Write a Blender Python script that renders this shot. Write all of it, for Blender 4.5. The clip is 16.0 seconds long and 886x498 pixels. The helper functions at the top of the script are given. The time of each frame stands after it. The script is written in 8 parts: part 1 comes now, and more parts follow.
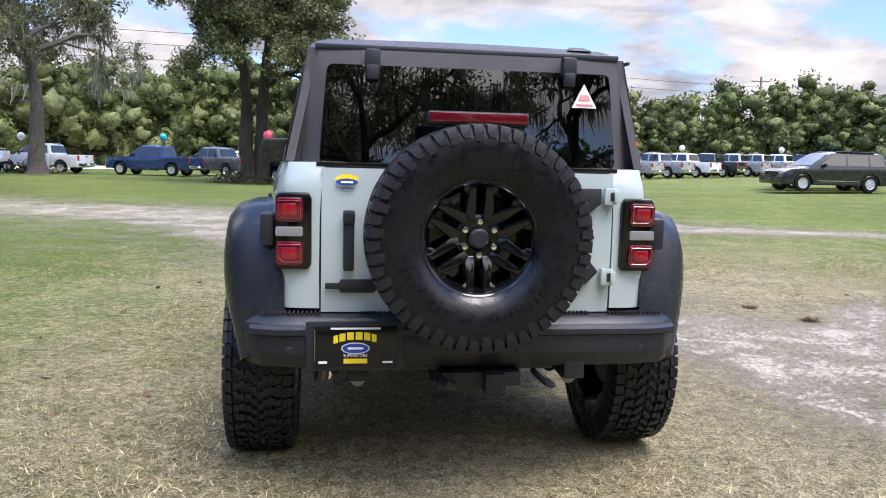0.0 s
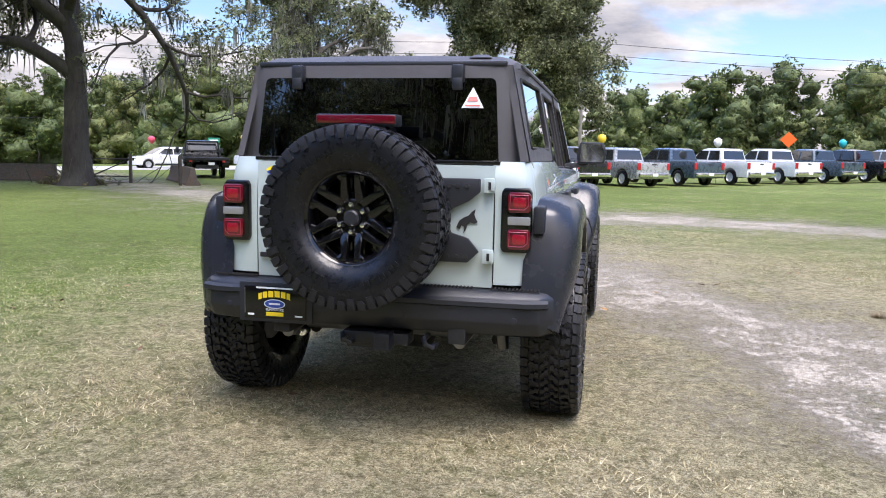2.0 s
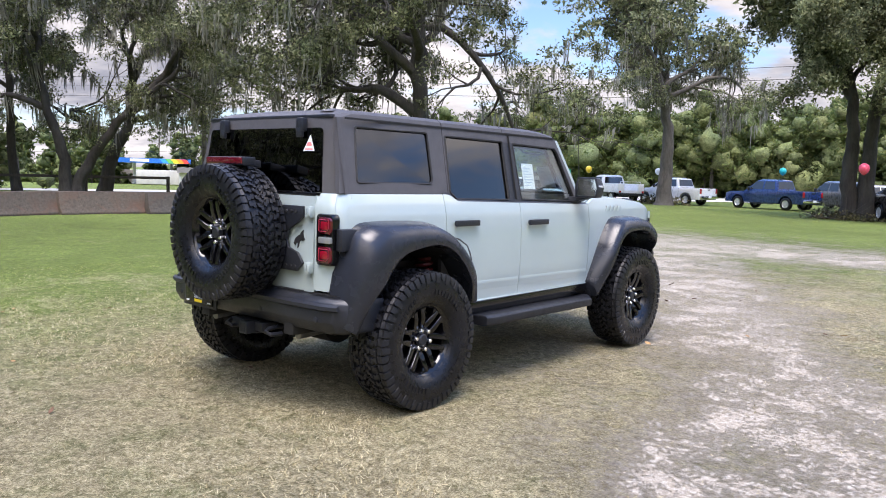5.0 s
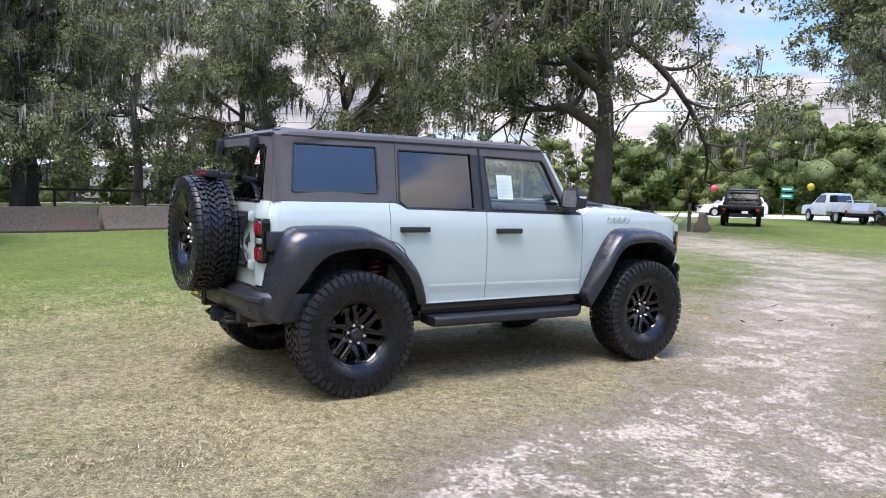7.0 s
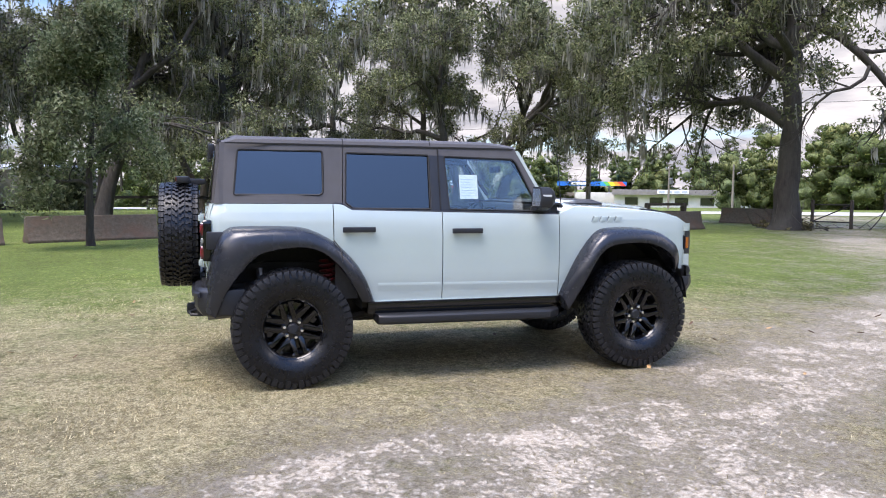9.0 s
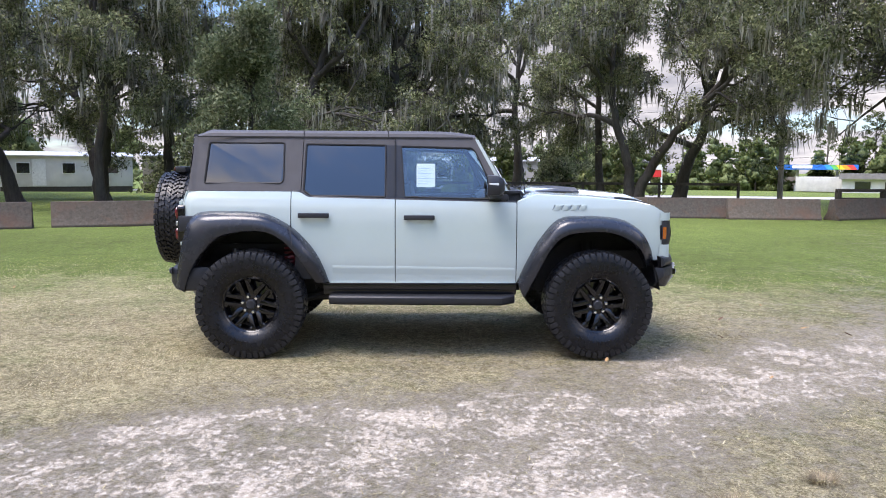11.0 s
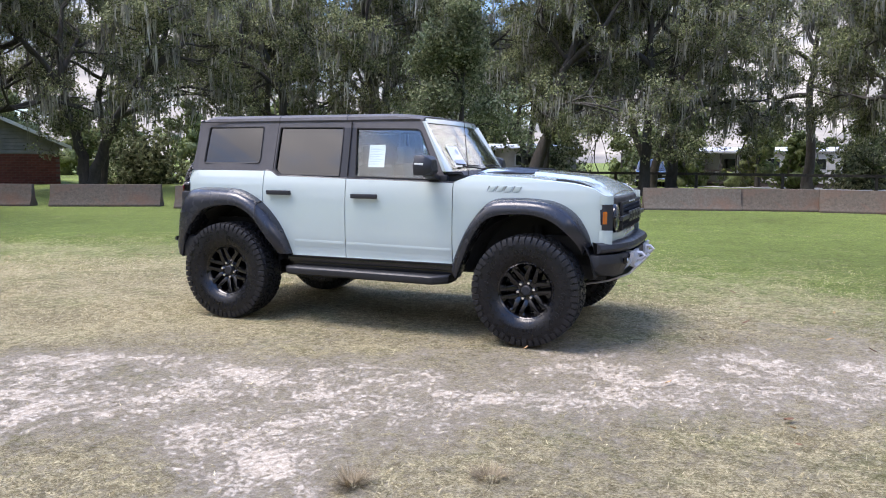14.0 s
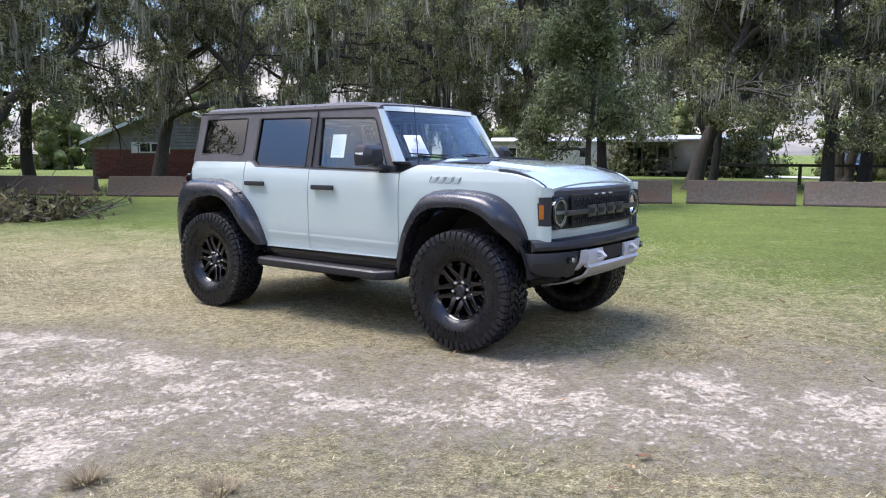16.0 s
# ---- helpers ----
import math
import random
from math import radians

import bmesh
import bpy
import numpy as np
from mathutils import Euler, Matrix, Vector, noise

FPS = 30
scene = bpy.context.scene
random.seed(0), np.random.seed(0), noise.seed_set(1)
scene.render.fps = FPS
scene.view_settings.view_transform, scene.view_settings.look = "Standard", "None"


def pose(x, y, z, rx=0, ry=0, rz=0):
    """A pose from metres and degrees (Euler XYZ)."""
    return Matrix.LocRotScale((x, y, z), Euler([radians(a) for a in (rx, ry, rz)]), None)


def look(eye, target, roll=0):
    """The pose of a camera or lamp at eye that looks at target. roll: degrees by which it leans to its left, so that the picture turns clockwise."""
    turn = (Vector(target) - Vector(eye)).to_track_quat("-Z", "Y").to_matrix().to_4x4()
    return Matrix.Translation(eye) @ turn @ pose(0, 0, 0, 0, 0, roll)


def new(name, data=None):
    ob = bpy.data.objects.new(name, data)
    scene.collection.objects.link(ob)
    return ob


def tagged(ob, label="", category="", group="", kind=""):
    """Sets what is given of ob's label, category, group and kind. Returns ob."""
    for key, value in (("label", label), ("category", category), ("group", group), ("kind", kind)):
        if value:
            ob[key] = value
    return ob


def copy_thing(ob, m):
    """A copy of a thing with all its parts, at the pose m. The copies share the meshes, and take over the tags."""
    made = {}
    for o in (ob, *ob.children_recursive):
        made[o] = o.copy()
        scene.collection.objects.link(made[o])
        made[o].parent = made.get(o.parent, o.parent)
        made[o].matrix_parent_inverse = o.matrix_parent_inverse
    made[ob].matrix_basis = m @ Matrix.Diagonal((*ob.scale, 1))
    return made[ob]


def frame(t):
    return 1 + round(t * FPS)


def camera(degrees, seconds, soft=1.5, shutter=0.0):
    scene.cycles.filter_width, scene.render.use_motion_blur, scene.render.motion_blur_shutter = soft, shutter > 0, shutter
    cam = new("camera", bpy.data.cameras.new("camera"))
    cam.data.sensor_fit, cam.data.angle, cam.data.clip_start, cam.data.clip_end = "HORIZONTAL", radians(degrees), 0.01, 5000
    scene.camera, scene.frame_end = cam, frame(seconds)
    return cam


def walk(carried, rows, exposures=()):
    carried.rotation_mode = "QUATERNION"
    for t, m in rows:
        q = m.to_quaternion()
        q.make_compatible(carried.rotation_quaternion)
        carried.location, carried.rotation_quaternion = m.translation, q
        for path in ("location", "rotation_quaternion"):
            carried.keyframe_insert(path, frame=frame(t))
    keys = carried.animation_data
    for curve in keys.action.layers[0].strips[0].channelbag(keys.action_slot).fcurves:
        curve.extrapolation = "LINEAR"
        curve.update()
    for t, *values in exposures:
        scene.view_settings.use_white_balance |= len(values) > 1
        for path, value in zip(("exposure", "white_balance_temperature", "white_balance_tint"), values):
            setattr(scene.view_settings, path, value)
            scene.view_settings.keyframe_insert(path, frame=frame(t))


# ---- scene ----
cam = camera(59.3, 16.0, soft=1.0)
METRES, EYE, TILT, LEAN, TURN = 16.854, 1.41, 0.0, 0.0, 0.0
ROWS = [
    (0.0, 0.0, 0.0, 0.0, 0.17, -6.54, -1.46),
    (0.5, 0.0225, -0.0062, -0.0005, 4.77, -6.67, -1.3),
    (1.0, 0.0495, -0.0146, 0.0002, 9.78, -6.74, -1.26),
    (1.5, 0.0762, -0.0162, 0.0002, 15.09, -6.89, -1.26),
    (2.0, 0.1071, -0.0164, 0.0005, 20.47, -6.95, -1.17),
    (2.5, 0.1373, -0.0112, 0.0006, 25.56, -7.01, -1.19),
    (3.0, 0.1685, -0.0044, 0.0015, 30.44, -6.91, -1.14),
    (5.5, 0.3101, 0.0638, 0.007, 52.81, -5.07, -1.94),
    (6.0, 0.3327, 0.0847, 0.0065, 57.15, -4.77, -2.08),
    (6.5, 0.3561, 0.1071, 0.007, 61.26, -4.59, -1.96),
    (7.0, 0.3738, 0.1329, 0.0062, 65.3, -4.52, -1.62),
    (7.5, 0.391, 0.1604, 0.0074, 69.25, -4.43, -1.27),
    (8.0, 0.4003, 0.19, 0.0064, 73.28, -4.31, -1.0),
    (10.5, 0.4275, 0.3459, 0.0088, 92.63, -5.46, -0.13),
    (11.0, 0.43, 0.3782, 0.0097, 96.62, -5.77, -0.31),
    (11.5, 0.4298, 0.4096, 0.0099, 100.65, -6.06, -0.61),
    (12.0, 0.4293, 0.4426, 0.0093, 104.7, -6.31, -0.76),
    (12.5, 0.4234, 0.4744, 0.0082, 108.53, -6.51, -0.84),
    (13.0, 0.4134, 0.5066, 0.0072, 112.36, -6.57, -0.77),
    (13.5, 0.397, 0.5345, 0.0057, 116.01, -6.52, -0.62),
    (14.0, 0.3794, 0.5612, 0.0048, 119.69, -6.46, -0.39),
    (14.5, 0.3574, 0.5858, 0.003, 123.3, -6.43, -0.14),
    (15.0, 0.3353, 0.6096, 0.0027, 126.96, -6.52, 0.01),
    (15.5, 0.3118, 0.6301, 0.0029, 130.74, -6.7, 0.07),
    (16.0, 0.2866, 0.6463, 0.003, 134.32, -6.96, -0.01),
]
walk(cam, [(t, pose(0, 0, EYE, TILT, LEAN, TURN) @ pose(METRES * x, METRES * y, METRES * z, 90 + pitch, roll, yaw)) for t, x, y, z, yaw, pitch, roll in ROWS],
     exposures=[(0.0, 2.0, 6880, 18), (16.0, 2.0, 6880, 18)])

# ---- world, sun, exposure ----
SUN_EL, SUN_AZ = 68.0, 140.0   # degrees; azimuth from +y towards +x
world = bpy.data.worlds.new("sky")
scene.world = world
world.use_nodes = True


class Nodes:
    """Short hand for building a node tree."""

    def __init__(self, tree):
        self.t = tree
        tree.nodes.clear()

    def add(self, kind, ins=None, **props):
        n = self.t.nodes.new(kind)
        for k, v in props.items():
            setattr(n, k, v)
        for k, v in (ins or {}).items():
            s = n.inputs[k]
            if isinstance(v, bpy.types.NodeSocket):
                self.t.links.new(v, s)
            else:
                s.default_value = v
        return n

    def ramp(self, fac, stops, interp="LINEAR"):
        n = self.t.nodes.new("ShaderNodeValToRGB")
        n.color_ramp.interpolation = interp
        while len(n.color_ramp.elements) < len(stops):
            n.color_ramp.elements.new(0.5)
        for e, (p, c) in zip(n.color_ramp.elements, stops):
            e.position = p
            e.color = (c, c, c, 1) if isinstance(c, (int, float)) else (*c, 1)
        self.t.links.new(fac, n.inputs[0])
        return n.outputs[0]

    def noise(self, vec, scale, detail=4.0, rough=0.55, distort=0.0):
        return self.add("ShaderNodeTexNoise", {"Vector": vec, "Scale": scale, "Detail": detail, "Roughness": rough, "Distortion": distort}).outputs["Fac"]

    def math(self, op, a, b=0.0):
        return self.add("ShaderNodeMath", {0: a, 1: b}, operation=op).outputs[0]

    def mix(self, fac, a, b, blend="MIX"):
        n = self.t.nodes.new("ShaderNodeMix")
        n.data_type, n.blend_type = "RGBA", blend
        for s, v in ((n.inputs[0], fac), (n.inputs[6], a), (n.inputs[7], b)):
            if isinstance(v, bpy.types.NodeSocket):
                self.t.links.new(v, s)
            else:
                s.default_value = v if s.type == "VALUE" else (*v, 1)[:4]
        return n.outputs[2]


def build_sky():
    n = Nodes(world.node_tree)
    sky = n.add("ShaderNodeTexSky", sky_type="NISHITA", sun_disc=False, sun_elevation=radians(SUN_EL), sun_rotation=radians(SUN_AZ),
                air_density=1.0, dust_density=0.6, ozone_density=2.0)
    way = n.add("ShaderNodeTexCoord").outputs["Generated"]
    sep = n.add("ShaderNodeSeparateXYZ", {0: way})
    lift = n.math("ADD", n.math("MAXIMUM", sep.outputs[2], 0.0), 0.16)
    flat = n.add("ShaderNodeCombineXYZ", {0: n.math("DIVIDE", sep.outputs[0], lift), 1: n.math("DIVIDE", sep.outputs[1], lift), 2: 0.35})
    big = n.noise(flat.outputs[0], 0.62, 7.0, 0.56, 0.35)
    low = n.math("MULTIPLY", n.math("MAXIMUM", n.math("SUBTRACT", 0.30, sep.outputs[2]), -0.1), 0.46)
    cover = n.ramp(n.math("ADD", big, low), [(0.465, 0.0), (0.550, 1.0)], "EASE")
    inner = n.noise(flat.outputs[0], 1.5, 6.0, 0.6, 0.2)
    grey = n.ramp(inner, [(0.34, (1.05, 1.15, 1.40)), (0.60, (2.55, 2.6, 2.7))])
    high = n.ramp(sep.outputs[2], [(0.26, 0.95), (0.55, 4.2)])
    thin = n.ramp(sep.outputs[2], [(0.26, 1.0), (0.50, 2.4)])
    clear = n.mix(1.0, n.mix(1.0, sky.outputs[0], (0.42, 0.50, 0.60), "MULTIPLY"), thin, "MULTIPLY")
    cloudy = n.mix(cover, clear, n.mix(1.0, grey, high, "MULTIPLY"))
    back = n.add("ShaderNodeBackground", {"Color": cloudy, "Strength": 0.105})
    n.add("ShaderNodeOutputWorld", {"Surface": back.outputs[0]})


build_sky()
sun = new("sun", bpy.data.lights.new("sun", "SUN"))
sun.data.energy, sun.data.angle, sun.data.color = 1.45, radians(34), (1.0, 0.97, 0.93)
a, e = radians(SUN_AZ), radians(SUN_EL)
sun.matrix_world = look((0, 0, 30), Vector((0, 0, 30)) - Vector((math.sin(a) * math.cos(e), math.cos(a) * math.cos(e), math.sin(e))))


# ---- mesh helpers ----
class MB:
    """Collects vertices and faces of one part."""

    def __init__(self):
        self.v, self.f = [], []

    def add(self, verts, faces):
        o = len(self.v)
        self.v += [tuple(p) for p in verts]
        self.f += [tuple(i + o for i in f) for f in faces]
        return self

    def box(self, c, s, turn=None, taper=None):
        """A box of size s round c; turn: a rotation matrix; taper: (sx, sy) of its top."""
        tx, ty = taper or (1, 1)
        vs = [Vector((dx * s[0] / 2 * (tx if dz > 0 else 1), dy * s[1] / 2 * (ty if dz > 0 else 1), dz * s[2] / 2))
              for dz in (-1, 1) for dx, dy in ((-1, -1), (1, -1), (1, 1), (-1, 1))]
        if turn is not None:
            vs = [turn @ p for p in vs]
        return self.add([p + Vector(c) for p in vs], [(3, 2, 1, 0), (4, 5, 6, 7), (0, 1, 5, 4), (1, 2, 6, 5), (2, 3, 7, 6), (3, 0, 4, 7)])

    def loft(self, rings, closed=True, caps=True, flip=False):
        n = len(rings[0])
        vs = [p for r in rings for p in r]
        fs = []
        for i in range(len(rings) - 1):
            for j in range(n if closed else n - 1):
                k = (j + 1) % n
                q = (i * n + j, i * n + k, (i + 1) * n + k, (i + 1) * n + j)
                fs.append(q[::-1] if flip else q)
        if caps and closed:
            fs.append(tuple(range(n)) if flip else tuple(range(n))[::-1])
            top = tuple(range((len(rings) - 1) * n, len(rings) * n))
            fs.append(top[::-1] if flip else top)
        return self.add(vs, fs)

    def lathe(self, profile, n=32, axis="x", c=(0, 0, 0), closed=False):
        """Turn a profile of (along, radius) round an axis through c."""
        rings = []
        for i in range(n):
            t = 2 * math.pi * i / n
            u, w = math.cos(t), math.sin(t)
            ring = []
            for s, r in profile:
                p = {"x": (s, r * u, r * w), "y": (r * u, s, r * w), "z": (r * u, r * w, s)}[axis]
                ring.append((p[0] + c[0], p[1] + c[1], p[2] + c[2]))
            rings.append(ring)
        m = len(profile)
        vs = [p for r in rings for p in r]
        fs = []
        for i in range(n):
            k = (i + 1) % n
            for j in range(m if closed else m - 1):
                l = (j + 1) % m
                fs.append((i * m + j, i * m + l, k * m + l, k * m + j))
        return self.add(vs, fs)

    def tube(self, pts, radii, n=8, caps=True):
        pts = [Vector(p) for p in pts]
        if isinstance(radii, (int, float)):
            radii = [radii] * len(pts)
        rings, side = [], None
        for i, p in enumerate(pts):
            d = (pts[min(i + 1, len(pts) - 1)] - pts[max(i - 1, 0)]).normalized()
            if side is None:
                side = d.cross(Vector((0, 0, 1)) if abs(d.z) < 0.9 else Vector((1, 0, 0))).normalized()
            side = (side - d * side.dot(d)).normalized()
            up = d.cross(side)
            rings.append([p + (side * math.cos(2 * math.pi * k / n) + up * math.sin(2 * math.pi * k / n)) * radii[i] for k in range(n)])
        return self.loft(rings, True, caps)

    def prism(self, outline, axis, a, b):
        """An outline of (u, w) pushed from a to b along an axis: x: (y, z), y: (x, z), z: (x, y)."""
        put = {"x": lambda u, w, s: (s, u, w), "y": lambda u, w, s: (u, s, w), "z": lambda u, w, s: (u, w, s)}[axis]
        return self.loft([[put(u, w, s) for u, w in outline] for s in (a, b)])

    def grid(self, fn, nu, nv):
        vs = [fn(i / nu, j / nv) for i in range(nu + 1) for j in range(nv + 1)]
        fs = [(i * (nv + 1) + j, (i + 1) * (nv + 1) + j, (i + 1) * (nv + 1) + j + 1, i * (nv + 1) + j + 1) for i in range(nu) for j in range(nv)]
        return self.add(vs, fs)

    def mirror(self, keep=True):
        """The mirror image across x = 0, beside what is there or in its place."""
        v = [(-x, y, z) for x, y, z in self.v]
        f = [q[::-1] for q in self.f]
        if not keep:
            self.v, self.f = v, f
            return self
        return self.add(v, f)


def mesh_of(name, mb, material, bevel=0.0, angle=35, thick=0.0, segments=2, flat=False):
    me = bpy.data.meshes.new(name)
    me.from_pydata([tuple(p) for p in mb.v], [], mb.f)
    bm = bmesh.new()
    bm.from_mesh(me)
    bmesh.ops.remove_doubles(bm, verts=bm.verts, dist=0.0002)
    bmesh.ops.recalc_face_normals(bm, faces=bm.faces)
    if thick:
        bmesh.ops.solidify(bm, geom=bm.faces[:], thickness=thick)
        bmesh.ops.recalc_face_normals(bm, faces=bm.faces)
    if bevel:
        es = [e for e in bm.edges if len(e.link_faces) == 2 and e.calc_face_angle(0) > radians(28)]
        if es:
            bmesh.ops.bevel(bm, geom=es, offset=bevel, segments=segments, affect="EDGES", clamp_overlap=True, profile=0.6)
    bm.to_mesh(me)
    bm.free()
    if not flat:
        me.polygons.foreach_set("use_smooth", [True] * len(me.polygons))
        me.set_sharp_from_angle(angle=radians(angle))
    me.materials.append(material)
    return me


def part(name, mb, material, parent=None, label="", bevel=0.0, angle=35, thick=0.0, segments=2, flat=False, at=None):
    ob = new(name, mesh_of(name, mb, material, bevel, angle, thick, segments, flat))
    ob.parent = parent
    if at is not None:
        ob.matrix_basis = at
    if label:
        tagged(ob, label)
    return ob


def thing(name, m, label, category, group="", kind=""):
    ob = new(name)
    ob.empty_display_size = 0.3
    ob.matrix_basis = m
    return tagged(ob, label, category, group, kind)


def fast_mesh(name, verts, faces_flat, n, material, smooth=False):
    """A big mesh from arrays; every face has n corners."""
    me = bpy.data.meshes.new(name)
    verts = np.asarray(verts, dtype=np.float32).reshape(-1, 3)
    idx = np.asarray(faces_flat, dtype=np.int32).ravel()
    m = len(idx) // n
    me.vertices.add(len(verts))
    me.vertices.foreach_set("co", verts.ravel())
    me.loops.add(len(idx))
    me.loops.foreach_set("vertex_index", idx)
    me.polygons.add(m)
    me.polygons.foreach_set("loop_start", np.arange(0, len(idx), n, dtype=np.int32))
    me.polygons.foreach_set("use_smooth", np.full(m, smooth))
    me.update(calc_edges=True)
    me.materials.append(material)
    return me


def curve_pts(pts, n):
    """n + 1 points on a smooth curve through pts (Catmull-Rom), evenly by index."""
    pts = [Vector(p) for p in pts]
    out = []
    for i in range(n + 1):
        t = i / n * (len(pts) - 1)
        k = min(int(t), len(pts) - 2)
        u = t - k
        p0, p1, p2, p3 = pts[max(k - 1, 0)], pts[k], pts[k + 1], pts[min(k + 2, len(pts) - 1)]
        out.append(0.5 * (2 * p1 + (p2 - p0) * u + (2 * p0 - 5 * p1 + 4 * p2 - p3) * u * u + (3 * p1 - p0 - 3 * p2 + p3) * u ** 3))
    return out


def lerp_table(table, x):
    if x <= table[0][0]:
        return table[0][1]
    for (a0, b0), (a1, b1) in zip(table, table[1:]):
        if x <= a1:
            return b0 + (b1 - b0) * (x - a0) / (a1 - a0)
    return table[-1][1]


def smooth01(a, b, x):
    t = np.clip((x - a) / (b - a), 0, 1)
    return t * t * (3 - 2 * t)


# ---- materials ----
def material(name, build):
    m = bpy.data.materials.new(name)
    m.use_nodes = True
    n = Nodes(m.node_tree)
    out = build(n)
    n.add("ShaderNodeOutputMaterial", {"Surface": out})
    return m


def plain(name, colour, rough=0.5, metal=0.0, vary=0.12, scale=6.0, bump=0.0, bump_scale=120.0, coat=0.0, spec=0.5, rough_vary=0.08, rand=0.0):
    """A solid surface with slight unevenness in tone, gloss and relief."""

    def build(n):
        pos = n.add("ShaderNodeTexCoord").outputs["Object"]
        f = n.noise(pos, scale, 5.0, 0.6)
        lo, hi = [c * (1 - vary) for c in colour], [min(c * (1 + vary), 1) for c in colour]
        col = n.ramp(f, [(0.3, tuple(lo)), (0.7, tuple(hi))])
        if rand:
            r = n.add("ShaderNodeObjectInfo").outputs["Random"]
            col = n.mix(1.0, col, n.ramp(r, [(0, 1 - rand), (1, 1.0)]), "MULTIPLY")
        rg = n.ramp(n.noise(pos, scale * 3.1, 4.0), [(0.3, max(rough - rough_vary, 0.02)), (0.7, min(rough + rough_vary, 1))])
        ins = {"Base Color": col, "Roughness": rg, "Metallic": metal, "Coat Weight": coat, "Coat Roughness": 0.03, "Specular IOR Level": spec}
        if bump:
            b = n.add("ShaderNodeBump", {"Height": n.noise(pos, bump_scale, 3.0), "Strength": bump, "Distance": 0.004})
            ins["Normal"] = b.outputs[0]
        return n.add("ShaderNodeBsdfPrincipled", ins).outputs[0]

    return material(name, build)


def glass(name, tint, rough=0.0, gain=1.0):
    """A pane: tinted see-through film with a mirror-like surface on either face."""

    def build(n):
        clear = n.add("ShaderNodeBsdfTransparent", {"Color": (*tint, 1)})
        gloss = n.add("ShaderNodeBsdfGlossy", {"Color": (1, 1, 1, 1), "Roughness": rough})
        edge = n.math("POWER", n.add("ShaderNodeLayerWeight", {"Blend": 0.5}).outputs["Facing"], 5.0)
        k = n.math("MINIMUM", n.math("MULTIPLY", n.math("ADD", n.math("MULTIPLY", edge, 0.957), 0.043), gain), 1.0)
        return n.add("ShaderNodeMixShader", {0: k, 1: clear.outputs[0], 2: gloss.outputs[0]}).outputs[0]

    return material(name, build)


def leaf_material(name, dark, light, warm, translucent=0.35, patch=0.35):
    def build(n):
        pos = n.add("ShaderNodeTexCoord").outputs["Object"]
        rnd = n.add("ShaderNodeNewGeometry").outputs["Random Per Island"]
        col = n.ramp(rnd, [(0.0, dark), (0.6, light), (1.0, warm)])
        # noise patches put the shade of gaps and lit clumps into the colour
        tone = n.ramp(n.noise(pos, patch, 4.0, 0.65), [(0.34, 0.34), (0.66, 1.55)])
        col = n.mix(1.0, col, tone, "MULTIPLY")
        d = n.add("ShaderNodeBsdfPrincipled", {"Base Color": col, "Roughness": 0.7, "Specular IOR Level": 0.15})
        t = n.add("ShaderNodeBsdfTranslucent", {"Color": col})
        return n.add("ShaderNodeMixShader", {0: translucent, 1: d.outputs[0], 2: t.outputs[0]}).outputs[0]

    return material(name, build)


def bark_material(name, dark, light):
    def build(n):
        pos = n.add("ShaderNodeTexCoord").outputs["Object"]
        st = n.add("ShaderNodeMapping", {"Vector": pos, "Scale": (1, 1, 0.22)}).outputs[0]
        f = n.noise(st, 9.0, 8.0, 0.7, 0.6)
        big = n.noise(pos, 0.8, 3.0)
        col = n.mix(n.ramp(big, [(0.40, 0.0), (0.7, 0.4)]), n.ramp(f, [(0.3, dark), (0.7, light)]), (0.10, 0.10, 0.083))
        b = n.add("ShaderNodeBump", {"Height": f, "Strength": 0.9, "Distance": 0.05})
        return n.add("ShaderNodeBsdfPrincipled", {"Base Color": col, "Roughness": 0.9, "Normal": b.outputs[0]}).outputs[0]

    return material(name, build)


M = {}
M["paint"] = plain("grey_green_paint", (0.375, 0.445, 0.434), 0.24, 0.0, 0.02, 3.0, coat=1.0, rough_vary=0.03)
M["hardtop"] = plain("grey_moulded_roof", (0.060, 0.058, 0.062), 0.62, 0.0, 0.06, 5.0, bump=0.25, bump_scale=500)
M["trim"] = plain("black_grained_plastic", (0.012, 0.0138, 0.019), 0.42, 0.0, 0.12, 4.0, bump=0.2, bump_scale=600)
M["flare"] = plain("dark_satin_flare", (0.015, 0.017, 0.023), 0.25, 0.0, 0.15, 3.0, bump=0.08, bump_scale=500, rough_vary=0.06)
M["black"] = plain("matt_black", (0.010, 0.010, 0.011), 0.7, 0.0, 0.2, 5.0)
M["gloss_black"] = plain("gloss_black", (0.004, 0.004, 0.005), 0.12, 0.0, 0.1, 6.0, spec=0.5, rough_vary=0.03)
M["rim_black"] = plain("gloss_black_alloy", (0.003, 0.003, 0.004), 0.06, 0.0, 0.1, 6.0, spec=0.5, rough_vary=0.02)
M["tyre"] = plain("tyre_rubber", (0.0045, 0.005, 0.007), 0.30, 0.0, 0.25, 9.0, bump=0.15, bump_scale=60, rough_vary=0.12, spec=0.34)
M["tread"] = plain("dusty_tread_rubber", (0.011, 0.0115, 0.014), 0.42, 0.0, 0.35, 25.0, bump=0.3, bump_scale=120, spec=0.36)
M["chrome"] = plain("chrome", (0.85, 0.85, 0.87), 0.10, 1.0, 0.05)
M["steel"] = plain("dull_steel", (0.22, 0.22, 0.23), 0.42, 0.9, 0.15)
M["silver"] = plain("silver_skid_plate", (0.46, 0.46, 0.48), 0.48, 0.25, 0.08, 8.0)
M["red_lens"] = plain("red_lens", (0.095, 0.002, 0.009), 0.10, 0.0, 0.15, 30.0, coat=1.0)
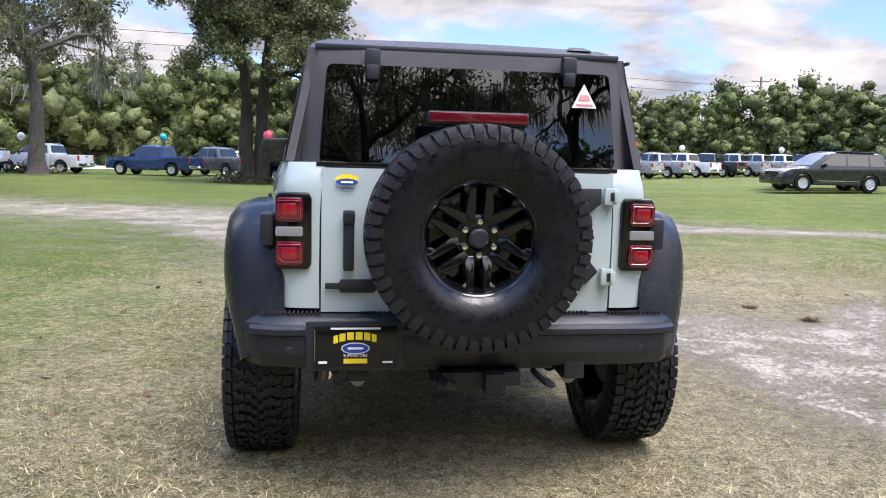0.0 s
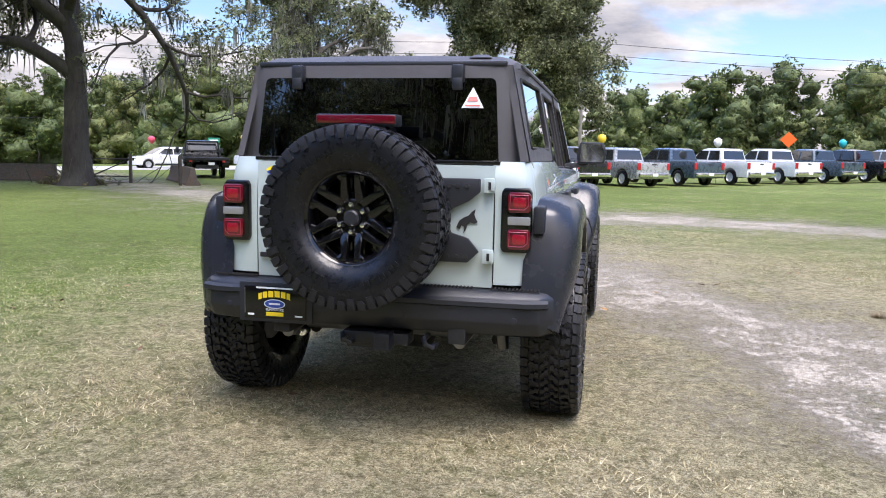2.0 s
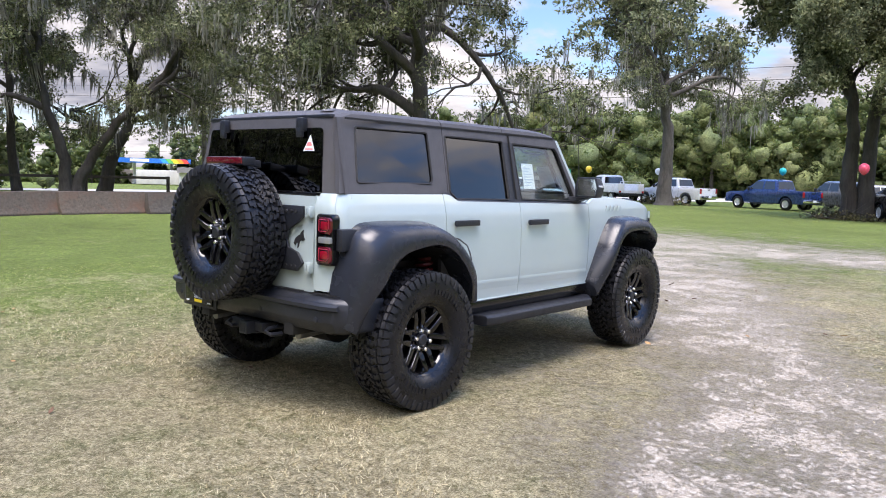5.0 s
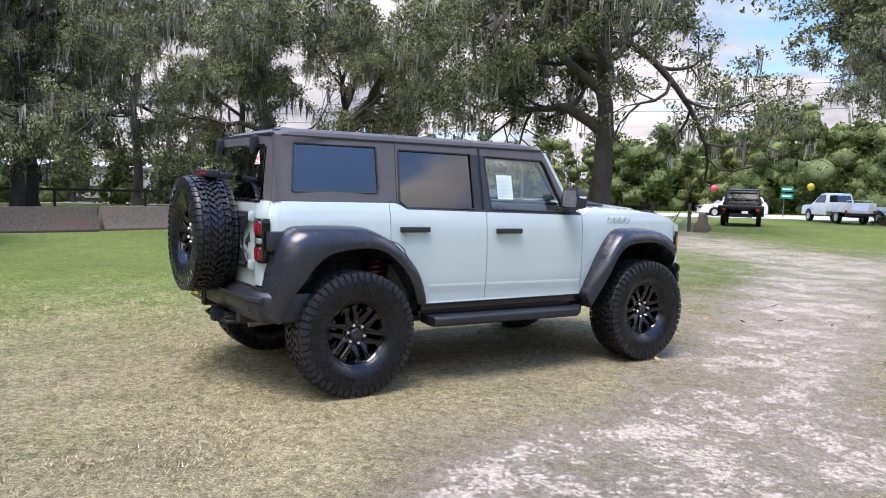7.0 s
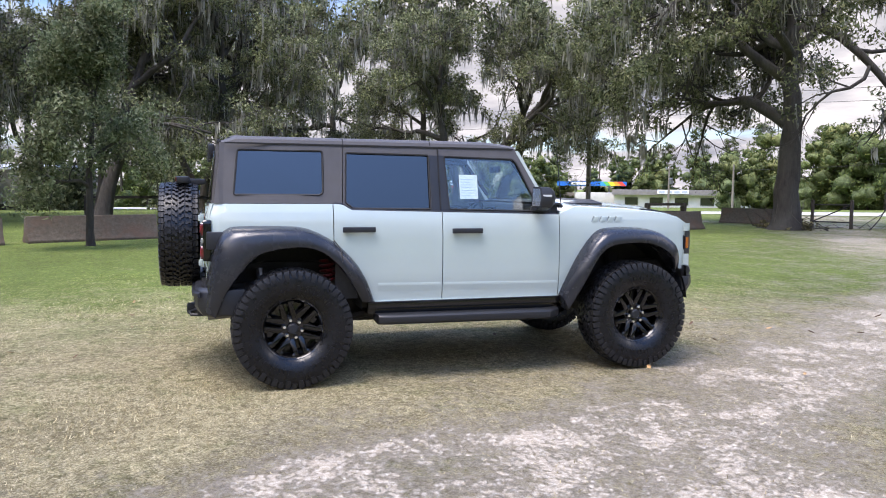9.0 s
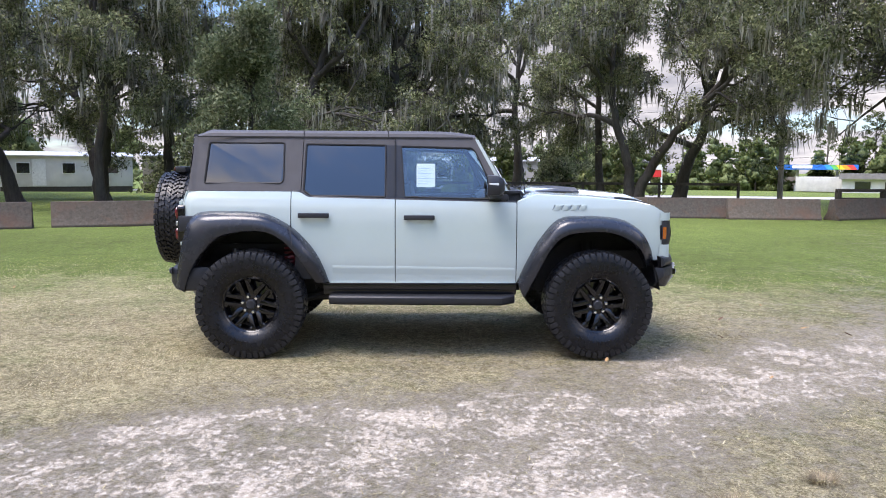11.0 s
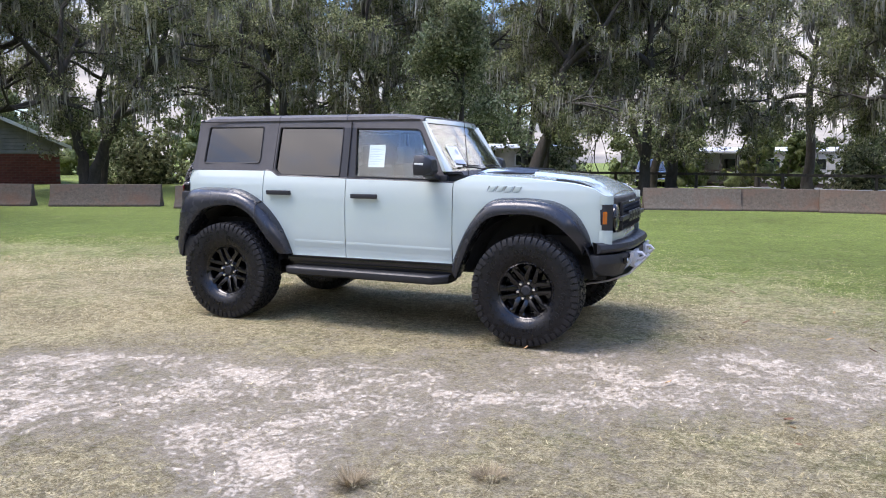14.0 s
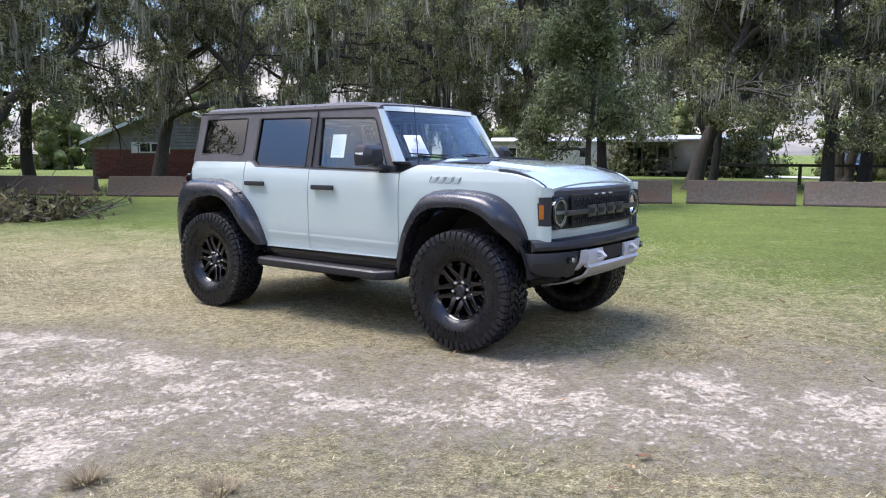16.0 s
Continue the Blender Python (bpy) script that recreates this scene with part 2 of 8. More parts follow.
M["red_bright"] = plain("red_reflector", (0.24, 0.004, 0.016), 0.15, 0.0, 0.15, 60.0, coat=1.0)
# pale red that paints the highlights on the tail-light lens edges
M["lens_highlight"] = plain("pale_red_highlight", (0.30, 0.025, 0.055), 0.2, coat=1.0)
M["rev_lens"] = plain("grey_reversing_lens", (0.24, 0.25, 0.25), 0.15, 0.2, coat=1.0)
M["step_black"] = plain("black_step_plastic", (0.008, 0.009, 0.012), 0.5)
M["amber"] = plain("amber_lens", (0.36, 0.09, 0.01), 0.18, 0.0, 0.1, 40.0, coat=1.0)
M["white_lens"] = plain("clear_reversing_lens", (0.62, 0.64, 0.65), 0.15, 0.2, 0.1, 60.0, coat=1.0)
M["tint"] = glass("privacy_glass", (0.08, 0.085, 0.095), gain=2.4)
M["clear"] = glass("light_tinted_glass", (0.85, 0.91, 0.90), gain=1.8)
M["lamp_glass"] = glass("clear_lamp_glass", (0.92, 0.93, 0.93))
M["shield"] = glass("windscreen_glass", (0.90, 0.94, 0.93), gain=1.1)
M["seat"] = plain("dark_upholstery", (0.035, 0.035, 0.037), 0.7, 0.0, 0.15, 20.0)
M["paper"] = plain("white_paper", (0.78, 0.80, 0.80), 0.6, 0.0, 0.02)
M["ink"] = plain("dark_ink", (0.05, 0.06, 0.10), 0.6)
M["yellow"] = plain("yellow_print", (0.85, 0.62, 0.02), 0.45)
M["blue_print"] = plain("blue_print", (0.02, 0.06, 0.30), 0.4)
M["pink_print"] = plain("red_print", (0.75, 0.22, 0.20), 0.5)
M["spring_red"] = plain("red_spring_paint", (0.11, 0.006, 0.01), 0.4)
M["concrete"] = None


def concrete_build(n):
    pos = n.add("ShaderNodeTexCoord").outputs["Object"]
    f = n.noise(pos, 14.0, 8.0, 0.7)
    big = n.noise(pos, 1.6, 5.0, 0.65, 0.5)
    rnd = n.add("ShaderNodeObjectInfo").outputs["Random"]
    st = n.add("ShaderNodeMapping", {"Vector": pos, "Scale": (6, 6, 0.5)}).outputs[0]
    streak = n.noise(st, 1.5, 5.0, 0.7)
    col = n.ramp(f, [(0.25, (0.055, 0.050, 0.043)), (0.75, (0.140, 0.127, 0.108))])
    col = n.mix(n.ramp(big, [(0.46, 0.0), (0.68, 0.8)]), col, (0.125, 0.082, 0.062))
    col = n.mix(n.ramp(streak, [(0.5, 0.0), (0.75, 0.6)]), col, (0.09, 0.08, 0.07))
    col = n.mix(1.0, col, n.ramp(rnd, [(0, (0.72, 0.74, 0.76)), (0.5, (1.0, 0.92, 0.86)), (1, (1.1, 1.08, 1.05))]), "MULTIPLY")
    b = n.add("ShaderNodeBump", {"Height": f, "Strength": 0.5, "Distance": 0.02})
    return n.add("ShaderNodeBsdfPrincipled", {"Base Color": col, "Roughness": 0.95, "Specular IOR Level": 0.15, "Normal": b.outputs[0]}).outputs[0]


M["concrete"] = material("weathered_concrete", concrete_build)
M["bark"] = bark_material("oak_bark", (0.014, 0.012, 0.010), (0.056, 0.047, 0.040))
M["bark_pale"] = bark_material("pale_oak_bark", (0.034, 0.029, 0.025), (0.125, 0.108, 0.090))
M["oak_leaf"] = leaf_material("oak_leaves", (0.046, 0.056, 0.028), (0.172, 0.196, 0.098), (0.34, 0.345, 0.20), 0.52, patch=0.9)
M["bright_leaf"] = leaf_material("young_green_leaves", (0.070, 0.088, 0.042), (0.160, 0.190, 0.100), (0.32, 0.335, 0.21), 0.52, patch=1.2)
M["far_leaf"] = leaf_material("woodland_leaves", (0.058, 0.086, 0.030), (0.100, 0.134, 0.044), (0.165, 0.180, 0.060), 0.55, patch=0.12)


def foliage_build(n):
    """A far wall of leaves: leaf clumps of many greens over dark gaps, whose shade is painted in."""
    pos = n.add("ShaderNodeTexCoord").outputs["Object"]
    wide = n.noise(pos, 0.09, 3.0, 0.55)
    clump = n.noise(pos, 0.9, 5.0, 0.65, 0.3)
    leaf = n.noise(pos, 5.0, 6.0, 0.8, 0.4)
    hue = n.ramp(wide, [(0.36, (0.082, 0.108, 0.050)), (0.5, (0.108, 0.136, 0.056)), (0.64, (0.160, 0.168, 0.066))])
    hue = n.mix(n.ramp(n.noise(pos, 0.28, 3.0), [(0.48, 0.0), (0.70, 0.7)]), hue, (0.14, 0.170, 0.058))
    # clump and leaf noise paint shaded gaps and light tips into the greens
    col = n.mix(1.0, hue, n.ramp(clump, [(0.34, 0.6), (0.66, 1.4)]), "MULTIPLY")
    col = n.mix(1.0, col, n.ramp(leaf, [(0.38, 0.62), (0.5, 1.0), (0.64, 1.45)]), "MULTIPLY")
    h = n.math("ADD", leaf, n.math("MULTIPLY", clump, 1.2))
    b = n.add("ShaderNodeBump", {"Height": h, "Strength": 0.5, "Distance": 0.4})
    return n.add("ShaderNodeBsdfPrincipled", {"Base Color": col, "Roughness": 0.75, "Specular IOR Level": 0.2, "Normal": b.outputs[0]}).outputs[0]


M["far_core"] = material("woodland_foliage", foliage_build)
M["moss"] = leaf_material("hanging_moss", (0.20, 0.195, 0.165), (0.30, 0.295, 0.25), (0.42, 0.41, 0.35), 0.5, 0.5)
M["palm"] = leaf_material("brush_leaves", (0.06, 0.055, 0.03), (0.14, 0.13, 0.065), (0.26, 0.22, 0.12), patch=1.0)


# ---- ground ----
def ground_z(x, y):
    """Height of the field: level round the car, rising gently towards the parked row."""
    x, y = np.asarray(x, float), np.asarray(y, float)
    ramp = 0.022 * np.clip(x + 2, 0, 60) * smooth01(12, 32, y)
    west = -0.02 * np.clip(-x - 40, 0, 130)
    return ramp + west


SAND = [  # centre lines of the worn, sandy ground: points and half widths
    ([(5.6, 0.2), (4.5, 2.6), (3.7, 4.5), (2.5, 6.2), (1.2, 7.8), (0.1, 9.6), (-2.2, 12.4), (-5.2, 16.4)], (0.5, 0.58, 0.66, 0.80, 0.78, 0.80, 0.95, 1.3)),
    ([(-34, 33), (-26, 27.6), (-18.2, 23.0), (-11, 19.5), (-5.0, 18.0), (0.5, 18.6), (5.2, 17.5), (8.4, 17.1), (14.0, 15.6), (22, 15)], (1.8, 1.2, 1.2, 1.9, 2.2, 1.2, 0.75, 0.5, 0.2, 0.1)),
    ([(3.2, 3.2), (2.5, 4.7), (2.5, 6.2)], (0.12, 0.30, 0.55)),
    ([(2.9, 5.4), (3.6, 6.8), (4.6, 8.2)], (0.35, 0.42, 0.25)),
    ([(-12.5, 19.6), (-18.0, 20.6), (-30, 22)], (0.6, 0.3, 0.2)),
]


def line_pull(x, y, pts, half):
    """1 on a centre line, falling to 0 at about twice its half width."""
    best = np.zeros_like(x)
    for (x0, y0), (x1, y1), h0, h1 in zip(pts, pts[1:], half, half[1:]):
        dx, dy = x1 - x0, y1 - y0
        t = np.clip(((x - x0) * dx + (y - y0) * dy) / (dx * dx + dy * dy), 0, 1)
        d = np.hypot(x - x0 - t * dx, y - y0 - t * dy)
        best = np.maximum(best, 1 - smooth01(0.35, 2.5, d / (h0 + (h1 - h0) * t)))
    return best


def sand_at(x, y):
    x, y = np.asarray(x, float), np.asarray(y, float)
    s = np.zeros_like(x)
    for pts, half in SAND:
        s = np.maximum(s, line_pull(x, y, pts, half))
        s = np.maximum(s, 0.52 * line_pull(x, y, pts, [2.3 * h for h in half]))
    return s


def dry_at(x, y):
    """How dry and brown the turf is: worn round the car and the track, greener away."""
    x, y = np.asarray(x, float), np.asarray(y, float)
    d = np.hypot((x - 1.6) / 1.15, (y - 4.6) / 1.25)
    near = 1 - smooth01(1.5, 12.5, d)
    left = smooth01(0.8, -5.0, x) * 0.50
    far = 0.12 * smooth01(18, 60, np.hypot(x, y - 5))
    return np.clip(0.15 + near * 0.82 - left * 0.8 + 0.4 * sand_at(x, y) + far, 0, 1)


def ground_build(n):
    pos = n.add("ShaderNodeTexCoord").outputs["Object"]
    sand = n.add("ShaderNodeAttribute", attribute_name="sand").outputs["Fac"]
    dry = n.add("ShaderNodeAttribute", attribute_name="dry").outputs["Fac"]
    fine = n.noise(pos, 58.0, 7.0, 0.8, 0.3)
    tuft = n.noise(pos, 15.0, 8.0, 0.78, 0.5)
    blades = n.noise(n.add("ShaderNodeMapping", {"Vector": pos, "Scale": (1.0, 0.45, 1.0), "Rotation": (0, 0, 0.5)}).outputs[0], 150.0, 4.0, 0.7)
    mid = n.noise(pos, 3.2, 7.0, 0.7, 0.4)
    big = n.noise(pos, 0.75, 5.0, 0.6, 0.4)
    wide = n.noise(pos, 0.16, 3.0, 0.5)
    green = n.ramp(fine, [(0.34, (0.036, 0.060, 0.013)), (0.5, (0.118, 0.166, 0.036)), (0.66, (0.245, 0.292, 0.098))])
    straw = n.ramp(fine, [(0.34, (0.110, 0.092, 0.052)), (0.5, (0.345, 0.297, 0.172)), (0.66, (0.62, 0.555, 0.38))])
    k = n.math("ADD", dry, n.math("MULTIPLY", n.math("SUBTRACT", mid, 0.5), 1.3))
    k = n.math("ADD", k, n.math("MULTIPLY", n.math("SUBTRACT", big, 0.5), 1.1))
    k = n.math("ADD", k, n.math("MULTIPLY", n.math("SUBTRACT", tuft, 0.5), 1.0))
    turf = n.mix(n.ramp(k, [(0.18, 0.0), (0.98, 1.0)]), green, straw)
    turf = n.mix(1.0, turf, n.ramp(n.math("ADD", n.math("MULTIPLY", wide, 0.5), n.math("MULTIPLY", n.noise(pos, 1.4, 7.0, 0.7), 0.5)), [(0.35, 0.68), (0.65, 1.25)]), "MULTIPLY")
    turf = n.mix(1.0, turf, n.ramp(tuft, [(0.38, (0.58, 0.55, 0.50)), (0.5, (1.05, 1.05, 1.05)), (0.62, (1.5, 1.48, 1.45))]), "MULTIPLY")
    turf = n.mix(n.ramp(blades, [(0.40, 0.7), (0.49, 0.0)]), turf, (0.085, 0.078, 0.035))
    soil = n.ramp(n.noise(pos, 26.0, 8.0, 0.8), [(0.34, (0.20, 0.167, 0.128)), (0.5, (0.355, 0.308, 0.250)), (0.62, (0.52, 0.467, 0.395))])
    s = n.math("ADD", n.math("MULTIPLY", sand, 0.92), n.math("MULTIPLY", n.math("SUBTRACT", n.noise(pos, 1.1, 6.0, 0.65, 0.5), 0.5), 1.5))
    s = n.math("ADD", s, n.math("MULTIPLY", n.math("SUBTRACT", n.noise(pos, 5.0, 8.0, 0.75, 0.6), 0.5), 1.5))
    s = n.math("ADD", s, n.math("MULTIPLY", n.math("SUBTRACT", n.noise(pos, 24.0, 8.0, 0.85, 0.4), 0.5), 2.5))
    mask = n.ramp(s, [(0.34, 0.0), (0.98, 0.90)])
    mask = n.math("MULTIPLY", mask, n.ramp(sand, [(0.08, 0.0), (0.48, 1.0)]))
    col = n.mix(mask, turf, soil)
    h = n.math("ADD", n.math("MULTIPLY", n.math("SUBTRACT", 1.0, mask), n.math("ADD", fine, n.math("MULTIPLY", blades, 0.8))), n.math("ADD", n.math("MULTIPLY", mid, 0.5), n.math("MULTIPLY", tuft, 0.5)))
    b = n.add("ShaderNodeBump", {"Height": h, "Strength": 0.85, "Distance": 0.035})
    return n.add("ShaderNodeBsdfPrincipled", {"Base Color": col, "Roughness": 0.95, "Specular IOR Level": 0.15, "Normal": b.outputs[0]}).outputs[0]


M["ground"] = material("turf_and_sand", ground_build)


def build_ground():
    near = np.arange(-14, 14.01, 0.2)
    far = np.array([16, 18, 20.5, 23, 26, 30, 34, 40, 48, 60, 80, 120, 200, 400, 900, 2500.0])
    gx = np.concatenate((-far[::-1], near, far)) + 0.0
    gy = np.concatenate((-far[::-1], near, far)) + 6.0
    X, Y = np.meshgrid(gx, gy, indexing="ij")
    Z = ground_z(X, Y)
    damp = np.exp(-((X / 30) ** 2 + ((Y - 6) / 30) ** 2))
    rough = np.array([[noise.noise((x * 0.6, y * 0.6, 0.3)) for y in gy] for x in gx])
    fine = np.array([[noise.noise((x * 2.7, y * 2.7, 4.3)) for y in gy] for x in gx])
    S = sand_at(X, Y)
    Z = Z + damp * (0.018 * rough + 0.010 * fine) - 0.025 * S * damp - 0.012
    nx, ny = X.shape
    idx = np.arange(nx * ny).reshape(nx, ny)
    quads = np.stack((idx[:-1, :-1], idx[1:, :-1], idx[1:, 1:], idx[:-1, 1:]), -1).reshape(-1, 4)
    me = fast_mesh("ground", np.stack((X, Y, Z), -1), quads, 4, M["ground"], True)
    for key, val in (("sand", S), ("dry", dry_at(X, Y))):
        me.attributes.new(key, "FLOAT", "POINT").data.foreach_set("value", val.ravel().astype(np.float32))
    return tagged(new("ground", me), "mown field, green turf worn to straw and pale sand", "ground", kind="structure")


build_ground()


# the road beyond the barriers
def road_build(n):
    pos = n.add("ShaderNodeTexCoord").outputs["Object"]
    f = n.noise(pos, 30.0, 6.0, 0.7)
    big = n.noise(pos, 0.5, 4.0)
    col = n.mix(n.ramp(big, [(0.35, 0.0), (0.7, 0.4)]), n.ramp(f, [(0.3, (0.33, 0.32, 0.31)), (0.7, (0.46, 0.45, 0.43))]), (0.5, 0.46, 0.40))
    return n.add("ShaderNodeBsdfPrincipled", {"Base Color": col, "Roughness": 0.9}).outputs[0]


M["road"] = material("pale_asphalt", road_build)
ROAD_A, ROAD_D = Vector((-29.5, 53.0, 0)), Vector((0.345, 0.939, 0)).normalized()
ROAD_N = Vector((-ROAD_D.y, ROAD_D.x, 0))


def build_road():
    mb = MB()
    for w0, w1, z in ((0, 11.0, 0.02),):
        rows = []
        for s in np.linspace(-260, 220, 60):
            p = ROAD_A + ROAD_D * s
            rows.append([(q.x, q.y, float(ground_z(q.x, q.y)) + z + 0.06 * math.sin(math.pi * (w - w0) / (w1 - w0))) for w in np.linspace(w0, w1, 6) for q in (p + ROAD_N * w,)])
        mb.loft(rows, False, False)
    return tagged(part("road", mb, M["road"], thick=0.0), "pale worn two-lane asphalt road past the field", "road", kind="structure")


build_road()


# ---- trees ----
def turn_to(d, r, rng):
    """A way near d, turned by about r radians."""
    q = Vector(rng.normal(0, 1, 3))
    q = (q - d * q.dot(d)).normalized()
    return (d * math.cos(r) + q * math.sin(r)).normalized()


def leaf_cards(centres, spread, count, size, rng, flat=0.7):
    """Small pointed leaves scattered round centres: vertices and triangles."""
    c = np.repeat(np.asarray(centres, float), count, axis=0)
    n = len(c)
    off = rng.normal(0, 1, (n, 3))
    off /= np.linalg.norm(off, axis=1, keepdims=True) + 1e-6
    off *= (rng.random((n, 1)) ** 0.5) * spread
    off[:, 2] *= flat
    c = c + off
    a = rng.normal(0, 1, (n, 3))
    a /= np.linalg.norm(a, axis=1, keepdims=True)
    b = np.cross(a, rng.normal(0, 1, (n, 3)))
    b /= np.linalg.norm(b, axis=1, keepdims=True) + 1e-6
    s = size * (0.6 + 0.8 * rng.random((n, 1)))
    v = np.stack((c - a * s * 0.7 - b * s * 0.42, c - a * s * 0.5 + b * s * 0.45, c + a * s), 1)
    return v.reshape(-1, 3), np.arange(n * 3).reshape(-1, 3)


def moss_strands(tops, rng, per=14, long=(0.35, 1.5), width=0.016):
    """Hanging grey moss: each drape is a bundle of bent strands, bushy above and thin below."""
    m = len(tops)
    t = np.repeat(np.asarray(tops, float), per, axis=0)
    n = len(t)
    broad = np.repeat(rng.uniform(0.05, 0.18, m), per)
    ang0 = np.repeat(rng.uniform(0, math.pi, m), per)
    off = rng.normal(0, 1, n) * broad
    t = t + np.stack((np.cos(ang0) * off * 1.6, np.sin(ang0) * off * 1.6, rng.normal(0, 0.05, n)), 1)
    length = np.repeat(rng.uniform(long[0], long[1], m) ** 1.2, per) * rng.uniform(0.25, 1.0, n)
    w = width * rng.uniform(0.6, 1.7, n)
    ang = rng.uniform(0, math.pi, n)
    side = np.stack((np.cos(ang), np.sin(ang), np.zeros(n)), 1) * w[:, None]
    sway = np.repeat(rng.normal(0, 0.10, (m, 3)), per, axis=0) * length[:, None] + rng.normal(0, 0.05, (n, 3)) * length[:, None]
    sway[:, 2] = 0
    down = np.array([0, 0, 1])
    mid = t + sway * 0.2 + rng.normal(0, 0.03, (n, 3)) - down * (length * 0.5)[:, None]
    end = t + sway - down * length[:, None]
    v = np.stack((t - side, t + side, mid + side * 0.9, mid - side * 0.9, end), 1).reshape(-1, 3)
    base = np.arange(n)[:, None] * 5
    tri = np.concatenate((base + np.array([[0, 1, 2]]), base + np.array([[0, 2, 3]]), base + np.array([[3, 2, 4]])), 1)
    return v, tri.reshape(-1, 3)


def grow(rng, base_r, stems, starts, droop=0.25, rise=0.3, depth=3, kids=(5, 4, 3)):
    """The wood of an oak. stems: crooked trunks, each a list of points; starts: the main limbs as (stem, height, azimuth, elevation, length, radius) in metres
    and degrees. Returns the tubes, the twig ends and points along the limbs."""
    mb, ends, along = MB(), [], []

    def limb(p, d, length, r, level):
        n = (9, 6, 3, 1)[min(level, 3)]
        pts, rad = [Vector(p)], [r]
        bend = Vector(rng.normal(0, 1, 3)) * 0.30
        for i in range(n):
            if i == n // 2:
                bend = Vector(rng.normal(0, 1, 3)) * 0.30
            up = rise if level < 2 else rise * 0.2
            d = (d + bend * 0.5 + Vector(rng.normal(0, 1, 3)) * 0.17 + Vector((0, 0, up * 0.30 - droop * 0.42 * i / n))).normalized()
            pts.append(pts[-1] + d * (length / n))
            rad.append(max(r * (1 - 0.74 * (i + 1) / n), 0.008))
        mb.tube(pts, rad, (9, 5, 3, 3)[min(level, 3)], caps=False)
        if level >= 1 or length > 3:
            along.extend(pts[2:])
        if level >= depth:
            ends.append(pts[-1])
            return
        m = kids[min(level, 2)] + int(rng.integers(0, 2))
        for k in range(m):
            f = 0.28 + 0.72 * (k + 0.5 * rng.random()) / m
            i = min(int(f * n), n - 1)
            q = pts[i].lerp(pts[i + 1], min(f * n - i, 1))
            out = turn_to((pts[i + 1] - pts[i]).normalized(), rng.uniform(0.5, 1.1), rng)
            limb(q, out, length * rng.uniform(0.38, 0.60), max(rad[i] * 0.60, 0.012), level + 1)
        if level >= 2:
            ends.append(pts[-1])

    paths = []
    for st in stems:
        pts = curve_pts([(x, y, z) for x, y, z in st], 16)
        flare = [base_r * (1.0 + 0.70 * math.exp(-i * 1.1)) * (1 - 0.62 * i / 16) * (0.8 if len(stems) > 1 else 1) for i in range(17)]
        for i in range(1, 17):
            pts[i] = pts[i] + Vector(rng.normal(0, 1, 3)) * base_r * 0.10
        mb.tube(pts, flare, 14, caps=False)
        paths.append((pts, flare))
    for k, h, az, el, length, r in starts:
        pts, flare = paths[k]
        i = min(range(len(pts)), key=lambda j: abs(pts[j].z - h))
        a_, e_ = radians(az), radians(el)
        limb(pts[i], Vector((math.cos(a_) * math.cos(e_), math.sin(a_) * math.cos(e_), math.sin(e_))), length, r, 0)
    for pts, flare in paths:
        limb(pts[-1], (pts[-1] - pts[-3]).normalized(), 4.0, flare[-1], 0)
    return mb, ends, along


def make_tree(name, seed, label, category, base_r, stems, starts, per=52, leaf=0.074, spread=0.46, leaf_mat="oak_leaf", bark="bark", moss=1.0, moss_long=(0.3, 1.45), droop=0.3, rise=0.3, depth=3,
              kids=(5, 4, 3), flat=0.6, low=1.6):
    rng = np.random.default_rng(seed)
    root = thing(name, Matrix(), label, category, "moss-hung oaks" if moss else "")
    wood, ends, along = grow(rng, base_r, stems, starts, droop, rise, depth, kids)
    part("trunk", wood, M[bark], root, angle=80)
    c = np.array([tuple(p) for p in ends])
    c = c[c[:, 2] > low]
    high = c[:, 2] > 9.5       # the crown's top is seen only as shade
    v, f = leaf_cards(c[~high], spread, per, leaf, rng, flat)
    if high.any():
        v2, f2 = leaf_cards(c[high], spread * 1.2, max(per // 4, 4), leaf * 2.0, rng, flat)
        v, f = np.concatenate((v, v2)), np.concatenate((f, f2 + len(v)))
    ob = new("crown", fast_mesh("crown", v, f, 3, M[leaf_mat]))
    ob.parent = root
    if moss:
        pts = np.array([tuple(p) for p in along] + [tuple(p) for p in ends])
        pts = pts[(pts[:, 2] > 3.2) & (pts[:, 2] < 10.5)]
        pick = rng.random(len(pts)) < 0.22 * moss
        v, f = moss_strands(pts[pick], rng, 10, moss_long, 0.023)
        ob = new("moss", fast_mesh("moss", v, f, 3, M["moss"]))
        ob.parent = root
        tagged(ob, "grey hanging moss strands")
    return root


def place(root, x, y, turn=0.0, s=1.0, first=False):
    m = pose(x, y, float(ground_z(x, y)) - 0.02, 0, 0, turn) @ Matrix.Diagonal((s, s, s, 1))
    if first:
        root.matrix_basis = m
        return root
    ob = copy_thing(root, Matrix())
    ob.matrix_basis = m
    return ob


OAK = "old live oak with dark bark, hung with grey moss"
